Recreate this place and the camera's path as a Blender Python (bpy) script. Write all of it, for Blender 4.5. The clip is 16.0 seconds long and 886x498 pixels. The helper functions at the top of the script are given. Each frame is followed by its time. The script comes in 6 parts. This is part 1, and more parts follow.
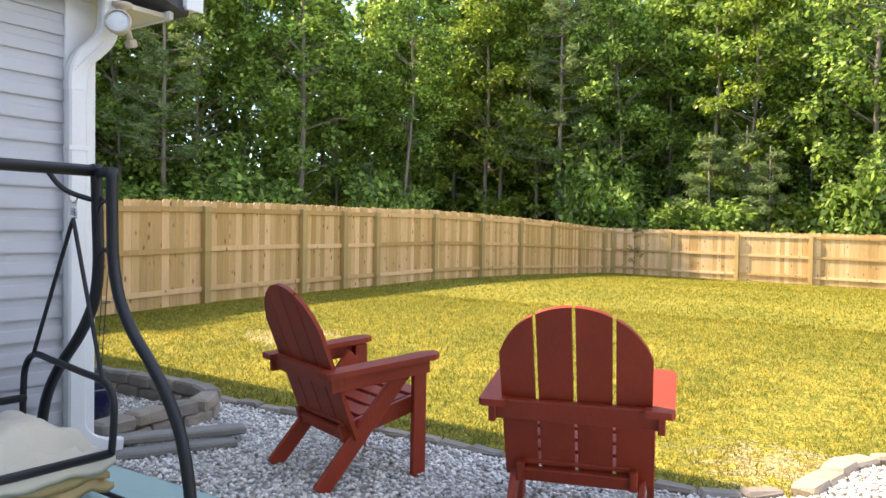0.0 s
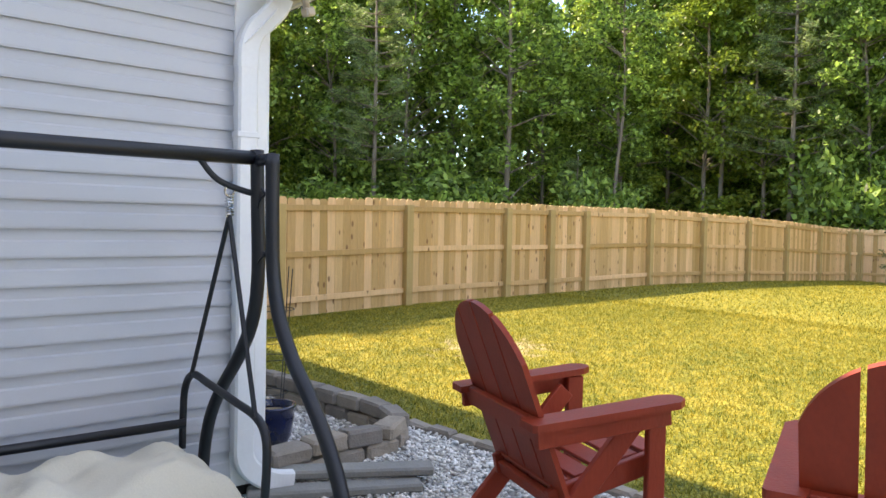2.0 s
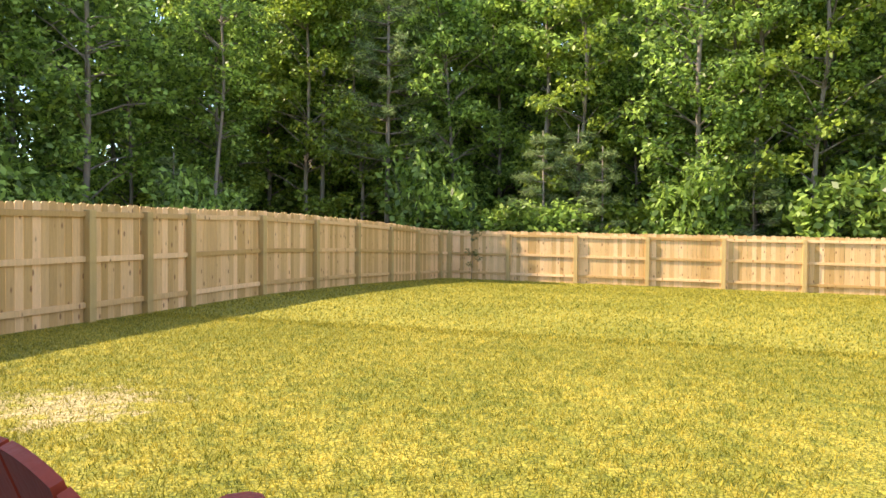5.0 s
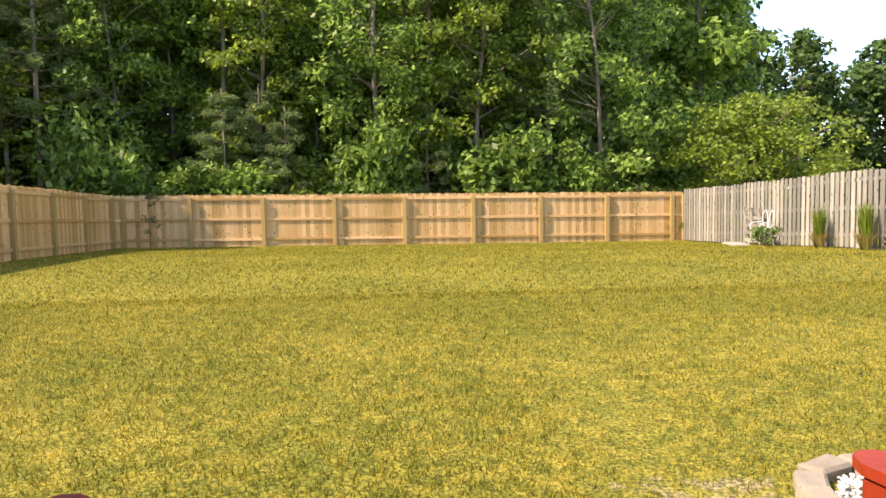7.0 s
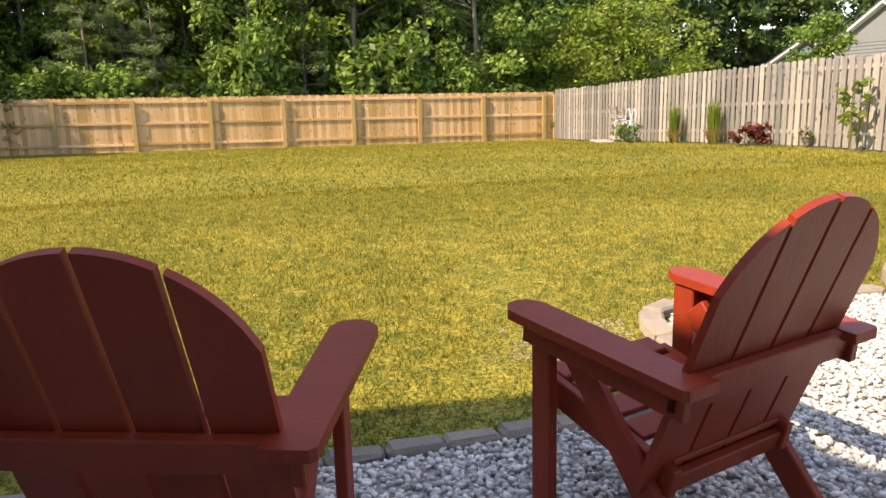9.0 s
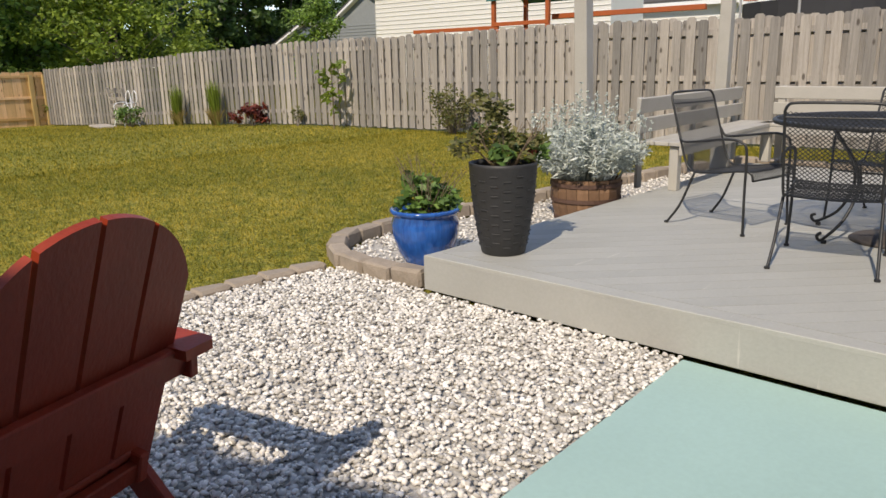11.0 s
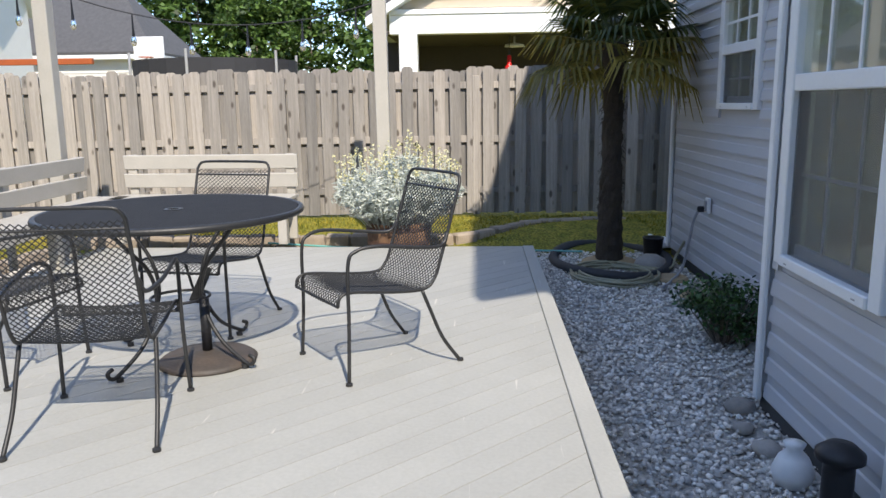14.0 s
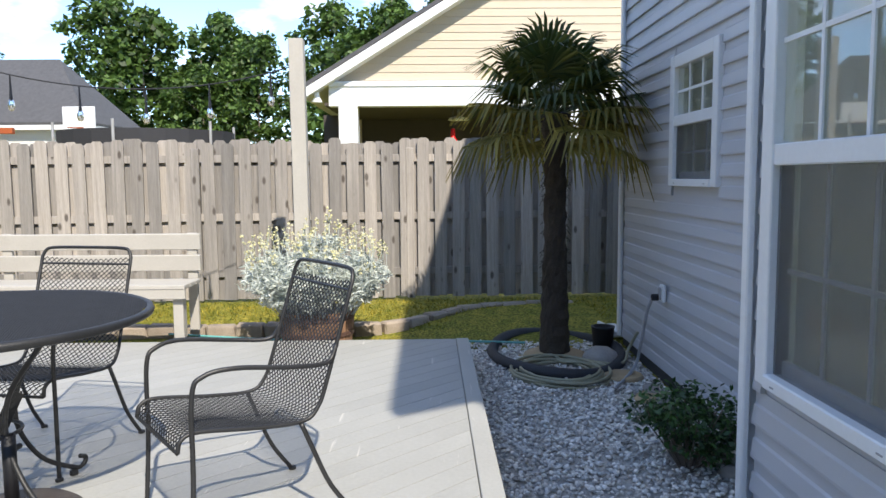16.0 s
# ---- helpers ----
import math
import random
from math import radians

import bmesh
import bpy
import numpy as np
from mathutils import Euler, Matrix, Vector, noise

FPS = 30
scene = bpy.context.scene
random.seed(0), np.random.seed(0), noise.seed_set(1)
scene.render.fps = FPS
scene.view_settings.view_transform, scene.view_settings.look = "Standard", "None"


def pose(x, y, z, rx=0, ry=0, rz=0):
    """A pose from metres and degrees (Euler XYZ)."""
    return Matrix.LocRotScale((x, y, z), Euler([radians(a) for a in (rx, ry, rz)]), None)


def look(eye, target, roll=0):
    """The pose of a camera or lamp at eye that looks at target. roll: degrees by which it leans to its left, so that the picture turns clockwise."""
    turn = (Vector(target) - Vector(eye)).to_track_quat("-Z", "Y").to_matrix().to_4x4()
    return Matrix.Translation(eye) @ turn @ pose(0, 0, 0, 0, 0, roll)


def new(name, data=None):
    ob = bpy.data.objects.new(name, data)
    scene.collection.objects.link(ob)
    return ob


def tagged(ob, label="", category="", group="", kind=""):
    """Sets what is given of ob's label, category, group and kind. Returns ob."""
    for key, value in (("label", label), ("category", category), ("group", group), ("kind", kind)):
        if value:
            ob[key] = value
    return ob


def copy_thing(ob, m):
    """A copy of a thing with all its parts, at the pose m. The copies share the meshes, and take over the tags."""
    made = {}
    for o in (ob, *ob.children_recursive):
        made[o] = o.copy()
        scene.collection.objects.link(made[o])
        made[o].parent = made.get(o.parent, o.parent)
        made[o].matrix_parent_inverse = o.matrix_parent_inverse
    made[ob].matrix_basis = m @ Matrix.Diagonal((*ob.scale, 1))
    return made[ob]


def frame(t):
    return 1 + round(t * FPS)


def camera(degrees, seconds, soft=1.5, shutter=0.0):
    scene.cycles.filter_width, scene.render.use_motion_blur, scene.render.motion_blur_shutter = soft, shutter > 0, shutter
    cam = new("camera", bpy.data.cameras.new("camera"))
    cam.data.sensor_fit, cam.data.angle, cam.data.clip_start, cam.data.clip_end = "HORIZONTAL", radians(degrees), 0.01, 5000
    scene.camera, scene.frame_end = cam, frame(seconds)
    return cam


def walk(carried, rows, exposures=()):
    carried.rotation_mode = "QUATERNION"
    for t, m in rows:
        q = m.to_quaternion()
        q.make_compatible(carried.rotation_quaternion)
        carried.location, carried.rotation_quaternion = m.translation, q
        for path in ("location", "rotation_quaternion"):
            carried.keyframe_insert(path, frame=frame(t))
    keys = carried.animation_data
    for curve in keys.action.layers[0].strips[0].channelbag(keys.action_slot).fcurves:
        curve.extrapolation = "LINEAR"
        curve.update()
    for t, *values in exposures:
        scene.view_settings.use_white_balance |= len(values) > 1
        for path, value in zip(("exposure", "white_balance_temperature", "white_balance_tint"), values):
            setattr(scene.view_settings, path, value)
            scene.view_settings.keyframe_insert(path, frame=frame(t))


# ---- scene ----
cam = camera(60.88, 16.0)
PATH = [
    (0.0, pose(13.554, -2.690, 1.502, 88.43, -0.95, 35.40)),
    (0.5, pose(13.417, -2.499, 1.504, 88.33, -1.10, 40.10)),
    (1.0, pose(13.260, -2.300, 1.506, 88.25, -1.13, 44.36)),
    (1.5, pose(13.013, -2.097, 1.507, 88.18, -1.14, 48.21)),
    (2.0, pose(12.813, -1.942, 1.503, 88.13, -1.16, 50.87)),
    (2.5, pose(12.684, -1.656, 1.525, 88.17, -1.06, 51.43)),
    (3.0, pose(12.511, -1.422, 1.530, 88.26, -0.96, 48.31)),
    (3.5, pose(12.323, -1.197, 1.540, 88.39, -0.85, 41.63)),
    (4.0, pose(12.012, -0.971, 1.543, 88.57, -0.76, 34.34)),
    (4.5, pose(11.706, -0.825, 1.543, 88.64, -0.55, 27.32)),
    (5.0, pose(11.468, -0.665, 1.540, 88.74, -0.45, 20.81)),
    (5.2, pose(11.386, -0.581, 1.537, 88.74, -0.25, 18.15)),
    (7.3, pose(10.906, -0.630, 1.459, 84.757, 0.948, -5.86)),
    (7.5, pose(10.867, -0.722, 1.453, 83.747, 0.80, -6.93)),
    (7.8, pose(10.788, -0.860, 1.438, 82.044, 0.724, -8.12)),
    (8.0, pose(10.714, -0.950, 1.426, 80.97, 0.69, -8.74)),
    (8.2, pose(10.670, -1.030, 1.420, 79.98, 0.84, -9.22)),
    (10.3, pose(10.966, -1.466, 1.503, 76.17, 1.36, -30.66)),
    (10.5, pose(11.093, -1.446, 1.503, 76.08, 1.30, -35.14)),
    (11.0, pose(11.384, -1.399, 1.508, 75.87, 1.30, -47.37)),
    (11.5, pose(11.674, -1.500, 1.505, 75.57, 1.35, -59.32)),
    (12.0, pose(11.936, -1.583, 1.503, 75.46, 1.20, -69.03)),
    (12.5, pose(12.265, -1.611, 1.523, 75.56, 0.92, -75.89)),
    (13.0, pose(12.619, -1.650, 1.525, 76.00, 0.79, -80.57)),
    (13.5, pose(12.943, -1.712, 1.549, 77.21, 0.82, -84.17)),
    (14.0, pose(13.226, -1.697, 1.582, 79.10, 0.75, -87.43)),
    (14.5, pose(13.491, -1.732, 1.611, 81.25, 0.76, -90.62)),
    (15.0, pose(13.714, -1.799, 1.614, 83.05, 0.68, -93.00)),
    (15.5, pose(13.924, -1.857, 1.599, 84.18, 0.63, -93.40)),
    (16.0, pose(14.107, -1.910, 1.586, 84.54, 0.43, -90.99)),
]
walk(cam, PATH, exposures=((0.0, 2.32, 8500, 13), (2.5, 2.38, 8600, 13), (5.0, 2.18, 8300, 13), (7.5, 1.66, 8400, 16), (8.2, 1.66, 8500, 17), (10.3, 1.08, 8000, 14), (11.0, 0.64, 7350, 12), (11.5, 0.46, 7000, 10), (12.5, 0.72, 6800, 10), (14.5, 1.23, 6750, 11), (16.0, 1.27, 6700, 10)))

# ---------------------------------------------------------------- light
SUN_TRAVEL = Vector((0.95, 0.31, -1.0)).normalized()
world = bpy.data.worlds.new("sky")
scene.world = world
world.use_nodes = True
wn, wl = world.node_tree.nodes, world.node_tree.links
wn.clear()
sky = wn.new("ShaderNodeTexSky")
sky.sky_type = 'NISHITA'
sky.sun_disc = False
sky.sun_elevation = math.asin(-SUN_TRAVEL.z)
sky.sun_rotation = math.atan2(-SUN_TRAVEL.x, -SUN_TRAVEL.y)
sky.air_density, sky.dust_density, sky.ozone_density = 0.75, 0.0, 3.5
wtc = wn.new("ShaderNodeTexCoord")
wmap = wn.new("ShaderNodeMapping")
wmap.inputs["Scale"].default_value = (1.0, 1.0, 2.6)
wl.new(wtc.outputs["Generated"], wmap.inputs["Vector"])
wnoise = wn.new("ShaderNodeTexNoise")
wnoise.inputs["Scale"].default_value = 4.2
wnoise.inputs["Detail"].default_value = 9.0
wnoise.inputs["Roughness"].default_value = 0.55
wl.new(wmap.outputs["Vector"], wnoise.inputs["Vector"])
wramp = wn.new("ShaderNodeValToRGB")
wramp.color_ramp.elements[0].position, wramp.color_ramp.elements[1].position = 0.54, 0.72
wl.new(wnoise.outputs["Fac"], wramp.inputs["Fac"])
wmix = wn.new("ShaderNodeMix")
wmix.data_type = 'RGBA'
wl.new(wramp.outputs["Color"], wmix.inputs[0])
wl.new(sky.outputs["Color"], wmix.inputs[6])
wmix.inputs[7].default_value = (6.6, 6.8, 7.2, 1)
wbg = wn.new("ShaderNodeBackground")
wbg.inputs["Strength"].default_value = 0.15
wout = wn.new("ShaderNodeOutputWorld")
wl.new(wmix.outputs[2], wbg.inputs["Color"])
wl.new(wbg.outputs["Background"], wout.inputs["Surface"])

sun = new("sun", bpy.data.lights.new("sun", 'SUN'))
sun.data.energy = 2.7
sun.data.angle = radians(0.6)
sun.data.color = (1.0, 0.93, 0.82)
sun.matrix_world = look((-20, -10, 25), Vector((-20, -10, 25)) + SUN_TRAVEL)


# ---------------------------------------------------------------- materials
def mat(name, color, rough=0.6, vary=0.12, scale=6.0, fine=60.0, bump=0.15, metal=0.0, stretch=(1, 1, 1),
        rand=0.0, island=0.0, hue=None, gloss=0.5, trans=0.0, coat=0.0, knots=None, wear=None):
    """Procedural surface: base colour, coarse stain and fine grain variation, bump, optional per-piece change."""
    m = bpy.data.materials.new(name)
    m.use_nodes = True
    n, l = m.node_tree.nodes, m.node_tree.links
    b = n["Principled BSDF"]
    b.inputs["Roughness"].default_value = rough
    b.inputs["Metallic"].default_value = metal
    b.inputs["Specular IOR Level"].default_value = gloss
    b.inputs["Coat Weight"].default_value = coat
    tc = n.new("ShaderNodeTexCoord")
    mp = n.new("ShaderNodeMapping")
    mp.inputs["Scale"].default_value = stretch
    oi = n.new("ShaderNodeObjectInfo")
    off = n.new("ShaderNodeVectorMath")
    off.operation = 'SCALE'
    off.inputs[0].default_value = (37.0, 19.0, 53.0)
    l.new(oi.outputs["Random"], off.inputs["Scale"])
    add = n.new("ShaderNodeVectorMath")
    l.new(tc.outputs["Object"], add.inputs[0])
    l.new(off.outputs[0], add.inputs[1])
    l.new(add.outputs[0], mp.inputs["Vector"])
    big, small = n.new("ShaderNodeTexNoise"), n.new("ShaderNodeTexNoise")
    for t, s, d in ((big, scale, 5), (small, fine, 3)):
        t.inputs["Scale"].default_value = s
        t.inputs["Detail"].default_value = d
        l.new(mp.outputs["Vector"], t.inputs["Vector"])
    s1 = n.new("ShaderNodeMath"); s1.operation = 'MULTIPLY_ADD'
    s1.inputs[1].default_value, s1.inputs[2].default_value = 2.4 * vary, 1 - 1.2 * vary
    l.new(big.outputs["Fac"], s1.inputs[0])
    s2 = n.new("ShaderNodeMath"); s2.operation = 'MULTIPLY_ADD'
    s2.inputs[1].default_value, s2.inputs[2].default_value = 1.6 * vary, 1 - 0.8 * vary
    l.new(small.outputs["Fac"], s2.inputs[0])
    s3 = n.new("ShaderNodeMath"); s3.operation = 'MULTIPLY'
    l.new(s1.outputs[0], s3.inputs[0]); l.new(s2.outputs[0], s3.inputs[1])
    val = s3.outputs[0]
    col_socket = None
    src = None
    if rand:
        src, amt = oi.outputs["Random"], rand
    if island:
        g = n.new("ShaderNodeNewGeometry")
        src, amt = g.outputs["Random Per Island"], island
    if src is not None:
        s4 = n.new("ShaderNodeMath"); s4.operation = 'MULTIPLY_ADD'
        s4.inputs[1].default_value, s4.inputs[2].default_value = 2 * amt, 1 - amt
        l.new(src, s4.inputs[0])
        s5 = n.new("ShaderNodeMath"); s5.operation = 'MULTIPLY'
        l.new(val, s5.inputs[0]); l.new(s4.outputs[0], s5.inputs[1])
        val = s5.outputs[0]
    if hue is not None:
        cm = n.new("ShaderNodeMix"); cm.data_type = 'RGBA'
        cm.inputs[6].default_value, cm.inputs[7].default_value = (*color, 1), (*hue, 1)
        if src is not None:
            l.new(src, cm.inputs[0])
        else:
            l.new(big.outputs["Fac"], cm.inputs[0])
        col_socket = cm.outputs[2]
    sc = n.new("ShaderNodeVectorMath"); sc.operation = 'SCALE'
    if col_socket is not None:
        l.new(col_socket, sc.inputs[0])
    else:
        sc.inputs[0].default_value = color
    l.new(val, sc.inputs["Scale"])
    colour = sc.outputs[0]
    if knots is not None:
        # dark oval knots, scattered along the grain
        km = n.new("ShaderNodeMapping")
        km.inputs["Scale"].default_value = (7.0, 7.0, 3.2)
        l.new(add.outputs[0], km.inputs["Vector"])
        vo = n.new("ShaderNodeTexVoronoi")
        vo.inputs["Scale"].default_value = 1.0
        l.new(km.outputs["Vector"], vo.inputs["Vector"])
        kr = n.new("ShaderNodeMapRange")
        kr.inputs["From Min"].default_value, kr.inputs["From Max"].default_value = 0.10, 0.19
        kr.inputs["To Min"].default_value, kr.inputs["To Max"].default_value = 0.85, 0.0
        l.new(vo.outputs["Distance"], kr.inputs["Value"])
        kx = n.new("ShaderNodeMix"); kx.data_type = 'RGBA'
        l.new(kr.outputs[0], kx.inputs[0]); l.new(colour, kx.inputs[6])
        kx.inputs[7].default_value = (*knots, 1)
        colour = kx.outputs[2]
    if wear is not None:
        # pale scuffs in long thin strokes across the boards
        wm = n.new("ShaderNodeMapping")
        wm.inputs["Rotation"].default_value = (0, 0, 0.9)
        wm.inputs["Scale"].default_value = (1.6, 26.0, 1.0)
        l.new(add.outputs[0], wm.inputs["Vector"])
        wt = n.new("ShaderNodeTexNoise")
        wt.inputs["Scale"].default_value, wt.inputs["Detail"].default_value = 1.0, 4
        l.new(wm.outputs["Vector"], wt.inputs["Vector"])
        wrg = n.new("ShaderNodeMapRange")
        wrg.inputs["From Min"].default_value, wrg.inputs["From Max"].default_value = 0.69, 0.75
        wrg.inputs["To Max"].default_value = 0.7
        l.new(wt.outputs["Fac"], wrg.inputs["Value"])
        wx = n.new("ShaderNodeMix"); wx.data_type = 'RGBA'
        l.new(wrg.outputs[0], wx.inputs[0]); l.new(colour, wx.inputs[6])
        wx.inputs[7].default_value = (*wear, 1)
        colour = wx.outputs[2]
    l.new(colour, b.inputs["Base Color"])
    if bump:
        bp = n.new("ShaderNodeBump")
        bp.inputs["Strength"].default_value = bump
        bp.inputs["Distance"].default_value = 0.01
        l.new(small.outputs["Fac"], bp.inputs["Height"])
        l.new(bp.outputs["Normal"], b.inputs["Normal"])
    if trans:
        tr = n.new("ShaderNodeBsdfTranslucent")
        l.new(sc.outputs[0], tr.inputs["Color"])
        mx = n.new("ShaderNodeMixShader")
        mx.inputs[0].default_value = trans
        l.new(b.outputs[0], mx.inputs[1]); l.new(tr.outputs[0], mx.inputs[2])
        l.new(mx.outputs[0], n["Material Output"].inputs["Surface"])
    return m


M_SIDING = mat("vinyl_siding_grey", (0.50, 0.51, 0.54), 0.45, 0.05, 2.0, 90, 0.05, rand=0.03, stretch=(1, 1, 4))
M_SIDING_DARK = mat("foundation_dark", (0.06, 0.06, 0.06), 0.9, 0.2)
M_WHITE = mat("white_vinyl", (0.80, 0.81, 0.82), 0.4, 0.05, 3, 50, 0.03)
M_SOFFIT = mat("soffit_cream", (0.72, 0.68, 0.60), 0.5, 0.05, 3, 50, 0.03)
M_MINT = mat("mint_painted_concrete", (0.34, 0.50, 0.47), 0.55, 0.09, 1.3, 45, 0.08)
M_DECK = mat("grey_deck_paint", (0.385, 0.385, 0.36), 0.55, 0.12, 1.6, 55, 0.12, rand=0.035, wear=(0.62, 0.60, 0.55))
M_BENCH = mat("grey_bench_paint", (0.44, 0.42, 0.38), 0.55, 0.09, 5, 60, 0.1, rand=0.04)
M_RED = mat("barn_red_paint", (0.30, 0.036, 0.014), 0.5, 0.20, 7, 70, 0.16, stretch=(1, 1, 0.4), rand=0.08, gloss=0.35)
M_PINE = mat("new_pine_fence", (0.55, 0.33, 0.115), 0.65, 0.20, 5, 40, 0.25, stretch=(5, 5, 0.4), rand=0.20, hue=(0.66, 0.43, 0.235), knots=(0.20, 0.085, 0.03))
M_PINE_POST = mat("treated_pine_post", (0.45, 0.31, 0.125), 0.7, 0.16, 4, 40, 0.2, stretch=(4, 4, 0.4), rand=0.10)
M_GREYWOOD = mat("weathered_grey_wood", (0.265, 0.25, 0.235), 0.85, 0.38, 5, 45, 0.35, stretch=(7, 7, 0.3), rand=0.26, hue=(0.35, 0.315, 0.28), knots=(0.07, 0.055, 0.045))
M_BLACK = mat("black_powder_coat", (0.012, 0.013, 0.017), 0.45, 0.15, 8, 90, 0.08)
M_IRON = mat("charcoal_wrought_iron", (0.022, 0.023, 0.025), 0.45, 0.25, 10, 120, 0.15)
M_RUSTIRON = mat("rusty_iron_disc", (0.05, 0.05, 0.05), 0.6, 0.3, 7, 60, 0.2, hue=(0.09, 0.065, 0.05))
M_CANVAS = mat("folded_beige_canvas", (0.62, 0.58, 0.50), 0.9, 0.10, 5, 140, 0.2, hue=(0.60, 0.53, 0.40))
M_CANVAS_TAN = mat("tan_canvas_edge", (0.50, 0.36, 0.17), 0.9, 0.15, 6, 140, 0.2)
M_BLOCK = mat("concrete_edging_block", (0.24, 0.21, 0.185), 0.95, 0.22, 9, 70, 0.5, rand=0.12, hue=(0.30, 0.25, 0.20))
M_BLOCK_TAN = mat("tan_edging_block", (0.33, 0.275, 0.22), 0.95, 0.22, 9, 70, 0.5, rand=0.12)
M_PEBBLE = mat("white_marble_pebble", (0.55, 0.52, 0.48), 0.6, 0.08, 20, 120, 0.1, island=0.30, hue=(0.74, 0.71, 0.67))
M_GRAVELBED = mat("gravel_bed", (0.42, 0.40, 0.37), 0.95, 0.4, 30, 60, 0.8)
M_SOIL = mat("dry_sandy_soil", (0.40, 0.31, 0.20), 0.95, 0.2, 6, 60, 0.5, hue=(0.30, 0.22, 0.12))
M_BARK = mat("tree_bark", (0.21, 0.175, 0.14), 0.95, 0.3, 5, 30, 0.6, stretch=(3, 3, 0.6))
M_LEAF = mat("broad_leaf_green", (0.15, 0.265, 0.055), 0.42, 0.1, 0.35, 20, 0.0, island=0.6, hue=(0.30, 0.42, 0.095), trans=0.55)
M_LEAF_FAR = mat("deep_green_leaf", (0.055, 0.11, 0.025), 0.5, 0.1, 0.5, 20, 0.0, island=0.5, hue=(0.11, 0.18, 0.04), trans=0.4)
M_LEAF_YEL = mat("sunny_yellow_green_leaf", (0.16, 0.24, 0.03), 0.45, 0.1, 0.5, 20, 0.0, island=0.35, hue=(0.28, 0.36, 0.06), trans=0.5)
M_NEEDLE = mat("pine_needle", (0.12, 0.19, 0.07), 0.6, 0.1, 0.5, 20, 0.0, island=0.4, hue=(0.22, 0.29, 0.11), trans=0.45)
M_SHINGLE = mat("grey_roof_shingle", (0.085, 0.085, 0.09), 0.9, 0.25, 6, 40, 0.5, rand=0.1)
M_CREAM = mat("cream_siding", (0.56, 0.47, 0.36), 0.6, 0.05, 3, 40, 0.05, rand=0.03)
M_PALEWALL = mat("white_house_siding", (0.72, 0.71, 0.68), 0.6, 0.04, 3, 40, 0.05, rand=0.02)
# near-black colour that stands in for the shade of porch and rooms
M_SHADE_DARK = mat("dark_for_shade", (0.07, 0.06, 0.055), 0.9, 0.1)


def grass_mat(name, blade):
    """Lawn: yellow-green with dry straw and darker patches; blades take their own tint."""
    m = bpy.data.materials.new(name)
    m.use_nodes = True
    n, l = m.node_tree.nodes, m.node_tree.links
    b = n["Principled BSDF"]
    b.inputs["Roughness"].default_value = 0.75
    b.inputs["Specular IOR Level"].default_value = 0.25
    tc = n.new("ShaderNodeTexCoord")
    a, c, d = n.new("ShaderNodeTexNoise"), n.new("ShaderNodeTexNoise"), n.new("ShaderNodeTexNoise")
    for t, s in ((a, 0.45), (c, 6.5), (d, 42.0)):
        t.inputs["Scale"].default_value = s
        t.inputs["Detail"].default_value = 5
        l.new(tc.outputs["Object"], t.inputs["Vector"])
    r = n.new("ShaderNodeValToRGB")
    r.color_ramp.elements[0].position, r.color_ramp.elements[0].color = 0.36, (0.212, 0.205, 0.036, 1)
    r.color_ramp.elements[1].position, r.color_ramp.elements[1].color = 0.66, (0.290, 0.260, 0.054, 1)
    l.new(a.outputs["Fac"], r.inputs["Fac"])
    r2 = n.new("ShaderNodeValToRGB")
    r2.color_ramp.elements[0].position, r2.color_ramp.elements[0].color = 0.38, (0.70, 0.77, 0.62, 1)
    r2.color_ramp.elements[1].position, r2.color_ramp.elements[1].color = 0.64, (1.20, 1.12, 1.05, 1)
    l.new(c.outputs["Fac"], r2.inputs["Fac"])
    mu = n.new("ShaderNodeMix"); mu.data_type = 'RGBA'; mu.blend_type = 'MULTIPLY'
    mu.inputs[0].default_value = 1.0
    l.new(r.outputs["Color"], mu.inputs[6]); l.new(r2.outputs["Color"], mu.inputs[7])
    out = mu.outputs[2]
    if not blade:
        # bare sandy spots with ragged edges
        sep = n.new("ShaderNodeVectorMath"); sep.operation = 'MULTIPLY'
        l.new(tc.outputs["Object"], sep.inputs[0]); sep.inputs[1].default_value = (1, 1, 0)
        best = None
        for cx, cy, rad in ((6.45, 4.0, 0.95), (12.50, 2.55, 0.70)):
            ds = n.new("ShaderNodeVectorMath"); ds.operation = 'DISTANCE'
            l.new(sep.outputs[0], ds.inputs[0]); ds.inputs[1].default_value = (cx, cy, 0)
            q = n.new("ShaderNodeMath"); q.operation = 'DIVIDE'
            l.new(ds.outputs["Value"], q.inputs[0]); q.inputs[1].default_value = rad
            if best is None:
                best = q.outputs[0]
            else:
                mn = n.new("ShaderNodeMath"); mn.operation = 'MINIMUM'
                l.new(best, mn.inputs[0]); l.new(q.outputs[0], mn.inputs[1])
                best = mn.outputs[0]
        rag = n.new("ShaderNodeMath"); rag.operation = 'MULTIPLY_ADD'
        l.new(c.outputs["Fac"], rag.inputs[0]); rag.inputs[1].default_value = 3.0; l.new(best, rag.inputs[2])
        sm = n.new("ShaderNodeMapRange")
        sm.inputs["From Min"].default_value, sm.inputs["From Max"].default_value = 1.75, 2.25
        sm.inputs["To Min"].default_value, sm.inputs["To Max"].default_value = 0.75, 0.0
        l.new(rag.outputs[0], sm.inputs["Value"])
        so = n.new("ShaderNodeMix"); so.data_type = 'RGBA'
        l.new(sm.outputs[0], so.inputs[0]); l.new(out, so.inputs[6]); so.inputs[7].default_value = (0.40, 0.31, 0.20, 1)
        out = so.outputs[2]
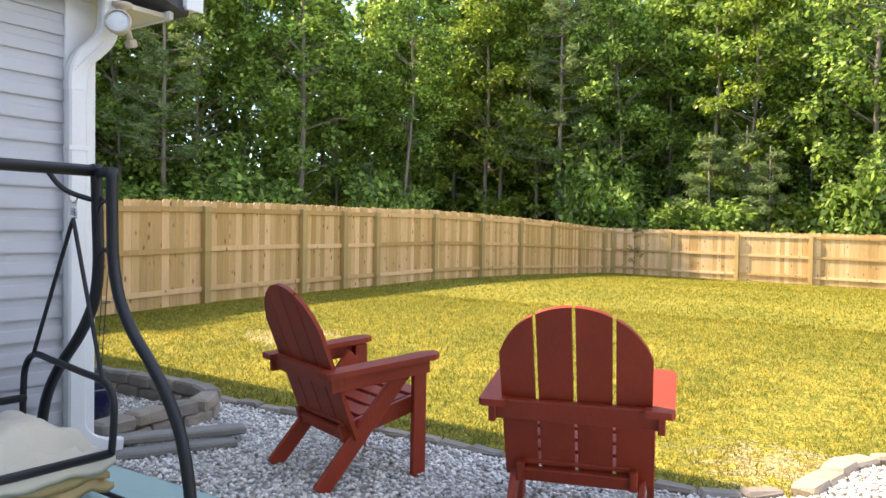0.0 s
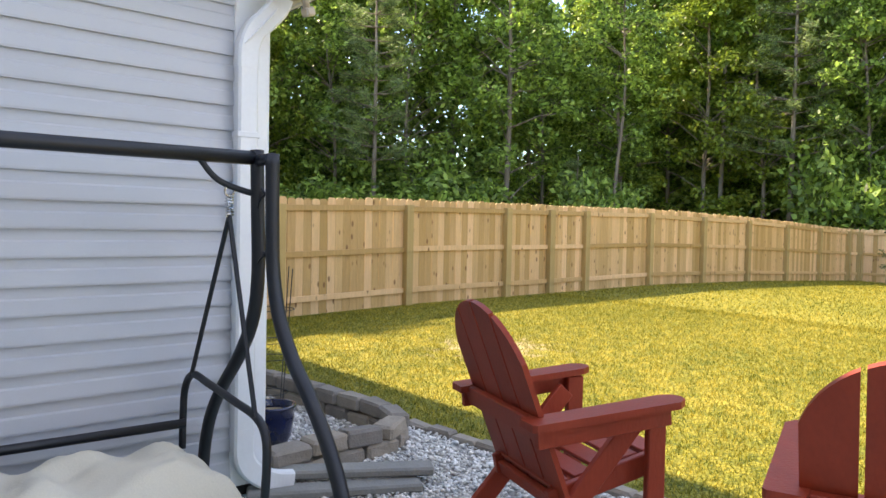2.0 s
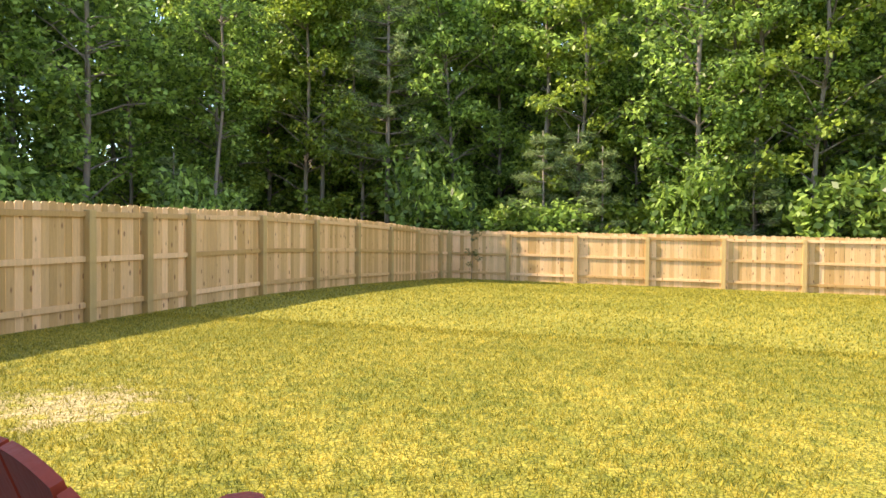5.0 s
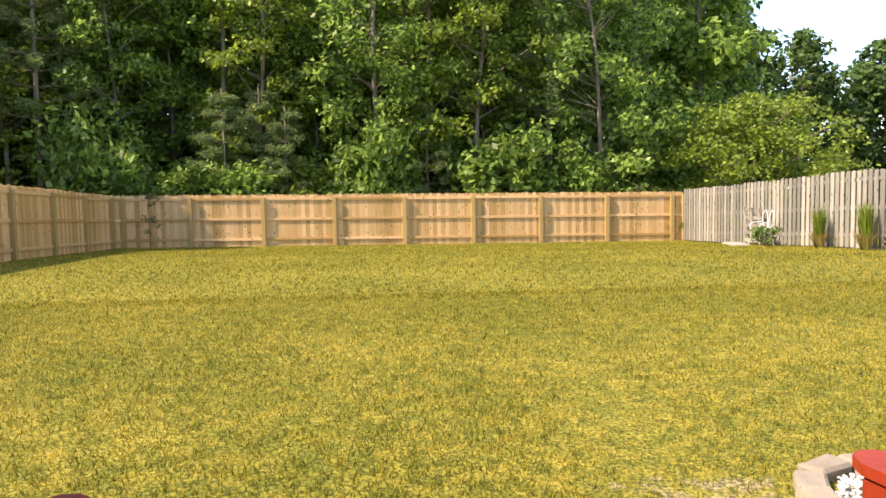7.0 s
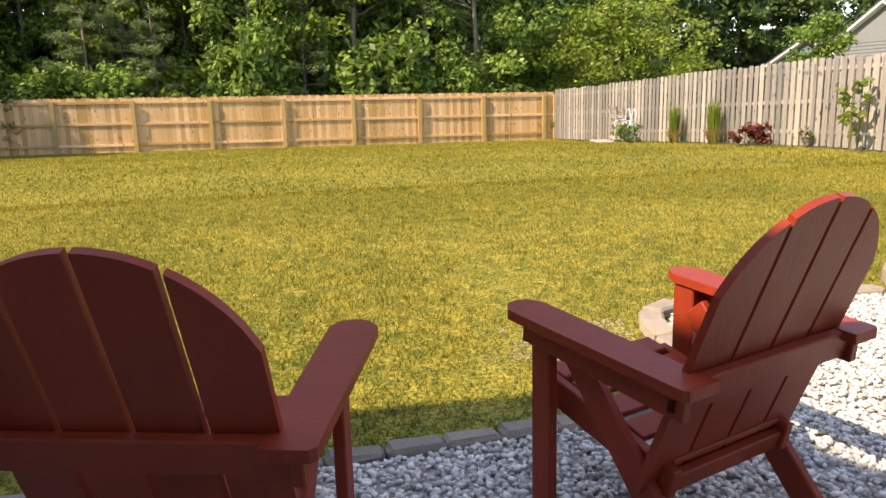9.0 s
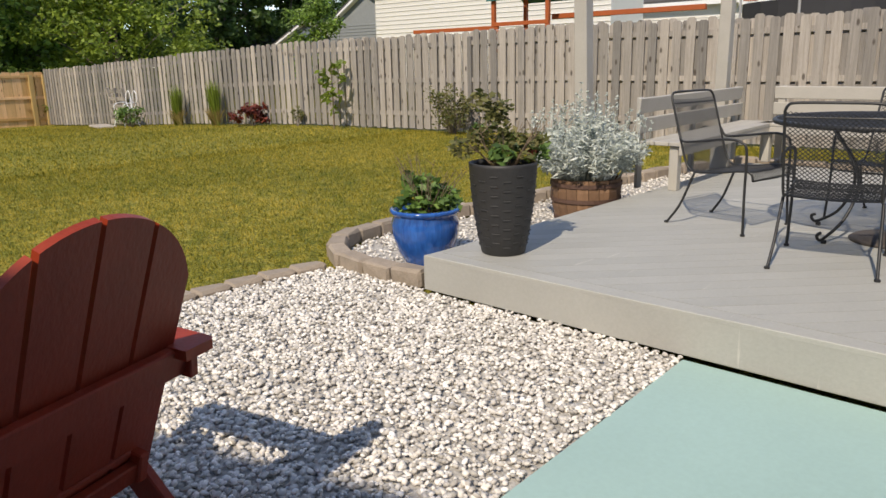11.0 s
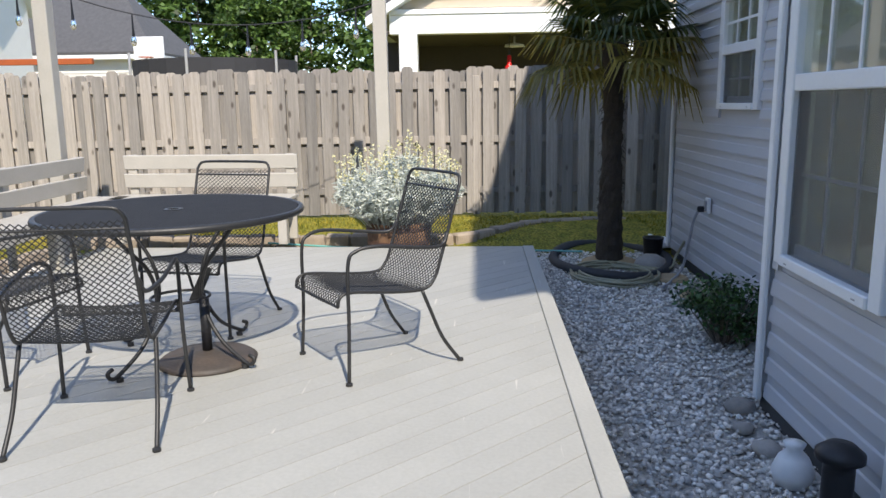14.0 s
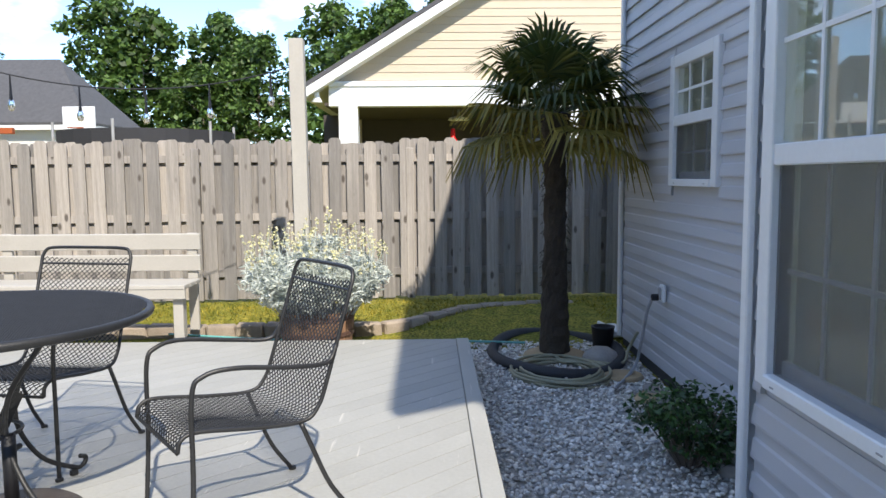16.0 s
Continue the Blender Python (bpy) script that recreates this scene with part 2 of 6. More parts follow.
    if blade:
        g = n.new("ShaderNodeNewGeometry")
        r3 = n.new("ShaderNodeValToRGB")
        r3.color_ramp.elements[0].color = (0.30, 0.45, 0.26, 1)
        r3.color_ramp.elements[1].color = (2.0, 1.72, 1.5, 1)
        l.new(g.outputs["Random Per Island"], r3.inputs["Fac"])
    else:
        r3 = n.new("ShaderNodeValToRGB")
        r3.color_ramp.elements[0].position, r3.color_ramp.elements[0].color = 0.38, (0.40, 0.46, 0.36, 1)
        r3.color_ramp.elements[1].position, r3.color_ramp.elements[1].color = 0.61, (1.45, 1.38, 1.25, 1)
        l.new(d.outputs["Fac"], r3.inputs["Fac"])
    m2 = n.new("ShaderNodeMix"); m2.data_type = 'RGBA'; m2.blend_type = 'MULTIPLY'
    m2.inputs[0].default_value = 1.0
    l.new(out, m2.inputs[6]); l.new(r3.outputs["Color"], m2.inputs[7])
    l.new(m2.outputs[2], b.inputs["Base Color"])
    if blade:
        tr = n.new("ShaderNodeBsdfTranslucent")
        l.new(m2.outputs[2], tr.inputs["Color"])
        mx = n.new("ShaderNodeMixShader"); mx.inputs[0].default_value = 0.3
        l.new(b.outputs[0], mx.inputs[1]); l.new(tr.outputs[0], mx.inputs[2])
        l.new(mx.outputs[0], n["Material Output"].inputs["Surface"])
    else:
        bp = n.new("ShaderNodeBump"); bp.inputs["Strength"].default_value = 0.7; bp.inputs["Distance"].default_value = 0.03
        l.new(d.outputs["Fac"], bp.inputs["Height"]); l.new(bp.outputs["Normal"], b.inputs["Normal"])
    return m


M_LAWN = grass_mat("lawn_turf", False)
M_BLADE = grass_mat("grass_blade", True)


def glass_mat():
    m = bpy.data.materials.new("window_glass")
    m.use_nodes = True
    b = m.node_tree.nodes["Principled BSDF"]
    b.inputs["Base Color"].default_value = (0.9, 0.95, 0.95, 1)
    b.inputs["Roughness"].default_value = 0.02
    b.inputs["Transmission Weight"].default_value = 1.0
    b.inputs["IOR"].default_value = 1.45
    return m


M_GLASS = glass_mat()


# ---------------------------------------------------------------- mesh helpers
def mesh_ob(name, bm, material, parent=None, label="", smooth=False):
    me = bpy.data.meshes.new(name)
    bm.to_mesh(me)
    bm.free()
    if smooth:
        for p in me.polygons:
            p.use_smooth = True
    me.materials.append(material)
    ob = new(name, me)
    if parent is not None:
        ob.parent = parent
    if label:
        ob["label"] = label
    return ob


def part(name, bm, material, parent, label="", smooth=False):
    return mesh_ob(name, bm, material, parent, label, smooth)


def piece(name, me, parent, m):
    """A repeat of one piece that shares its mesh."""
    ob = new(name, me)
    ob.parent = parent
    ob.matrix_basis = m
    return ob


def mesh_data(name, bm, material, smooth=False):
    me = bpy.data.meshes.new(name)
    bm.to_mesh(me)
    bm.free()
    if smooth:
        for p in me.polygons:
            p.use_smooth = True
    me.materials.append(material)
    return me


def thing(name, label, category, m=None, group="", kind=""):
    ob = new(name)
    ob.empty_display_size = 0.1
    if m is not None:
        ob.matrix_basis = m
    return tagged(ob, label, category, group, kind)


def add_box(bm, size, m=Matrix(), bevel=0.0):
    """A box of that size about the pose m, its edges rounded by bevel."""
    r = bmesh.ops.create_cube(bm, size=1.0, matrix=m @ Matrix.Diagonal((*size, 1)))
    if bevel:
        edges = list({e for v in r["verts"] for e in v.link_edges})
        bmesh.ops.bevel(bm, geom=edges, offset=bevel, segments=1, affect='EDGES', profile=0.5)
    return bm


def box(size, m=Matrix(), bevel=0.0):
    return add_box(bmesh.new(), size, m, bevel)


def span(a, b, width, thick, bevel=0.0, bm=None, side=(0, 0, 1)):
    """A board from a to b; its width lies along side as nearly as it can."""
    a, b = Vector(a), Vector(b)
    y = (b - a).normalized()
    z = Vector(side)
    x = y.cross(z).normalized()
    z = x.cross(y)
    m = Matrix((x, y, z)).transposed().to_4x4()
    m.translation = (a + b) / 2
    return add_box(bm or bmesh.new(), (thick, (b - a).length, width), m, bevel)


def smooth_path(pts, n=6):
    """Points of a Catmull-Rom curve through pts."""
    p = [Vector(q) for q in pts]
    p = [2 * p[0] - p[1]] + p + [2 * p[-1] - p[-2]]
    out = []
    for i in range(1, len(p) - 2):
        for k in range(n):
            t = k / n
            a, b, c, d = p[i - 1], p[i], p[i + 1], p[i + 2]
            out.append(0.5 * ((2 * b) + (c - a) * t + (2 * a - 5 * b + 4 * c - d) * t * t + (3 * b - a - 3 * c + d) * t ** 3))
    return out + [p[-2]]


def tube(bm, pts, r, seg=8, caps=True, taper=None):
    """A round bar along pts; r may taper to another radius at its end."""
    pts = [Vector(q) for q in pts]
    rings = []
    up = Vector((0, 0, 1))
    for i, q in enumerate(pts):
        d = (pts[min(i + 1, len(pts) - 1)] - pts[max(i - 1, 0)]).normalized()
        if abs(d.dot(up)) > 0.95:
            up = Vector((1, 0, 0)) if abs(d.x) < 0.9 else Vector((0, 1, 0))
        x = d.cross(up).normalized()
        y = x.cross(d).normalized()
        up = y
        rr = r if taper is None else r + (taper - r) * i / (len(pts) - 1)
        rings.append([bm.verts.new(q + rr * (math.cos(2 * math.pi * k / seg) * x + math.sin(2 * math.pi * k / seg) * y)) for k in range(seg)])
    for a, b in zip(rings, rings[1:]):
        for k in range(seg):
            bm.faces.new((a[k], a[(k + 1) % seg], b[(k + 1) % seg], b[k]))
    if caps:
        bm.faces.new(rings[0][::-1])
        bm.faces.new(rings[-1])
    return bm


def lathe(profile, seg=32, bm=None, m=Matrix()):
    """A turned body from (radius, height) pairs."""
    bm = bm or bmesh.new()
    rings = [[bm.verts.new(m @ Vector((max(r, 1e-4) * math.cos(2 * math.pi * k / seg), max(r, 1e-4) * math.sin(2 * math.pi * k / seg), z))) for k in range(seg)] for r, z in profile]
    for a, b in zip(rings, rings[1:]):
        for k in range(seg):
            bm.faces.new((a[k], a[(k + 1) % seg], b[(k + 1) % seg], b[k]))
    return bm


def quads_mesh(name, verts, faces, material, smooth=False):
    me = bpy.data.meshes.new(name)
    verts = np.asarray(verts, dtype=np.float32)
    faces = np.asarray(faces, dtype=np.int32)
    k = faces.shape[1]
    me.vertices.add(len(verts))
    me.vertices.foreach_set("co", verts.ravel())
    me.loops.add(faces.size)
    me.loops.foreach_set("vertex_index", faces.ravel())
    me.polygons.add(len(faces))
    me.polygons.foreach_set("loop_start", np.arange(0, faces.size, k, dtype=np.int32))
    me.polygons.foreach_set("use_smooth", np.full(len(faces), smooth))
    me.update(calc_edges=True)
    me.validate()
    me.materials.append(material)
    return me


# ---------------------------------------------------------------- ground
def step(a, b, v):
    t = min(max((v - a) / (b - a), 0.0), 1.0)
    return t * t * (3 - 2 * t)


GY = [-60, 1.3, 3.2, 6.0, 10.0, 13.0, 18.0, 25.6, 45.0, 120.0]
GZ = [0.0, 0.0, 0.08, 0.15, 0.17, 0.20, 0.12, -0.13, -0.25, -0.3]


def ground_z(x, y):
    y2 = y - 2.2 * step(11.0, 12.6, x) * (1 - step(3.5, 9.0, y)) if y > -1 else y
    z = float(np.interp(y2, GY, GZ))
    z -= 0.011 * max(0.0, min(x, 24.0)) * step(5, 25, y)
    z += 0.17 * step(20.6, 22.2, x) * step(9, 2, y) * step(-30, -8, y)
    return z


bm = bmesh.new()
gx = [-900, -300, -100, -50, -25, -12, -6] + [i * 0.75 for i in range(-4, 36)] + [29, 34, 42, 60, 120, 350, 900]
gyv = [-900, -300, -100, -40, -20, -10] + [-6 + i * 0.6 for i in range(0, 58)] + [31, 36, 45, 70, 130, 350, 900]
grid = [[bm.verts.new((x, y, ground_z(x, y) - 0.015)) for x in gx] for y in gyv]
for a, b in zip(grid, grid[1:]):
    for k in range(len(gx) - 1):
        bm.faces.new((a[k], a[k + 1], b[k + 1], b[k]))
ground = mesh_ob("ground", bm, M_LAWN, smooth=True)
tagged(ground, "mown yellow-green summer lawn running to the fences", "lawn", kind="structure")

# ---------------------------------------------------------------- patio slab, deck, gravel
def prism(poly, z0, z1):
    """An upright body over a plan outline."""
    bm = bmesh.new()
    lo, hi = [bm.verts.new((x, y, z0)) for x, y in poly], [bm.verts.new((x, y, z1)) for x, y in poly]
    bm.faces.new(hi)
    bm.faces.new(lo[::-1])
    for i in range(len(poly)):
        j = (i + 1) % len(poly)
        bm.faces.new((lo[i], lo[j], hi[j], hi[i]))
    bmesh.ops.recalc_face_normals(bm, faces=bm.faces)
    return bm


slab = mesh_ob("patio_slab", prism([(9.02, -0.13), (9.12, -3.24), (14.77, -3.1), (14.77, 0.13)], -0.12, 0.022), M_MINT)
tagged(slab, "mint-green painted concrete patio slab", "patio", kind="structure")

DX0, DX1, DY0, DY1, DZ = 14.80, 20.20, -2.208, 1.95, 0.265
deck = thing("deck", "low light-grey painted timber deck with diagonal boards", "deck", kind="structure")
for nm, size, p in (("fascia_front", (0.038, DY1 - DY0 + 0.02, 0.232), (DX0 + 0.02, (DY0 + DY1) / 2, 0.1465)),
                    ("fascia_back", (0.038, DY1 - DY0, 0.235), (DX1 - 0.02, (DY0 + DY1) / 2, 0.145)),
                    ("fascia_side", (DX1 - DX0 - 0.08, 0.038, 0.245), ((DX0 + DX1) / 2, DY0 + 0.02, 0.140)),
                    ("fascia_side", (DX1 - DX0 - 0.08, 0.038, 0.245), ((DX0 + DX1) / 2, DY1 - 0.02, 0.140)),
                    ("edge_board", (DX1 - DX0, 0.10, 0.03), ((DX0 + DX1) / 2, DY0 + 0.045, DZ - 0.012)),
                    ("edge_board", (0.12, DY1 - DY0 - 0.11, 0.03), (DX0 + 0.06, (DY0 + DY1) / 2 + 0.05, DZ - 0.014))):
    part(nm, box(size, pose(*p), 0.004), M_DECK, deck)
part("underside", box((DX1 - DX0 - 0.1, DY1 - DY0 - 0.1, 0.02), pose((DX0 + DX1) / 2, (DY0 + DY1) / 2, 0.22)), M_SIDING_DARK, deck)


def deck_boards():
    """Boards at 45 degrees, clipped to the deck's outline."""
    w, gap = 0.139, 0.0035
    x0, x1, y0, y1 = DX0 + 0.125, DX1 - 0.045, DY0 + 0.10, DY1 - 0.045
    s = math.sqrt(0.5)
    c = (x0 + y0) * s
    end = (x1 + y1) * s
    c0 = c
    while c < end:
        a, b = c, c + w
        # corners of the band a <= (x + y) s <= b inside the rectangle
        poly = [(x0, y0), (x1, y0), (x1, y1), (x0, y1)]
        for lim, sign in ((a, 1), (b, -1)):
            out = []
            for i, p in enumerate(poly):
                q = poly[(i + 1) % len(poly)]
                dp, dq = sign * ((p[0] + p[1]) * s - lim), sign * ((q[0] + q[1]) * s - lim)
                if dp >= 0:
                    out.append(p)
                if dp * dq < 0:
                    t = dp / (dp - dq)
                    out.append((p[0] + t * (q[0] - p[0]), p[1] + t * (q[1] - p[1])))
            poly = out
            if not poly:
                break
        if len(poly) >= 3:
            bm = bmesh.new()
            top = [bm.verts.new((x, y, DZ)) for x, y in poly]
            bot = [bm.verts.new((x, y, DZ - 0.03)) for x, y in poly]
            bm.faces.new(top)
            for i in range(len(top)):
                j = (i + 1) % len(top)
                bm.faces.new((top[j], top[i], bot[i], bot[j]))
            bmesh.ops.recalc_face_normals(bm, faces=bm.faces)
            part("deck_board", bm, M_DECK, deck)
        c += w + gap


def fill_sheet(name, poly, z, material):
    bm = bmesh.new()
    bm.faces.new([bm.verts.new((x, y, z)) for x, y in poly])
    bmesh.ops.triangulate(bm, faces=bm.faces)
    bmesh.ops.recalc_face_normals(bm, faces=bm.faces)
    for f in bm.faces:
        if f.normal.z < 0:
            f.normal_flip()
    return mesh_ob(name, bm, material)


G_MAIN = [(9.0, -0.12), (14.80, 0.14), (14.80, 2.02), (14.90, 2.88), (14.2, 2.98), (13.4, 3.0), (13.14, 2.92), (13.0, 2.72), (12.92, 2.35), (12.86, 1.98), (12.35, 1.58), (10.2, 1.44), (8.3, 1.34), (8.75, 0.6)]
G_BED = [(5.6, -0.06), (9.0, -0.10), (8.8, 0.5), (8.72, 0.9), (8.5, 1.02), (8.0, 1.05), (7.1, 0.97), (5.6, 0.9)]
G_POT = [(14.92, 1.9), (14.98, 2.85), (15.3, 3.28), (15.8, 3.4), (17.6, 3.25), (19.6, 3.05), (20.3, 2.9), (20.3, 1.9)]
G_STRIP = [(14.80, -3.66), (22.4, -3.66), (22.5, -2.9), (21.9, -2.1), (21.0, -1.95), (20.25, -1.9), (20.25, -2.24), (14.80, -2.24)]
G_BACK = [(20.22, -1.9), (21.2, -1.9), (21.2, 2.9), (20.22, 2.9)]


def inside(x, y, poly):
    c = False
    n = len(poly)
    for i in range(n):
        (xa, ya), (xb, yb) = poly[i], poly[(i + 1) % n]
        if (ya > y) != (yb > y) and x < (xb - xa) * (y - ya) / (yb - ya) + xa:
            c = not c
    return c


def pebbles(name, polys, count, size, label, base=0.012):
    """Loose pebbles: squashed, turned, unevenly sized stones."""
    rng = np.random.default_rng(5)
    ico = bmesh.new()
    bmesh.ops.create_icosphere(ico, subdivisions=1, radius=1.0)
    iv = np.array([v.co[:] for v in ico.verts])
    fi = np.array([[v.index for v in f.verts] for f in ico.faces])
    ico.free()
    pts = []
    for poly, share in polys:
        xs, ys = [p[0] for p in poly], [p[1] for p in poly]
        n = 0
        while n < count * share:
            x, y = rng.uniform(min(xs), max(xs)), rng.uniform(min(ys), max(ys))
            if inside(x, y, poly):
                pts.append((x, y))
                n += 1
    n = len(pts)
    pos = np.array([(x, y, base + rng.uniform(0, 0.018)) for x, y in pts])
    s = size * rng.uniform(0.6, 1.35, (n, 1)) * np.column_stack([rng.uniform(0.9, 1.35, n), rng.uniform(0.7, 1.0, n), rng.uniform(0.45, 0.75, n)])
    ang = rng.uniform(0, 2 * np.pi, n)
    tilt = rng.normal(0, 0.35, n)
    v = iv[None] * s[:, None] * (1 + rng.normal(0, 0.09, (n, len(iv), 1)))
    ct, st = np.cos(tilt)[:, None], np.sin(tilt)[:, None]
    x, z = v[..., 0] * ct - v[..., 2] * st, v[..., 0] * st + v[..., 2] * ct
    ca, sa = np.cos(ang)[:, None], np.sin(ang)[:, None]
    out = np.stack([x * ca - v[..., 1] * sa, x * sa + v[..., 1] * ca, z], -1) + pos[:, None]
    faces = (fi[None] + (np.arange(n) * len(iv))[:, None, None]).reshape(-1, 3)
    ob = new(name, quads_mesh(name, out.reshape(-1, 3), faces, M_PEBBLE, True))
    return tagged(ob, label, "gravel", kind="stuff")


for poly in (G_MAIN, G_BED, G_POT, G_STRIP, G_BACK):
    tagged(fill_sheet("gravel_bed", poly, 0.006, M_GRAVELBED), "bed of pale grit under the white pebbles", "gravel", kind="structure")
pebbles("pebble_gravel", ((G_MAIN, 0.50), (G_STRIP, 0.29), (G_BED, 0.09), (G_POT, 0.09), (G_BACK, 0.03)), 54000, 0.0139,
        "loose white and grey marble pebbles")


# ---------------------------------------------------------------- fences
def picket_mesh(name, w, h, t, material):
    """A dog-eared board standing on z = 0."""
    bm = bmesh.new()
    e = 0.03
    prof = [(-w / 2, 0), (w / 2, 0), (w / 2, h - e), (w / 2 - e, h), (-w / 2 + e, h), (-w / 2, h - e)]
    f = [bm.verts.new((x, -t / 2, z)) for x, z in prof]
    b = [bm.verts.new((x, t / 2, z)) for x, z in prof]
    bm.faces.new(f)
    bm.faces.new(b[::-1])
    for i in range(6):
        j = (i + 1) % 6
        bm.faces.new((f[j], f[i], b[i], b[j]))
    bmesh.ops.recalc_face_normals(bm, faces=bm.faces)
    return mesh_data(name, bm, material)


def pine_fence(name, posts, label, inward, extra_posts=()):
    """Posts and three rails on the yard side, dog-eared boards behind. posts: (x, y) in order."""
    rng = random.Random(name)
    fence = thing(name, label, "fence", kind="structure")
    pick = [picket_mesh("picket", 0.139, 1.795 + d, 0.018, M_PINE) for d in (0, 0.012, -0.012)]
    post_me = mesh_data("post", box((0.135, 0.135, 1.72), pose(0, 0, 0.84), 0.006), M_PINE_POST)
    for x, y in list(posts) + list(extra_posts):
        piece("post", post_me, fence, pose(x + inward[0] * 0.05, y + inward[1] * 0.05, ground_z(x, y) - 0.02, 0, 0, 0))
    for (xa, ya), (xb, yb) in zip(posts, posts[1:]):
        za, zb = ground_z(xa, ya), ground_z(xb, yb)
        d = Vector((xb - xa, yb - ya, 0))
        L = d.length
        ang = math.degrees(math.atan2(d.y, d.x))
        u = d / L
        for h in (0.24, 0.93, 1.62):
            o = Vector(inward).to_3d() * 0.015
            j = rng.uniform(-0.01, 0.01)
            part("rail", span(Vector((xa, ya, za + h + j)) + u * 0.058 + o, Vector((xb, yb, zb + h + j)) - u * 0.058 + o, 0.088, 0.038, 0.003), M_PINE, fence)
        n = max(1, round(L / 0.146))
        for k in range(n):
            f = (k + 0.5) / n
            p = Vector((xa, ya, za + (zb - za) * f - 0.02)) + d * f - Vector(inward).to_3d() * 0.016
            piece("picket", rng.choice(pick), fence, Matrix.Translation((p.x, p.y, p.z + rng.uniform(-0.006, 0.006))) @ pose(0, 0, 0, 0, rng.uniform(-0.25, 0.25), ang))
    return fence


def left_x(y):
    return 2.813 - 0.052 * y


def back_y(x):
    return 25.612 + 0.037 * x


LEFT = [(left_x(y), y) for y in [3.20 + 2.44 * k for k in range(-3, 10)]] + [(1.70, 25.66)]
BACK = [(1.70, 25.67)] + [(3.98 + 2.44 * k, back_y(3.98 + 2.44 * k)) for k in range(8)] + [(21.5, back_y(21.5))]


def grey_x(y):
    return 22.85 - 0.051 * y


def grey_fence(y0, y1):
    """A weathered shadowbox fence: boards on alternate sides of three rails."""
    rng = random.Random(4)
    fence = thing("fence_grey", "weathered grey shadowbox board fence along the side of the yard", "fence", kind="structure")
    pick = [picket_mesh("picket", 0.138, h, 0.018, M_GREYWOOD) for h in (1.82, 1.80, 1.845)]
    post_me = mesh_data("post", box((0.09, 0.09, 1.75), pose(0, 0, 0.86), 0.005), M_GREYWOOD)
    y = y0
    ys = []
    while y < y1:
        ys.append(y)
        y += 2.44
    ys.append(y1)
    for a, b in zip(ys, ys[1:]):
        za, zb = ground_z(grey_x(a), a) + 0.02, ground_z(grey_x(b), b) + 0.02
        piece("post", post_me, fence, pose(grey_x(a), a, za))
        for h in (0.30, 0.95, 1.62):
            part("rail", span((grey_x(a), a, za + h), (grey_x(b), b, zb + h), 0.085, 0.038, 0.003), M_GREYWOOD, fence)
        n = round((b - a) / 0.1975)
        for k in range(n):
            for side, sh in ((-1, 0.0), (1, 0.5)):
                f = (k + 0.25 + sh) / n
                yy = a + (b - a) * f
                piece("picket", rng.choice(pick), fence, Matrix.Translation((grey_x(yy) + side * 0.029, yy, za + (zb - za) * f + rng.uniform(-0.012, 0.012))) @ pose(0, 0, 0, 0, rng.uniform(-0.5, 0.5), 93))
    return fence

# ---------------------------------------------------------------- house
def siding_wall(name, a, b, z0, z1, out, holes=(), material=None, course=0.134, label=""):
    """A wall from a to b (x, y), faced with lapped boards on the side out; holes: (from, to, z0, z1) along it in metres."""
    material = material or M_SIDING
    a, b = Vector((*a, 0)), Vector((*b, 0))
    u = (b - a).normalized()
    L = (b - a).length
    o = Vector((*out, 0))
    wall = thing(name, label, "wall", kind="structure")
    # solid backing, split round the holes
    def block(s0, s1, h0, h1):
        if s1 - s0 > 0.01 and h1 - h0 > 0.01:
            m = Matrix((u, o, Vector((0, 0, 1)))).transposed().to_4x4()
            m.translation = a + u * (s0 + s1) / 2 - o * 0.09 + Vector((0, 0, (h0 + h1) / 2))
            part("wall_core", box((s1 - s0, 0.16, h1 - h0), m), material, wall)
    cuts = sorted(holes)
    s = 0.0
    for h in cuts:
        block(s, h[0], z0, z1)
        block(h[0], h[1], z0, h[2])
        block(h[0], h[1], h[3], z1)
        s = h[1]
    block(s, L, z0, z1)
    z = z0
    while z < z1 - 0.02:
        top = min(z + course, z1)
        runs = [(0.0, L)]
        for h in cuts:
            if h[2] < top - 0.01 and h[3] > z + 0.01:
                runs = [r for s0, s1 in runs for r in ((s0, min(s1, h[0])), (max(s0, h[1]), s1)) if r[1] - r[0] > 0.01]
        for s0, s1 in runs:
            bm = bmesh.new()
            # lap: foot proud of the wall, shadow-line lip, sloping back to the next course
            prof = [(0.0, z), (0.020, z), (0.021, z + 0.012), (0.013, z + course * 0.55), (0.006, z + course * 0.62), (0.004, top), (0.0, top)]
            ends = [[bm.verts.new(a + u * q + o * (d - 0.008) + Vector((0, 0, h))) for d, h in prof] for q in (s0, s1)]
            for i in range(len(prof)):
                j = (i + 1) % len(prof)
                bm.faces.new((ends[0][i], ends[0][j], ends[1][j], ends[1][i]))
            bm.faces.new(ends[0][::-1])
            bm.faces.new(ends[1])
            bmesh.ops.recalc_face_normals(bm, faces=bm.faces)
            part("siding_board", bm, material, wall)
        z += course
    return wall


def screen_mat():
    m = bpy.data.materials.new("insect_screen")
    m.use_nodes = True
    n, l = m.node_tree.nodes, m.node_tree.links
    b = n["Principled BSDF"]
    b.inputs["Base Color"].default_value = (0.05, 0.05, 0.055, 1)
    t = n.new("ShaderNodeBsdfTransparent")
    x = n.new("ShaderNodeMixShader")
    x.inputs[0].default_value = 0.34
    l.new(t.outputs[0], x.inputs[1]); l.new(b.outputs[0], x.inputs[2])
    l.new(x.outputs[0], n["Material Output"].inputs["Surface"])
    return m


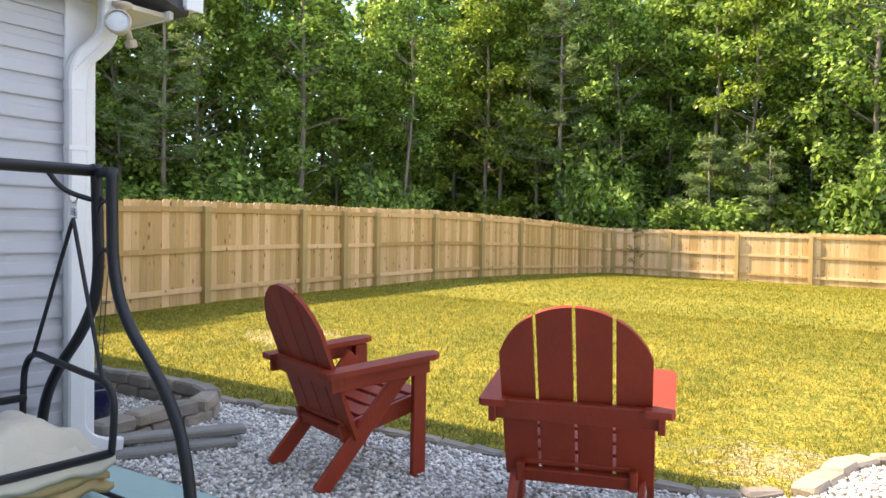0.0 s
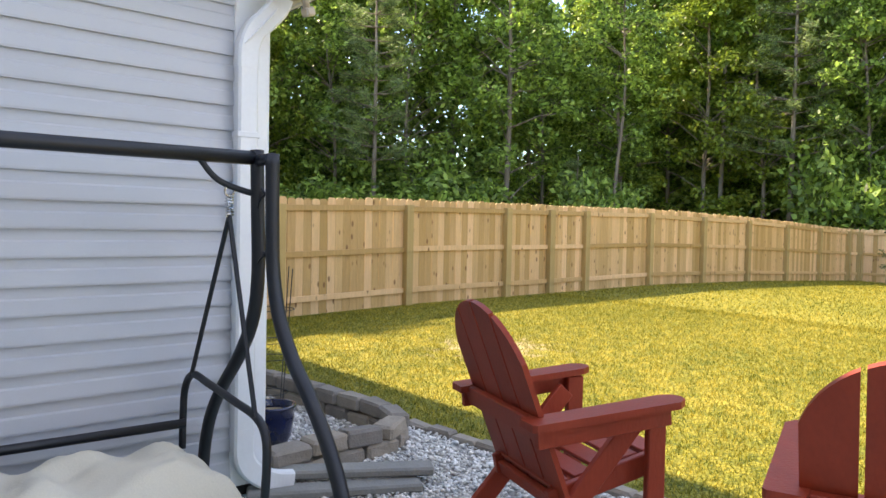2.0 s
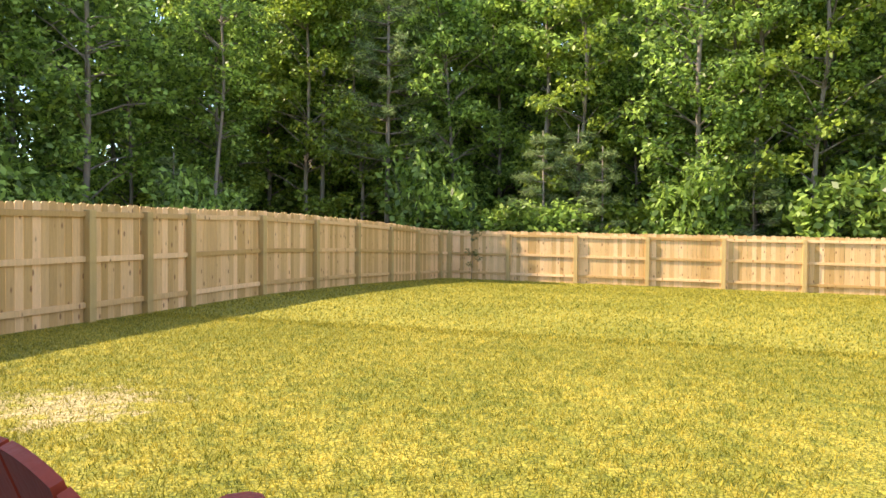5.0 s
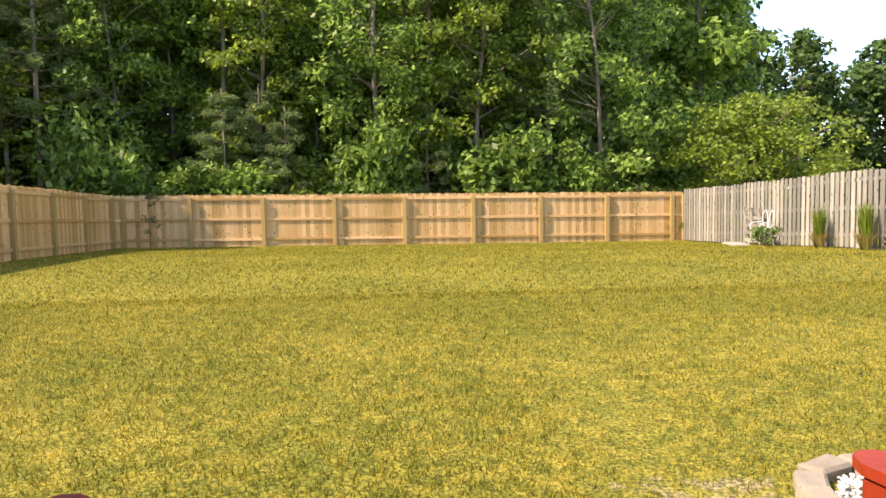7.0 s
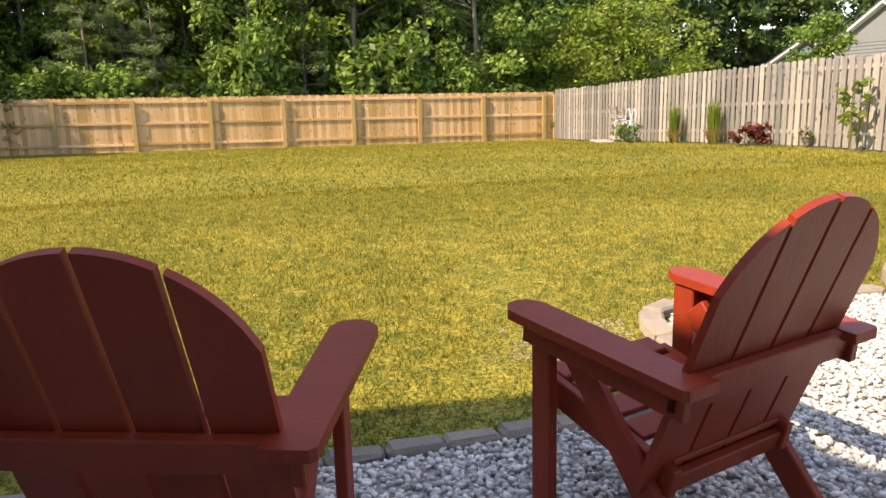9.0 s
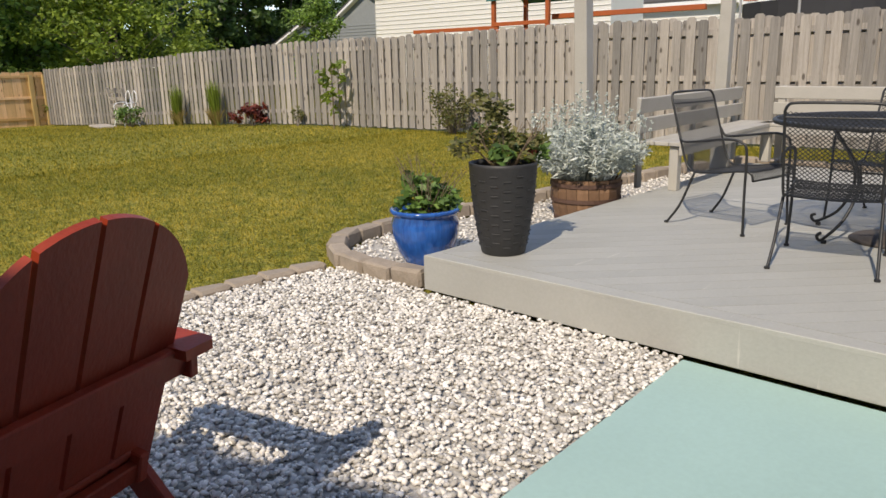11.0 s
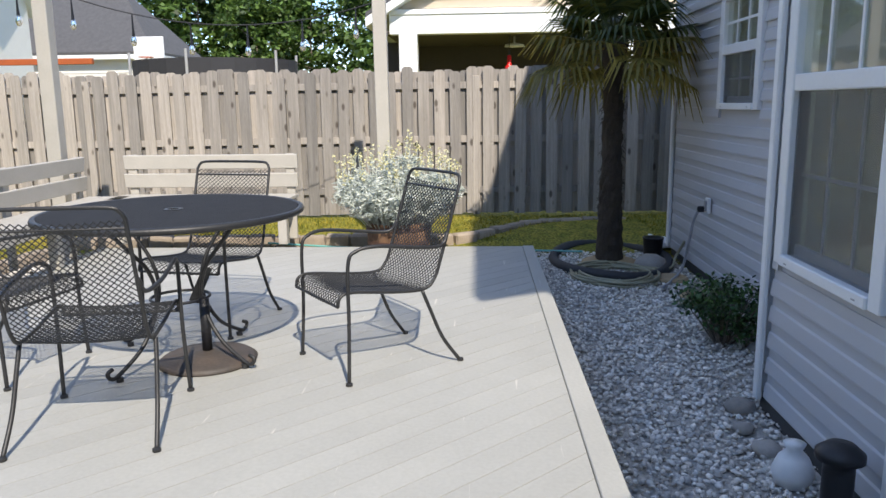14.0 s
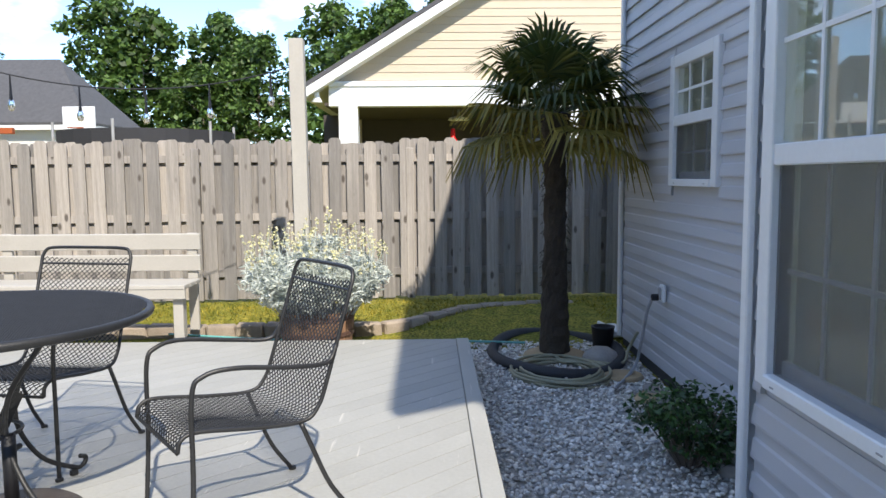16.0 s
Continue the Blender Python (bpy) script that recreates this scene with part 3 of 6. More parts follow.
M_SCREEN = screen_mat()


def window_unit(name, x0, x1, z0, z1, y, grids, label):
    """A double-hung white vinyl window in a wall that faces +y; y is the casing's front."""
    w = thing(name, label, "window", kind="structure")
    cx, cz, f, d = (x0 + x1) / 2, (z0 + z1) / 2, 0.088, 0.11
    gx = x1 - x0 - 2 * f
    part("jamb", box((f, d, z1 - z0), pose(x0 + f / 2, y - d / 2, cz), 0.005), M_WHITE, w)
    part("jamb", box((f, d, z1 - z0), pose(x1 - f / 2, y - d / 2, cz), 0.005), M_WHITE, w)
    part("head", box((gx, d, f), pose(cx, y - d / 2, z1 - f / 2), 0.005), M_WHITE, w)
    part("sill", box((gx, d + 0.012, 0.05), pose(cx, y - d / 2 + 0.006, z0 + 0.025), 0.005), M_WHITE, w)
    for q in (-0.4, 0.4):
        part("weep_slot", box((0.03, 0.004, 0.006), pose(cx + q * gx, y + 0.011, z0 + 0.02)), M_GREYPVC, w)
    part("meeting_rail", box((gx, 0.06, 0.075), pose(cx, y - 0.035, cz), 0.005), M_WHITE, w)
    for za, zb, yy, low in ((cz + 0.037, z1 - f, y - 0.04, 0), (z0 + 0.05, cz - 0.037, y - 0.075, 1)):
        h = zb - za
        pane = part("pane", box((gx, 0.006, h), pose(cx, yy, (za + zb) / 2)), M_GLASS, w)
        pane.visible_shadow = False
        if low:
            part("sash_rail", box((gx, 0.03, 0.05), pose(cx, yy + 0.006, za + 0.025), 0.004), M_WHITE, w)
            part("insect_screen", box((gx, 0.003, h), pose(cx, y - 0.03, (za + zb) / 2)), M_SCREEN, w)
            for q in (-1, 1):
                part("screen_track", box((0.012, 0.05, h), pose(cx + q * (gx / 2 - 0.006), y - 0.055, (za + zb) / 2)), M_GREYPVC, w)
        for i in range(1, grids):
            part("muntin", box((0.018, 0.008, h), pose(x0 + f + gx * i / grids, yy + 0.009, (za + zb) / 2)), M_WHITE, w)
        part("muntin", box((gx, 0.007, 0.018), pose(cx, yy + 0.0085, (za + zb) / 2)), M_WHITE, w)
    return w


M_GREYPVC = mat("grey_plastic", (0.35, 0.35, 0.36), 0.5, 0.1)


def trim_board(name, size, p, label="white vinyl corner trim board", bevel=0.006):
    return tagged(mesh_ob(name, box(size, pose(*p), bevel), M_WHITE), label, "trim", kind="structure")


# side wing with its corner at (9.0, -0.11)
siding_wall("wall_wing_east", (9.15, -3.3), (9.01, -0.29), 0.137, 2.92, (1, 0), course=0.131, label="grey lapped vinyl siding wall of the house")
siding_wall("wall_wing_north", (8.9, -0.11), (-1.0, -0.11), 0.10, 2.92, (0, 1), label="grey lapped vinyl siding wall of the house")
trim_board("trim_wing_corner", (0.035, 0.19, 2.85), (9.012, -0.195, 1.50))
trim_board("trim_wing_corner", (0.12, 0.03, 2.85), (8.935, -0.088, 1.50))
tagged(mesh_ob("foundation", box((9.9, 3.1, 0.18), pose(4.03, -1.69, 0.02)), M_SIDING_DARK), "dark foundation below the siding", "foundation", kind="structure")
# patio back wall and main block
siding_wall("wall_patio", (9.1, -3.25), (14.3, -3.25), 0.10, 2.92, (0, 1), label="grey lapped vinyl siding wall of the house")
siding_wall("wall_bay", (16.91, -3.15), (14.2, -3.15), 0.10, 2.92, (0, 1), [(0.07, 1.044, 0.82, 2.49)], label="grey lapped vinyl siding wall with a large window")
siding_wall("wall_bay_return", (16.95, -3.70), (16.95, -3.19), 0.10, 2.92, (1, 0), label="short grey siding return wall")
siding_wall("wall_back", (21.03, -3.69), (16.96, -3.69), 0.10, 5.4, (0, 1), [(1.40, 2.32, 1.51, 2.43)], label="grey lapped vinyl siding wall with a small window")
siding_wall("wall_end", (21.05, -9.0), (21.05, -3.73), 0.10, 5.4, (1, 0), label="grey lapped vinyl siding end wall")
trim_board("trim_bay_corner", (0.055, 0.03, 2.82), (16.948, -3.122, 1.49))
trim_board("trim_bay_corner", (0.03, 0.055, 2.82), (16.965, -3.168, 1.49))
# white-cased patio door beside the large window
door = thing("door_1", "white patio door in a flat white casing", "door", kind="structure")
for nm, size, p in (("casing", (0.10, 0.03, 2.14), (15.68, -3.118, 1.19)), ("casing", (0.10, 0.03, 2.14), (14.72, -3.118, 1.19)),
                    ("casing_head", (1.06, 0.03, 0.10), (15.20, -3.118, 2.31)), ("door_leaf", (0.855, 0.02, 2.12), (15.20, -3.124, 1.19))):
    part(nm, box(size, pose(*p), 0.005), M_WHITE, door)
trim_board("trim_house_corner", (0.08, 0.03, 5.3), (21.02, -3.665, 2.75))
trim_board("trim_house_corner", (0.03, 0.08, 5.3), (21.075, -3.725, 2.75))
tagged(mesh_ob("foundation", box((4.0, 0.3, 0.2), pose(19.05, -3.86, 0.02)), M_SIDING_DARK), "dark foundation below the siding", "foundation", kind="structure")
tagged(mesh_ob("foundation", box((2.75, 0.3, 0.2), pose(15.6, -3.30, 0.02)), M_SIDING_DARK), "dark foundation below the siding", "foundation", kind="structure")
window_unit("window_1", 18.71, 19.63, 1.51, 2.43, -3.655, 3, "small white double-hung window with grids")
window_unit("window_2", 15.866, 16.84, 0.82, 2.49, -3.112, 3, "large white double-hung window with grids")
# added cards behind the windows, their dark colour standing in for room shade
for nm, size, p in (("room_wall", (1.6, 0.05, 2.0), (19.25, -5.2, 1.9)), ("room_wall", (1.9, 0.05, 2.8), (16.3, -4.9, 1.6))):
    tagged(mesh_ob(nm, box(size, pose(*p)), M_SHADE_DARK), "dark card for the room's dimness behind a window", "wall", kind="structure")


def roof_slab(name, pts, label):
    """A roof plane with thickness from its four corners."""
    bm = bmesh.new()
    a = [bm.verts.new(p) for p in pts]
    b = [bm.verts.new((p[0], p[1], p[2] - 0.16)) for p in pts]
    bm.faces.new(a)
    bm.faces.new(b[::-1])
    for i in range(len(a)):
        j = (i + 1) % len(a)
        bm.faces.new((a[j], a[i], b[i], b[j]))
    bmesh.ops.recalc_face_normals(bm, faces=bm.faces)
    return tagged(mesh_ob(name, bm, M_SHINGLE), label, "roof", kind="structure")


def storey(name, x0, x1, y0, y1, z0, z1):
    tagged(mesh_ob(name, box((x1 - x0, y1 - y0, z1 - z0), pose((x0 + x1) / 2, (y0 + y1) / 2, (z0 + z1) / 2)), M_SIDING), "unseen upper storey of the house, placed for its shade", "wall", kind="structure")
    roof_slab("roof", [(x0 - 0.3, y1 + 0.45, z1 + 0.05), (x1 + 0.3, y1 + 0.45, z1 + 0.05), (x1 + 0.3, (y0 + y1) / 2, z1 + 1.6), (x0 - 0.3, (y0 + y1) / 2, z1 + 1.6)], "grey shingle roof of the house, mostly out of view")
    roof_slab("roof", [(x0 - 0.3, y0 - 0.45, z1 + 0.05), (x1 + 0.3, y0 - 0.45, z1 + 0.05), (x1 + 0.3, (y0 + y1) / 2, z1 + 1.6), (x0 - 0.3, (y0 + y1) / 2, z1 + 1.6)], "grey shingle roof of the house, mostly out of view")


# unseen upper storeys and roofs, added for the shade they cast
storey("upper_storey", -1.0, 7.0, -9.0, -0.12, 3.05, 5.4)
storey("upper_storey", 13.6, 16.9, -9.0, -3.75, 3.05, 5.5)
storey("upper_storey", 16.9, 20.9, -9.0, -3.9, 5.42, 5.6)
# low roofs and eaves
tagged(mesh_ob("soffit", box((10.15, 0.44, 0.03), pose(4.07, 0.10, 2.87)), M_SOFFIT), "cream vinyl soffit under the eave", "soffit", kind="structure")
tagged(mesh_ob("fascia", box((10.2, 0.03, 0.17), pose(4.09, 0.335, 2.93), 0.004), M_WHITE), "white fascia along the eave", "trim", kind="structure")
tagged(mesh_ob("soffit", box((0.22, 3.2, 0.03), pose(9.14, -1.72, 2.87)), M_SOFFIT), "cream vinyl soffit under the eave", "soffit", kind="structure")
roof_slab("roof", [(-1.3, 0.40, 3.03), (9.28, 0.40, 3.03), (9.28, -0.5, 3.35), (-1.3, -0.5, 3.35)], "grey shingle roof of the house, mostly out of view")
# unseen patio and bay roofs, their edges set by the shadows they throw
roof_slab("roof", [(9.0, -2.65, 2.98), (12.83, -2.65, 2.98), (12.83, -3.9, 3.50), (9.0, -3.9, 3.45)], "grey shingle roof of the house, mostly out of view")
roof_slab("roof", [(12.84, -3.07, 2.98), (17.1, -3.07, 2.98), (17.1, -3.9, 3.45), (12.84, -3.9, 3.45)], "grey shingle roof of the house, mostly out of view")
tagged(mesh_ob("soffit", box((3.6, 0.56, 0.03), pose(10.98, -2.95, 2.80)), M_SOFFIT), "cream vinyl soffit under the eave", "soffit", kind="structure")


# ---------------------------------------------------------------- trees
def leaf_quads(rng, centres, per, spread, size, aspect=0.6, droop=0.0, up=0.0):
    """Loose leaves round the centres; up turns their faces towards the sky."""
    n = len(centres) * per
    c = np.repeat(np.array(centres), per, axis=0)
    sp = np.asarray(spread)
    off = rng.normal(0, 1, (n, 3))
    off /= np.maximum(np.linalg.norm(off, axis=1, keepdims=True), 1e-6)
    off *= rng.uniform(0.15, 1.0, (n, 1)) ** 0.6 * sp
    p = c + off
    if up:
        face = rng.normal(0, 0.6, (n, 3)) + np.array([0, 0, up]) + 0.7 * up * off / sp
        a = np.cross(face, rng.normal(0, 1, (n, 3)))
        a[:, 2] -= droop
        b = np.cross(a, face)
    else:
        a = rng.normal(0, 1, (n, 3))
        a[:, 2] = a[:, 2] * 0.5 - droop
        b = np.cross(a, rng.normal(0, 1, (n, 3)))
    a /= np.maximum(np.linalg.norm(a, axis=1, keepdims=True), 1e-6)
    b /= np.maximum(np.linalg.norm(b, axis=1, keepdims=True), 1e-6)
    s = size * rng.uniform(0.6, 1.3, (n, 1))
    v = np.stack([p - a * s, p + b * s * aspect, p + a * s, p - b * s * aspect], 1)
    f = np.arange(n * 4).reshape(n, 4)
    return v.reshape(-1, 3), f


def broad_tree(name, seed, height, base, radius, leaves, leaf, label, material, lean=0.0, trunk=0.14, clumps=60, puff=0.36):
    """A tapered trunk with limbs; each limb ends in a loose puff of leaves."""
    rng = np.random.default_rng(seed)
    tree = thing(name, label, "tree", group="woodland trees")
    bm = bmesh.new()
    bend = rng.normal(0, 0.25, (5, 2)) * np.array([[0], [0.5], [1], [1.5], [2]]) * 0.6
    line = smooth_path([(bend[i][0] + lean * i / 4, bend[i][1], height * 0.93 * i / 4 - (0.3 if i == 0 else 0)) for i in range(5)], 4)
    tube(bm, line, trunk, 7, True, trunk * 0.22)
    centres = []
    for k in range(clumps):
        h = base + (1 - base) * rng.uniform(0, 1) ** 0.85
        p = line[min(len(line) - 1, int(h * 0.98 * (len(line) - 1)))]
        prof = math.sin(min(1, (h - base) / max(1e-3, 1 - base) * 0.8 + 0.22) * math.pi) ** 0.6
        r = radius * prof * rng.uniform(0.35, 1.0)
        a = rng.uniform(0, 2 * math.pi)
        tip = Vector((p.x + r * math.cos(a), p.y + r * math.sin(a), p.z + rng.uniform(-0.1, 0.5) * r))
        if k % 3 == 0:
            mid = (p + tip) / 2 + Vector((0, 0, -0.06 * r))
            tube(bm, [p - Vector((0, 0, 0.25 * r)), mid, tip], trunk * 0.30, 4, False, 0.012)
        centres.append(tuple(tip))
    part("trunk", bm, M_BARK, tree, "", True)
    v, f = leaf_quads(rng, centres, leaves // clumps, (radius * puff, radius * puff, radius * puff * 0.62), leaf, 0.62, 0.1, 0.75)
    c = new("crown", quads_mesh("crown", v, f, material))
    c.parent = tree
    return tree


def pine_tree(name, seed, height, base, radius, label, trunk=0.13, tufts=420):
    rng = np.random.default_rng(seed)
    tree = thing(name, label, "tree", group="woodland trees")
    bm = bmesh.new()
    tube(bm, [(0, 0, -0.3), (0.05, 0.03, height * 0.5), (0, 0.02, height)], trunk, 7, True, 0.02)
    centres = []
    whorls = int(height * (1 - base) / 0.55)
    for w in range(whorls):
        h = base + (1 - base) * w / whorls
        L = radius * (1 - (h - base) / (1 - base)) ** 0.7 + 0.25
        for k in range(5):
            a = rng.uniform(0, 2 * math.pi)
            l2 = L * rng.uniform(0.6, 1.1)
            p0 = Vector((0, 0, h * height))
            tip = p0 + Vector((math.cos(a) * l2, math.sin(a) * l2, l2 * 0.22))
            tube(bm, [p0, (p0 + tip) / 2 - Vector((0, 0, 0.04 * l2)), tip], 0.028, 4, False, 0.008)
            for q in (0.5, 0.72, 0.92):
                centres.append(tuple(p0.lerp(tip, q)))
    part("trunk", bm, M_BARK, tree, "", True)
    v, f = leaf_quads(rng, centres, 34, (0.30, 0.30, 0.22), 0.18, 0.11, -0.35)
    c = new("crown", quads_mesh("crown", v, f, M_NEEDLE))
    c.parent = tree
    return tree


def bush(name, seed, w, h, leaves, leaf, material, label, category="shrub", group="", clumps=22):
    rng = np.random.default_rng(seed)
    b = thing(name, label, category, group=group)
    bm = bmesh.new()
    centres = []
    for k in range(clumps):
        a, r, z = rng.uniform(0, 2 * math.pi), w * 0.5 * math.sqrt(rng.uniform(0, 1)), h * rng.uniform(0.25, 0.9)
        tip = (r * math.cos(a), r * math.sin(a), z)
        tube(bm, [(0.1 * tip[0], 0.1 * tip[1], -0.03), (0.6 * tip[0], 0.6 * tip[1], z * 0.55), tip], 0.012 * max(0.4, h), 4, False, 0.004)
        centres.append(tip)
    part("stem_bundle", bm, M_BARK, b)["kind"] = "stuff"
    v, f = leaf_quads(rng, centres, leaves // clumps, (w * 0.2, w * 0.2, h * 0.2), leaf, 0.5, 0.0, 0.6)
    v[:, 2] = np.maximum(v[:, 2], 0.01)
    c = new("foliage", quads_mesh("foliage", v, f, material))
    c.parent = b
    return b


def forest():
    rng = random.Random(11)
    away = pose(0, 0, -400)
    kinds = [broad_tree("broadleaf_tree", 1, 17, 0.14, 2.9, 11000, 0.115, "tall slender broadleaf woodland tree in full leaf", M_LEAF, clumps=150, puff=0.25),
             broad_tree("broadleaf_tree", 2, 20, 0.20, 3.3, 11500, 0.120, "tall broadleaf woodland tree in full leaf", M_LEAF, trunk=0.17, clumps=160, puff=0.25),
             broad_tree("broadleaf_tree", 3, 14, 0.06, 2.7, 10500, 0.110, "young broadleaf woodland tree leafy to the ground", M_LEAF, trunk=0.10, clumps=150, puff=0.25),
             broad_tree("broadleaf_tree", 4, 18, 0.10, 2.8, 11000, 0.115, "sunlit yellow-green broadleaf woodland tree", M_LEAF_YEL, trunk=0.12, clumps=150, puff=0.25),
             broad_tree("broadleaf_tree", 5, 18, 0.40, 2.3, 6000, 0.115, "slender tree with a long bare pale trunk", M_LEAF, trunk=0.11, clumps=90, puff=0.28)]
    deep = [broad_tree("broadleaf_tree", 11, 18, 0.08, 3.3, 6600, 0.21, "broadleaf tree standing deep in the wood", M_LEAF, clumps=80, puff=0.32),
            broad_tree("broadleaf_tree", 12, 20, 0.10, 3.6, 7000, 0.22, "tall broadleaf tree standing deep in the wood", M_LEAF, trunk=0.16, clumps=80, puff=0.32)]
    pines = [pine_tree("pine_tree", 7, 15, 0.30, 2.1, "slender green pine tree at the wood's edge"),
             pine_tree("pine_tree", 8, 6.5, 0.05, 1.9, "young bushy pine tree behind the fence", 0.08)]
    under = [bush("understorey_shrub", 9, 3.2, 3.0, 2600, 0.14, M_LEAF, "dense leafy understorey shrub behind the fence", group="woodland shrubs", clumps=40),
             bush("understorey_shrub", 10, 2.6, 2.4, 2000, 0.13, M_LEAF_YEL, "bright leafy understorey shrub behind the fence", group="woodland shrubs", clumps=34)]
    spots = []
    for row, (off, gap) in enumerate(((3.4, 3.3), (6.4, 3.5), (10.0, 3.9), (14.5, 4.4), (20.0, 5.0), (27.0, 6.0))):
        y = -10.0
        while y < 24:
            # the wood beside the yard stands well back, beyond a clearing
            spots.append((left_x(y) - 13.5 + 9.0 * step(12, 24, y) - off - rng.uniform(0, 1.6), y + rng.uniform(-0.8, 0.8), row))
            y += gap * rng.uniform(0.8, 1.2)
        x = -13.0
        while x < 29.5 + row * 0.8:
            q = (x + rng.uniform(-0.8, 0.8), back_y(x) + off + rng.uniform(0, 1.6), row)
            if math.hypot(q[0] - 25.0, q[1] - 28.8) > 5.2:
                spots.append(q)
            x += gap * rng.uniform(0.8, 1.2)
    # the wood closes round the yard's far corner
    for x, y, row in ((-8.5, 25.5, 1), (-6.0, 28.5, 1), (-10.5, 29.5, 2), (-13.5, 25.0, 2), (-9.0, 33.5, 3), (-14.5, 31.5, 3), (-17.0, 27.5, 3), (-13.0, 37.0, 4), (-19.0, 33.0, 4)):
        spots.append((x, y, row))
    used = set()
    for x, y, row in spots:
        i = rng.choices(range(5), (3, 2, 3, 2, 2))[0] if row < 2 else rng.choice((5, 6))
        s = rng.uniform(0.8, 1.12)
        m = pose(x, y, ground_z(min(max(x, 0), 22), min(y, 40)) - 0.1, rng.uniform(-2, 2), rng.uniform(-2, 2), rng.uniform(0, 360))
        src = (kinds + deep)[i]
        if i not in used:
            used.add(i)
            src.matrix_basis = m
            t = src
        else:
            t = copy_thing(src, m)
        t.scale = (s, s, s * rng.uniform(0.95, 1.12))
    for i, (x, y, s) in enumerate(((-2.2, 28.5, 1.05), (17.5, 31, 1.0), (-11, 14, 0.9))):
        m = pose(x, y, -0.2, 0, 0, 40 * i)
        t = pines[0] if i == 0 else copy_thing(pines[0], m)
        t.matrix_basis = m
        t.scale = (s, s, s)
    for i, (x, y, s) in enumerate(((4.6, 28.3, 0.90), (6.9, 28.5, 0.80), (5.8, 29.4, 0.95), (12.3, 29.4, 0.85), (-6.6, 20.5, 0.7), (15.6, 28.6, 0.6))):
        m = pose(x, y, -0.3, 0, 0, 70 * i)
        t = pines[1] if i == 0 else copy_thing(pines[1], m)
        t.matrix_basis = m
        t.scale = (s, s, s)
    n = [0, 0]
    for k in range(52):
        if k % 2:
            y = rng.uniform(-3, 26)
            x = left_x(y) - 11.5 + 8.0 * step(12, 24, y) - rng.uniform(1.5, 3.2)
        else:
            x = rng.uniform(-1, 23)
            y = back_y(x) + rng.uniform(2.4, 5.4)
        j = 1 if rng.random() < 0.3 else 0
        if k == 1:
            x, y, j = 7.2, 27.7, 1
        m = pose(x, y, -0.1, 0, 0, rng.uniform(0, 360))
        t = under[j] if n[j] == 0 else copy_thing(under[j], m)
        n[j] += 1
        t.matrix_basis = m
        s = rng.uniform(0.5, 1.25)
        t.scale = (s, s, s * rng.uniform(0.8, 1.5))
    # shaded thicket deep in the wood
    for k in range(44):
        if k < 22:
            m = pose(left_x(0) - 30 + 0.25 * k + rng.uniform(-2, 2), -8 + 2.3 * k, -0.2, 0, 0, rng.uniform(0, 360))
        else:
            m = pose(-22 + 2.4 * (k - 22), 44 + rng.uniform(-2, 2), -0.2, 0, 0, rng.uniform(0, 360))
        t = copy_thing(under[0], m)
        s = rng.uniform(1.3, 1.8)
        t.scale = (s, s, s * 1.25)


forest()

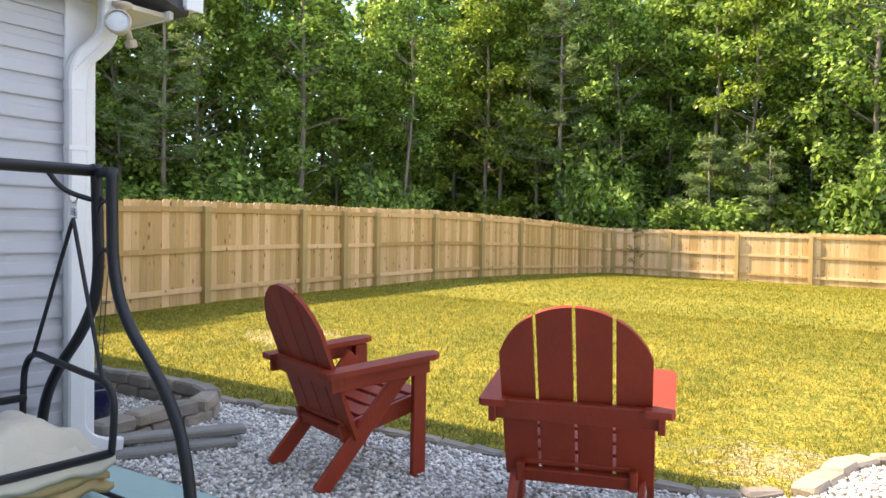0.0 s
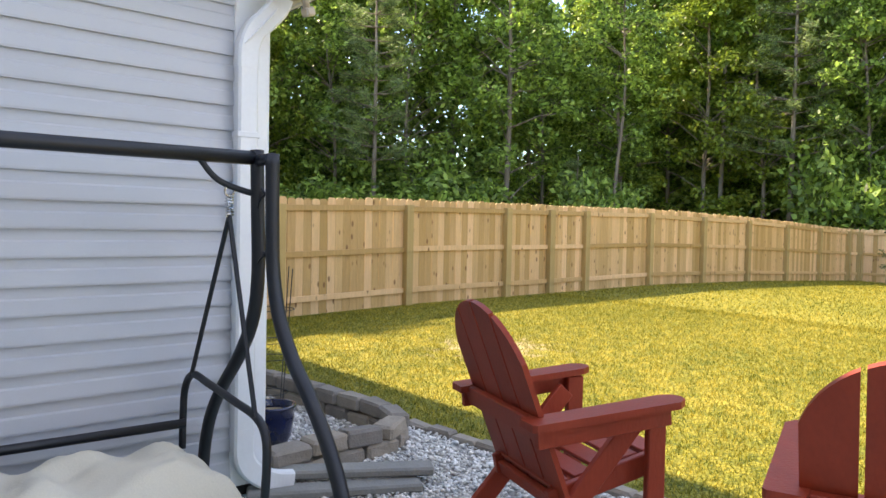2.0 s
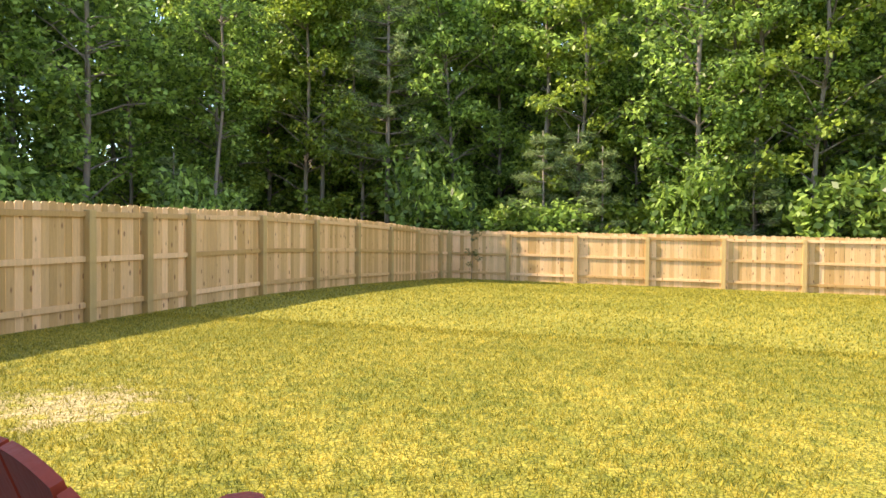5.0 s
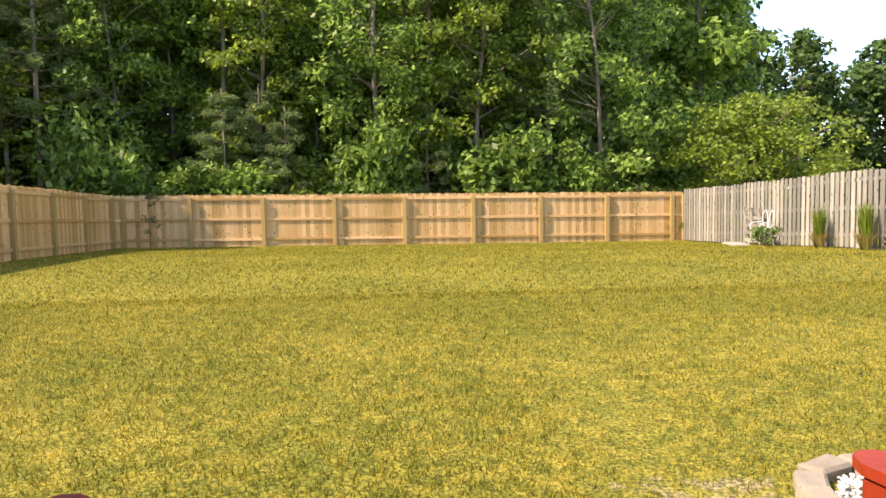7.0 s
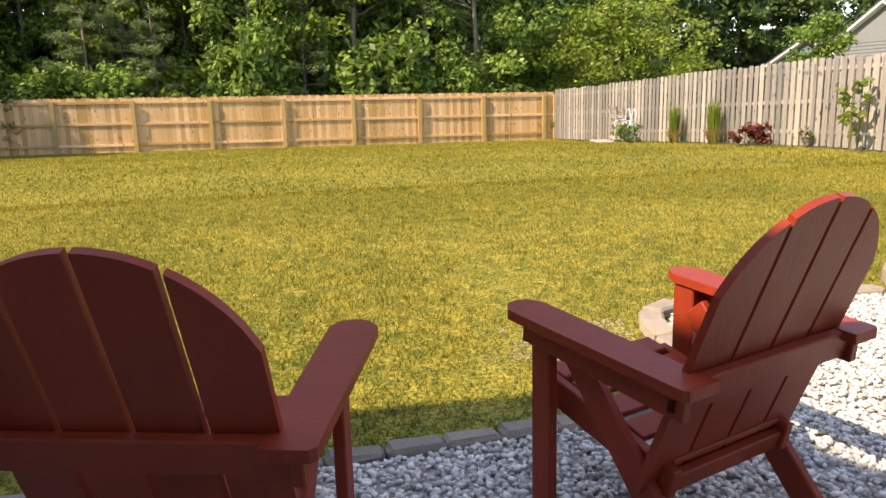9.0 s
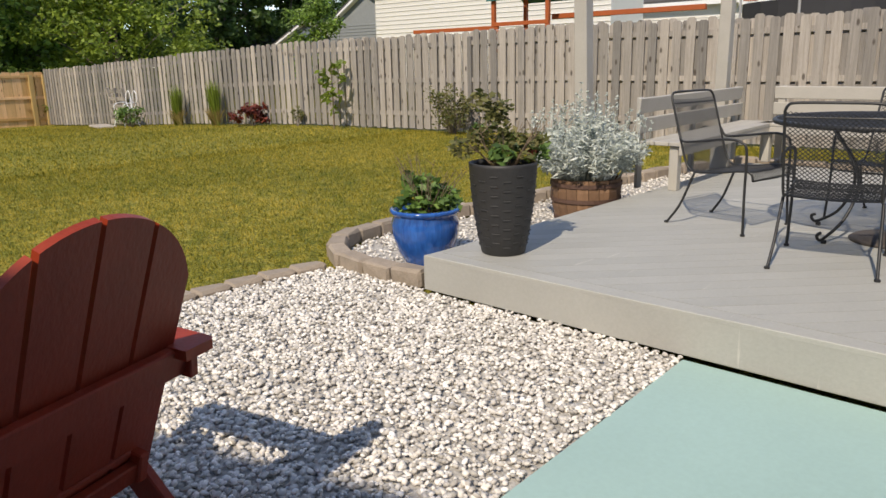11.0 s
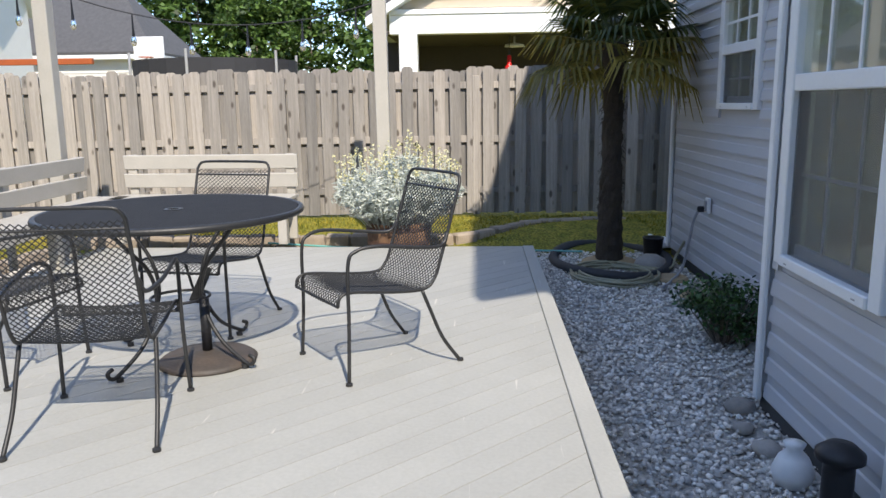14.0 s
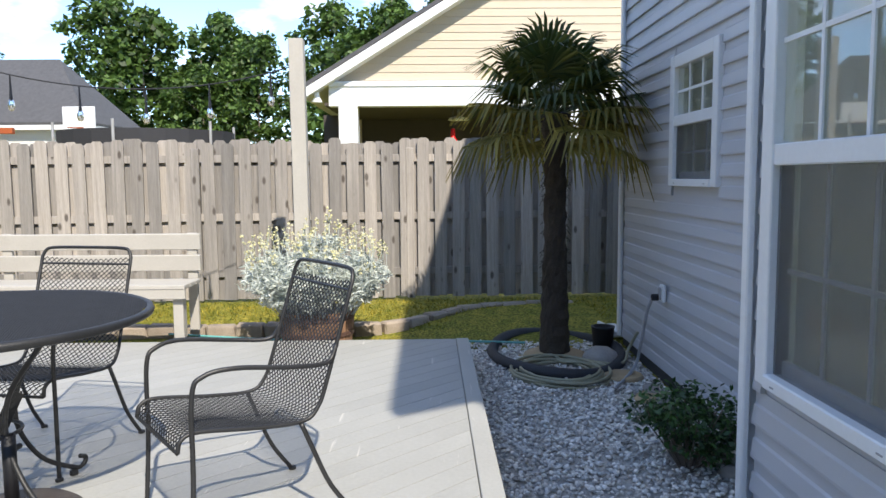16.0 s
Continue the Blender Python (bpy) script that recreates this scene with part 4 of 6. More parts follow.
# ---------------------------------------------------------------- red garden chairs
def garden_chair(m):
    """A tall slatted garden chair that faces +y."""
    ch = thing("garden_chair", "barn-red wooden garden chair with arched slatted back on gravel", "chair", m, "red chairs on the gravel")
    for sx in (-1, 1):
        part("front_leg", box((0.038, 0.092, 0.70), pose(sx * 0.345, 0.29, 0.35), 0.005), M_RED, ch)
        part("rear_leg", span((sx * 0.306, -0.345, 0.0), (sx * 0.306, 0.215, 0.64), 0.10, 0.036, 0.005, side=(0, -0.7, 0.7)), M_RED, ch)
        part("seat_rail", span((sx * 0.268, -0.20, 0.30), (sx * 0.268, 0.345, 0.43), 0.10, 0.036, 0.005), M_RED, ch)
        part("arm_rail", span((sx * 0.388, -0.33, 0.612), (sx * 0.388, 0.33, 0.667), 0.085, 0.034, 0.004), M_RED, ch)
        bm = bmesh.new()
        out = [(-0.37, 0.0), (0.33, 0.0), (0.378, 0.03), (0.391, 0.07), (0.378, 0.115), (0.33, 0.15), (-0.355, 0.13), (-0.37, 0.115)]
        rows = []
        for dz in (0, 0.032):
            rows.append([bm.verts.new((sx * (0.315 + w), y, 0.682 + 0.08 * y + dz)) for y, w in out])
        bm.faces.new(rows[1])
        bm.faces.new(rows[0][::-1])
        for i in range(len(out)):
            j = (i + 1) % len(out)
            bm.faces.new((rows[0][i], rows[0][j], rows[1][j], rows[1][i]))
        bmesh.ops.recalc_face_normals(bm, faces=bm.faces)
        part("arm", bm, M_RED, ch)
    for k in range(5):
        f = k / 4
        part("seat_slat", box((0.50, 0.095, 0.022), pose(0, -0.13 + 0.47 * f, 0.362 + 0.112 * f, 12), 0.004), M_RED, ch)
    part("front_apron", box((0.57, 0.03, 0.10), pose(0, 0.352, 0.40), 0.004), M_RED, ch)
    # back: a leaning plane, slats cut to an arch
    foot, lean = Vector((0, -0.135, 0.27)), Vector((0, -0.36, 0.93)).normalized()
    nrm = Vector((0, lean.z, -lean.y))
    total, half, sag = 0.935, 0.347, 0.25
    rad = (half * half + sag * sag) / (2 * sag)

    def top(x):
        return total - rad + math.sqrt(max(0.0, rad * rad - x * x))
    w, gap = 0.161, 0.0167
    for k in range(4):
        x0 = -half + k * (w + gap)
        bm = bmesh.new()
        edge = [(x0, 0.0), (x0 + w, 0.0)] + [(x0 + w * (1 - i / 6), top(x0 + w * (1 - i / 6))) for i in range(7)]
        rows = [[bm.verts.new(foot + Vector((x, 0, 0)) + lean * s + nrm * d) for x, s in edge] for d in (0.0, 0.024)]
        bm.faces.new(rows[0])
        bm.faces.new(rows[1][::-1])
        for i in range(len(edge)):
            j = (i + 1) % len(edge)
            bm.faces.new((rows[0][j], rows[0][i], rows[1][i], rows[1][j]))
        bmesh.ops.recalc_face_normals(bm, faces=bm.faces)
        part("back_slat", bm, M_RED, ch)
    p = foot + lean * 0.40 - nrm * 0.021
    part("back_rail", box((0.81, 0.034, 0.105), Matrix.Translation(p) @ pose(0, 0, 0, 18), 0.005), M_RED, ch)
    p = foot + lean * 0.03 - nrm * 0.021
    part("lower_rail", box((0.575, 0.034, 0.07), Matrix.Translation(p) @ pose(0, 0, 0, 18), 0.005), M_RED, ch)
    return ch


chair_a = garden_chair(pose(10.43, 0.725, 0.02, 0, 0, -17.9))
copy_thing(chair_a, pose(11.95, 0.79, 0.02, 0, 0, 19.5))


# ---------------------------------------------------------------- edging stones
def edging(name, line, size, z, material, label, count_gap=0.012, rows=1):
    """Blocks laid end to end along a line."""
    rng = random.Random(name + str(len(line)))
    edge = thing(name, label, "edging", kind="structure")
    L, H, D = size
    mes = []
    for k in range(4):
        bm = box((L, D, H), pose(0, 0, 0), 0.018)
        for v in bm.verts:
            v.co += Vector((rng.uniform(-1, 1), rng.uniform(-1, 1), rng.uniform(-1, 1))) * 0.007
        mes.append(mesh_data("edging_block", bm, material))
    pts = smooth_path([(x, y, 0) for x, y in line], 10)
    for r in range(rows):
        acc, nxt = 0.0, (L + count_gap) * (0.5 if r % 2 == 0 else 1.0)
        for a, b in zip(pts, pts[1:]):
            d = (b - a).length
            while acc + d >= nxt:
                p = a.lerp(b, (nxt - acc) / d)
                ang = math.degrees(math.atan2(b.y - a.y, b.x - a.x))
                piece("edging_block", rng.choice(mes), edge, pose(p.x, p.y, z + H / 2 + r * (H + 0.004) + rng.uniform(-0.008, 0.008), rng.uniform(-2, 2), rng.uniform(-2, 2), ang + rng.uniform(-2.5, 2.5)))
                nxt += L + count_gap
            acc += d
    return edge


edging("lawn_edging", [(8.35, 1.40), (9.3, 1.45), (10.2, 1.49), (11.8, 1.57), (12.35, 1.64), (12.68, 1.90)], (0.235, 0.09, 0.11), -0.035, M_BLOCK, "low row of grey concrete edging blocks along the lawn")
edging("lawn_edging", [(12.78, 2.0), (12.84, 2.36), (12.92, 2.76), (13.10, 3.02), (13.5, 3.09), (14.2, 3.06), (14.86, 2.96)], (0.24, 0.09, 0.16), -0.03, M_BLOCK_TAN, "low curved row of tan edging blocks along the lawn")
edging("bed_edging", [(6.1, 0.94), (6.5, 0.96), (7.1, 1.02), (7.7, 1.08), (8.25, 1.13), (8.62, 1.08), (8.82, 0.85), (8.86, 0.5), (8.95, 0.0)], (0.27, 0.105, 0.15), 0.0, M_BLOCK, "raised double row of grey concrete bed-edging blocks", 0.008, 2)
edging("pot_bed_edging", [(14.90, 2.02), (14.87, 2.5), (14.93, 2.95), (15.2, 3.30), (15.6, 3.46), (16.3, 3.45), (17.6, 3.32), (19.0, 3.15), (20.4, 2.95), (21.2, 2.8)], (0.27, 0.13, 0.15), 0.0, M_BLOCK_TAN, "tan concrete block edging of the planted bed")
edging("back_edging", [(21.3, 2.8), (21.35, 1.0), (21.35, -0.6), (21.4, -1.4), (21.75, -1.85), (22.3, -2.35), (22.55, -3.0), (22.6, -3.5)], (0.27, 0.14, 0.14), 0.04, M_BLOCK_TAN, "tan concrete block edging below the lawn")

# ---------------------------------------------------------------- patio swing
def patio_swing(m):
    """A swing frame with two bowed legs at each end; its beam runs along -y from the origin, its feet spread along x."""
    sw = thing("patio_swing", "black steel patio swing with canopy canvas folded on it", "swing", m)
    W = 1.92
    for y in (0.0, -W):
        back = smooth_path([(0.0, y, 1.79), (0.015, y, 1.50), (0.025, y, 1.25), (-0.02, y, 1.05), (-0.16, y, 0.86), (-0.36, y, 0.67), (-0.50, y, 0.49), (-0.57, y, 0.28), (-0.59, y, 0.0)], 6)
        fore = smooth_path([(0.15, y, 1.765), (0.155, y, 1.50), (0.17, y, 1.27), (0.23, y, 1.08), (0.35, y, 0.92), (0.50, y, 0.785), (0.64, y, 0.635), (0.75, y, 0.46), (0.82, y, 0.22), (0.845, y, 0.0)], 6)
        for pts in (back, fore):
            part("leg", tube(bmesh.new(), pts, 0.030, 12), M_BLACK, sw, "", True)
        for z in (1.66, 1.40):
            part("tie_bar", tube(bmesh.new(), smooth_path([(0.005, y, z), (0.055, y + 0.012, z - 0.06), (0.115, y + 0.012, z - 0.10), (0.155, y, z - 0.16)], 4), 0.006, 6), M_BLACK, sw)
            part("tie_bar", tube(bmesh.new(), smooth_path([(0.155, y, z), (0.115, y - 0.012, z - 0.06), (0.055, y - 0.012, z - 0.10), (0.015, y, z - 0.16)], 4), 0.006, 6), M_BLACK, sw)
        part("cross_piece", tube(bmesh.new(), [(-0.01, y, 1.745), (0.16, y, 1.745)], 0.026, 12), M_BLACK, sw, "", True)
    part("top_beam", tube(bmesh.new(), [(0, 0.01, 1.755), (0, -W - 0.01, 1.755)], 0.031, 12), M_BLACK, sw, "", True)
    for y, s in ((0.0, -1), (-W, 1)):
        part("bracket", tube(bmesh.new(), smooth_path([(0, y + s * 0.26, 1.74), (0, y + s * 0.20, 1.67), (0, y + s * 0.13, 1.63), (0, y, 1.595)], 5), 0.014, 8), M_BLACK, sw, "", True)
        yy = y + s * 0.125
        ring_pts = [(0, yy + 0.022 * math.cos(2 * math.pi * k / 10), 1.605 + 0.022 * math.sin(2 * math.pi * k / 10)) for k in range(11)]
        part("hook", tube(bmesh.new(), ring_pts, 0.005, 6, False), M_CHROME, sw, "bright steel hook")
        part("spring", tube(bmesh.new(), [(0.017 * math.cos(t * 1.3), yy + 0.017 * math.sin(t * 1.3), 1.582 - t * 0.0026) for t in range(34)], 0.004, 5), M_CHROME, sw, "bright steel coil spring")
        for x, z in ((-0.395, 0.74), (0.30, 0.69)):
            part("hanger", tube(bmesh.new(), [(0, yy, 1.50), (x, yy + s * 0.01, z)], 0.011, 8), M_BLACK, sw)
        # arm loop of the seat
        arm = smooth_path([(-0.53, yy, 0.36), (-0.525, yy, 0.50), (-0.50, yy, 0.66), (-0.40, yy, 0.745), (-0.21, yy, 0.735), (0.06, yy, 0.71), (0.29, yy, 0.685), (0.375, yy, 0.62), (0.385, yy, 0.50), (0.365, yy, 0.33)], 6)
        part("seat_arm", tube(bmesh.new(), arm, 0.018, 10), M_BLACK, sw, "", True)
    for x, z in ((-0.50, 0.49), (0.36, 0.335), (-0.50, 0.335)):
        part("seat_bar", tube(bmesh.new(), [(x, -0.125, z), (x, -W + 0.125, z)], 0.022, 10), M_BLACK, sw, "", True)
    part("seat_web", box((0.84, W - 0.27, 0.012), pose(-0.07, -W / 2, 0.335), 0.004), M_NET, sw, "dark woven seat web")
    part("floor_bar", tube(bmesh.new(), [(0.82, 0.0, 0.045), (-0.57, 0.0, 0.045)], 0.014, 8), M_BLACK, sw)
    return sw


M_NET = mat("black_net", (0.03, 0.03, 0.035), 0.8, 0.1)
M_CHROME = mat("bright_steel", (0.55, 0.55, 0.55), 0.25, 0.1, metal=1.0)
swing_pose = pose(9.71, -0.48, 0.022)
patio_swing(swing_pose)


def folded_canvas(m):
    """A loose heap of folded cloth in three rumpled layers."""
    heap = thing("folded_canvas", "folded cream canopy canvas with tan-stained edges heaped on the swing seat", "canvas", m)
    for k, (w, l, z, mt, seed) in enumerate(((0.66, 1.66, 0.33, M_CANVAS_TAN, 3.0), (0.68, 1.60, 0.375, M_CANVAS_TAN, 5.0), (0.72, 1.64, 0.42, M_CANVAS, 7.0), (0.66, 1.55, 0.47, M_CANVAS, 11.0))):
        bm = bmesh.new()
        nx, ny = 22, 44
        g = []
        for i in range(nx + 1):
            row = []
            for j in range(ny + 1):
                u, v = i / nx * 2 - 1, j / ny * 2 - 1
                e = max(abs(u) ** 5, abs(v) ** 7)
                x = u * w / 2 * (1 + 0.10 * noise.noise(Vector((v * 3, seed, 0))))
                y = v * l / 2 * (1 + 0.05 * noise.noise(Vector((u * 3, seed + 2, 0))))
                wr = 0.042 * noise.noise(Vector((x * 4 + seed, y * 4, 1))) + 0.018 * noise.noise(Vector((x * 14 + y * 6, y * 9, seed))) + 0.018 * math.sin(y * 17 + x * 9 + 3 * noise.noise(Vector((x * 4, y * 3, seed))))
                row.append(bm.verts.new((x, y, z + 0.05 + wr - 0.17 * e)))
            g.append(row)
        for a, b in zip(g, g[1:]):
            for j in range(ny):
                bm.faces.new((a[j], b[j], b[j + 1], a[j + 1]))
        r = bmesh.ops.extrude_face_region(bm, geom=list(bm.faces))
        for q in r["geom"]:
            if isinstance(q, bmesh.types.BMVert):
                q.co.z -= 0.03
        bmesh.ops.recalc_face_normals(bm, faces=bm.faces)
        part("canvas_layer", bm, mt, heap, "tan stained canvas" if k < 2 else "", True)
    return heap


folded_canvas(swing_pose @ pose(0.02, -0.93, -0.01))


# ---------------------------------------------------------------- wrought-iron set
def strand(bm, pts, r):
    """A thin square bar along pts."""
    tube(bm, pts, r, 4, False)


def lattice(f, nu, nv, cells_u, cells_v, r, clip=None):
    """Diamond mesh over the surface f(u, v), u and v in 0..1."""
    bm = bmesh.new()
    for s in (1, -1):
        k = -cells_v
        while k <= cells_u + cells_v:
            pts = []
            for i in range(nv + 1):
                v = i / nv
                u = (k + s * v * cells_v) / cells_u
                if 0 <= u <= 1 and (clip is None or clip(u, v)):
                    pts.append(f(u, v))
                elif len(pts) > 1:
                    strand(bm, pts, r)
                    pts = []
                else:
                    pts = []
            if len(pts) > 1:
                strand(bm, pts, r)
            k += 1
    return bm


def mesh_chair(m):
    """A wrought-iron armchair that faces +y."""
    ch = thing("patio_chair", "charcoal wrought-iron mesh armchair standing on the grey deck", "chair", m, "iron chairs round the table")
    hw = 0.255
    prof = smooth_path([(0, 0.30, 0.385), (0, 0.285, 0.43), (0, 0.22, 0.445), (0, 0.0, 0.415), (0, -0.17, 0.405), (0, -0.235, 0.45), (0, -0.28, 0.56), (0, -0.395, 0.92)], 6)
    L = [0.0]
    for a, b in zip(prof, prof[1:]):
        L.append(L[-1] + (b - a).length)

    def at(v):
        s = v * L[-1]
        for i in range(len(L) - 1):
            if s <= L[i + 1]:
                t = (s - L[i]) / (L[i + 1] - L[i])
                return prof[i].lerp(prof[i + 1], t)
        return prof[-1]

    def surf(u, v):
        p = at(v)
        return Vector(((u - 0.5) * 2 * hw, p.y, p.z - 0.012 * math.sin(math.pi * u)))
    part("mesh_panel", lattice(surf, 0, 46, 18, 42, 0.0023), M_IRON, ch, "diamond steel mesh seat and back")
    rim = [(-hw, p.y, p.z) for p in prof] + smooth_path([(-hw + 0.01, -0.403, 0.945), (-hw + 0.05, -0.409, 0.965), (0, -0.411, 0.968), (hw - 0.05, -0.409, 0.965), (hw - 0.01, -0.403, 0.945)], 4) + [(hw, p.y, p.z) for p in reversed(prof)]
    part("seat_frame", tube(bmesh.new(), rim, 0.0085, 8), M_IRON, ch, "", True)
    part("back_bar", tube(bmesh.new(), [(-hw, -0.384, 0.885), (hw, -0.384, 0.885)], 0.006, 6), M_IRON, ch)
    part("front_bar", tube(bmesh.new(), [(-hw, 0.30, 0.385), (hw, 0.30, 0.385)], 0.007, 6), M_IRON, ch)
    for sx in (-1, 1):
        arm = smooth_path([(sx * 0.285, 0.27, 0.0), (sx * 0.275, 0.255, 0.30), (sx * 0.275, 0.25, 0.58), (sx * 0.28, 0.21, 0.645), (sx * 0.295, 0.10, 0.66), (sx * 0.295, -0.12, 0.63), (sx * 0.27, -0.27, 0.62), (sx * 0.258, -0.318, 0.68)], 6)
        part("arm_leg", tube(bmesh.new(), arm, 0.0095, 8), M_IRON, ch, "", True)
        leg = smooth_path([(sx * 0.262, -0.16, 0.40), (sx * 0.268, -0.20, 0.30), (sx * 0.275, -0.27, 0.14), (sx * 0.285, -0.37, 0.0)], 6)
        part("rear_leg", tube(bmesh.new(), leg, 0.0095, 8), M_IRON, ch, "", True)
        for x, y in ((sx * 0.285, 0.27), (sx * 0.285, -0.37)):
            part("foot_pad", lathe([(0, 0), (0.017, 0), (0.017, 0.012), (0.010, 0.016), (0, 0.016)], 10, None, pose(x, y, 0)), M_IRON, ch)
    return ch


dz = DZ + 0.001
c3 = mesh_chair(pose(17.0, -1.135, dz, 0, 0, 35.5))
copy_thing(c3, pose(16.23, -0.10, dz, 0, 0, -80.6))
copy_thing(c3, pose(16.865, 0.76, dz, 0, 0, 169))
copy_thing(c3, pose(17.66, -0.04, dz, 0, 0, 79))


def mesh_table(m):
    tb = thing("patio_table", "round charcoal wrought-iron mesh table on curved legs", "table", m)
    R, H = 0.65, 0.795

    def surf(u, v):
        return Vector(((u - 0.5) * 2 * R, (v - 0.5) * 2 * R, H))
    part("mesh_top", lattice(surf, 0, 90, 70, 70, 0.0026, lambda u, v: 0.06 < math.hypot(u - 0.5, v - 0.5) * 2 < 0.985), M_IRON, tb, "worn diamond mesh table top")
    ring = [(R * math.cos(a), R * math.sin(a), H - 0.012) for a in [2 * math.pi * k / 64 for k in range(65)]]
    part("rim", tube(bmesh.new(), ring, 0.018, 8, False), M_IRON, tb, "", True)
    part("centre_ring", lathe([(0.03, H - 0.02), (0.05, H - 0.02), (0.05, H + 0.006), (0.03, H + 0.006), (0.03, H - 0.02)], 24), M_IRON, tb)
    for z, r in ((H - 0.03, 0.42), (0.33, 0.15)):
        part("hoop", tube(bmesh.new(), [(r * math.cos(a), r * math.sin(a), z) for a in [2 * math.pi * k / 40 for k in range(41)]], 0.008, 6, False), M_IRON, tb)
    for k in range(4):
        a = math.pi / 4 + k * math.pi / 2
        pts = smooth_path([(0.44, 0, H - 0.02), (0.35, 0, 0.68), (0.19, 0, 0.50), (0.16, 0, 0.32), (0.26, 0, 0.14), (0.42, 0, 0.035), (0.47, 0, 0.03), (0.485, 0, 0.06), (0.455, 0, 0.075)], 6)
        part("leg", tube(bmesh.new(), [Matrix.Rotation(a, 3, 'Z') @ p for p in pts], 0.0105, 8), M_IRON, tb, "", True)
        part("leg_foot", lathe([(0, -0.002), (0.018, -0.002), (0.018, 0.02), (0, 0.024)], 10, None, Matrix.Rotation(a, 4, 'Z') @ pose(0.42, 0, 0.002)), M_IRON, tb)
    return tb


mesh_table(pose(17.035, -0.12, dz, 0, 0, 20))
ub = thing("umbrella_base", "rust-stained round iron umbrella base with a short tube", "umbrella stand", pose(16.97, -0.27, dz))
part("disc", lathe([(0, 0), (0.25, 0), (0.255, 0.012), (0.23, 0.03), (0.08, 0.045), (0.03, 0.06), (0, 0.06)], 40), M_RUSTIRON, ub, "rust-stained cast iron disc", True)
part("tube", lathe([(0.024, 0.05), (0.026, 0.05), (0.026, 0.34), (0.021, 0.34), (0.021, 0.06)], 20), M_BLACK, ub, "", True)
part("knob", tube(bmesh.new(), [(0.02, 0, 0.27), (0.075, 0, 0.27)], 0.012, 8), M_BLACK, ub)
part("side_plate", box((0.004, 0.05, 0.20), pose(0.05, 0.03, 0.40, 25, 0, 20), 0.001), M_IRON, ub)


# ---------------------------------------------------------------- deck benches and posts
def deck_bench(m, L, seat_len, label):
    """A painted plank bench; its back stands along x at y = 0, the seat lies on the -y side."""
    b = thing("deck_bench", label, "bench", m, "deck benches")
    for z, w in ((0.775, 0.14), (0.59, 0.14)):
        part("back_board", box((L, 0.036, w), pose(L / 2, 0.055 * (z - 0.45), z, 6), 0.005), M_BENCH, b)
    for k, y in enumerate((-0.075, -0.22, -0.365)):
        part("seat_board", box((seat_len, 0.138, 0.036), pose(L - seat_len / 2, y, 0.435), 0.005), M_BENCH, b)
    part("seat_apron", box((seat_len, 0.034, 0.10), pose(L - seat_len / 2, -0.41, 0.385), 0.005), M_BENCH, b)
    for x in (0.08, L - 0.08) if L < 2.2 else (0.08, L * 0.5, L - 0.08):
        part("back_post", box((0.085, 0.036, 0.86), pose(x, 0.04, 0.42), 0.004), M_BENCH, b)
        part("leg", box((0.085, 0.085, 0.41), pose(x, -0.33, 0.205), 0.004), M_BENCH, b)
    return b


deck_bench(pose(20.72, 1.88, dz, 0, 0, -91), 1.78, 1.78, "long pale grey painted plank bench at the deck's back edge")
deck_bench(pose(17.9, 2.10, dz, 0, 0, 2), 2.65, 2.65, "pale grey painted plank bench along the deck's side")


def light_post(x, y, h, tilt):
    z = max(0.0, ground_z(x, y)) - 0.05
    return tagged(mesh_ob("light_post", box((0.135, 0.135, h), pose(x, y, z + h / 2, tilt[0], tilt[1], 2), 0.006), M_BENCH), "tall grey painted square timber post for string lights", "post", "string light posts")


light_post(17.92, 2.74, 2.95, (-1.5, -0.5))
light_post(20.45, 2.40, 2.95, (0.8, -1.0))
light_post(21.12, -0.72, 2.85, (-0.6, 1.0))


def string_lights(name, a, b, sag, n):
    s = thing(name, "black cable of outdoor string lights with clear bulbs", "string lights", group="string lights")
    a, b = Vector(a), Vector(b)
    pts = [a.lerp(b, t / 24) - Vector((0, 0, sag * 4 * (t / 24) * (1 - t / 24))) for t in range(25)]
    part("cable", tube(bmesh.new(), pts, 0.006, 5), M_BLACK, s)
    for k in range(n):
        f = (k + 0.5) / n
        p = a.lerp(b, f) - Vector((0, 0, sag * 4 * f * (1 - f)))
        part("socket", tube(bmesh.new(), [p, p - Vector((0, 0, 0.14)), p - Vector((0, 0, 0.21))], 0.006, 6, True, 0.017), M_BLACK, s)
        part("bulb", lathe([(0.012, -0.20), (0.026, -0.235), (0.03, -0.265), (0.02, -0.295), (0, -0.303)], 10, None, Matrix.Translation(p)), M_BULB, s, "clear glass bulb", True)


M_BULB = glass_mat()
string_lights("string_lights", (20.45, 2.40, 2.72), (21.12, -0.74, 2.62), 0.30, 6)
string_lights("string_lights", (17.92, 2.74, 2.72), (20.45, 2.40, 2.72), 0.22, 4)

# ---------------------------------------------------------------- fittings on the house
M_LENS = mat("frosted_lamp_lens", (0.62, 0.66, 0.64), 0.15, 0.1, 20, 80, 0.2, coat=0.5)
M_BEIGE = mat("beige_plastic", (0.50, 0.42, 0.33), 0.5, 0.08)
M_BLUEGLAZE = mat("cobalt_blue_glaze", (0.012, 0.06, 0.32), 0.12, 0.35, 9, 30, 0.1, stretch=(3, 3, 0.5), hue=(0.03, 0.16, 0.50), coat=0.6)
M_NAVY = mat("navy_glaze", (0.006, 0.012, 0.05), 0.15, 0.3, 9, 30, 0.1, coat=0.5)
M_POTBLACK = mat("black_ribbed_plastic", (0.030, 0.030, 0.031), 0.55, 0.12, 8, 60, 0.15)
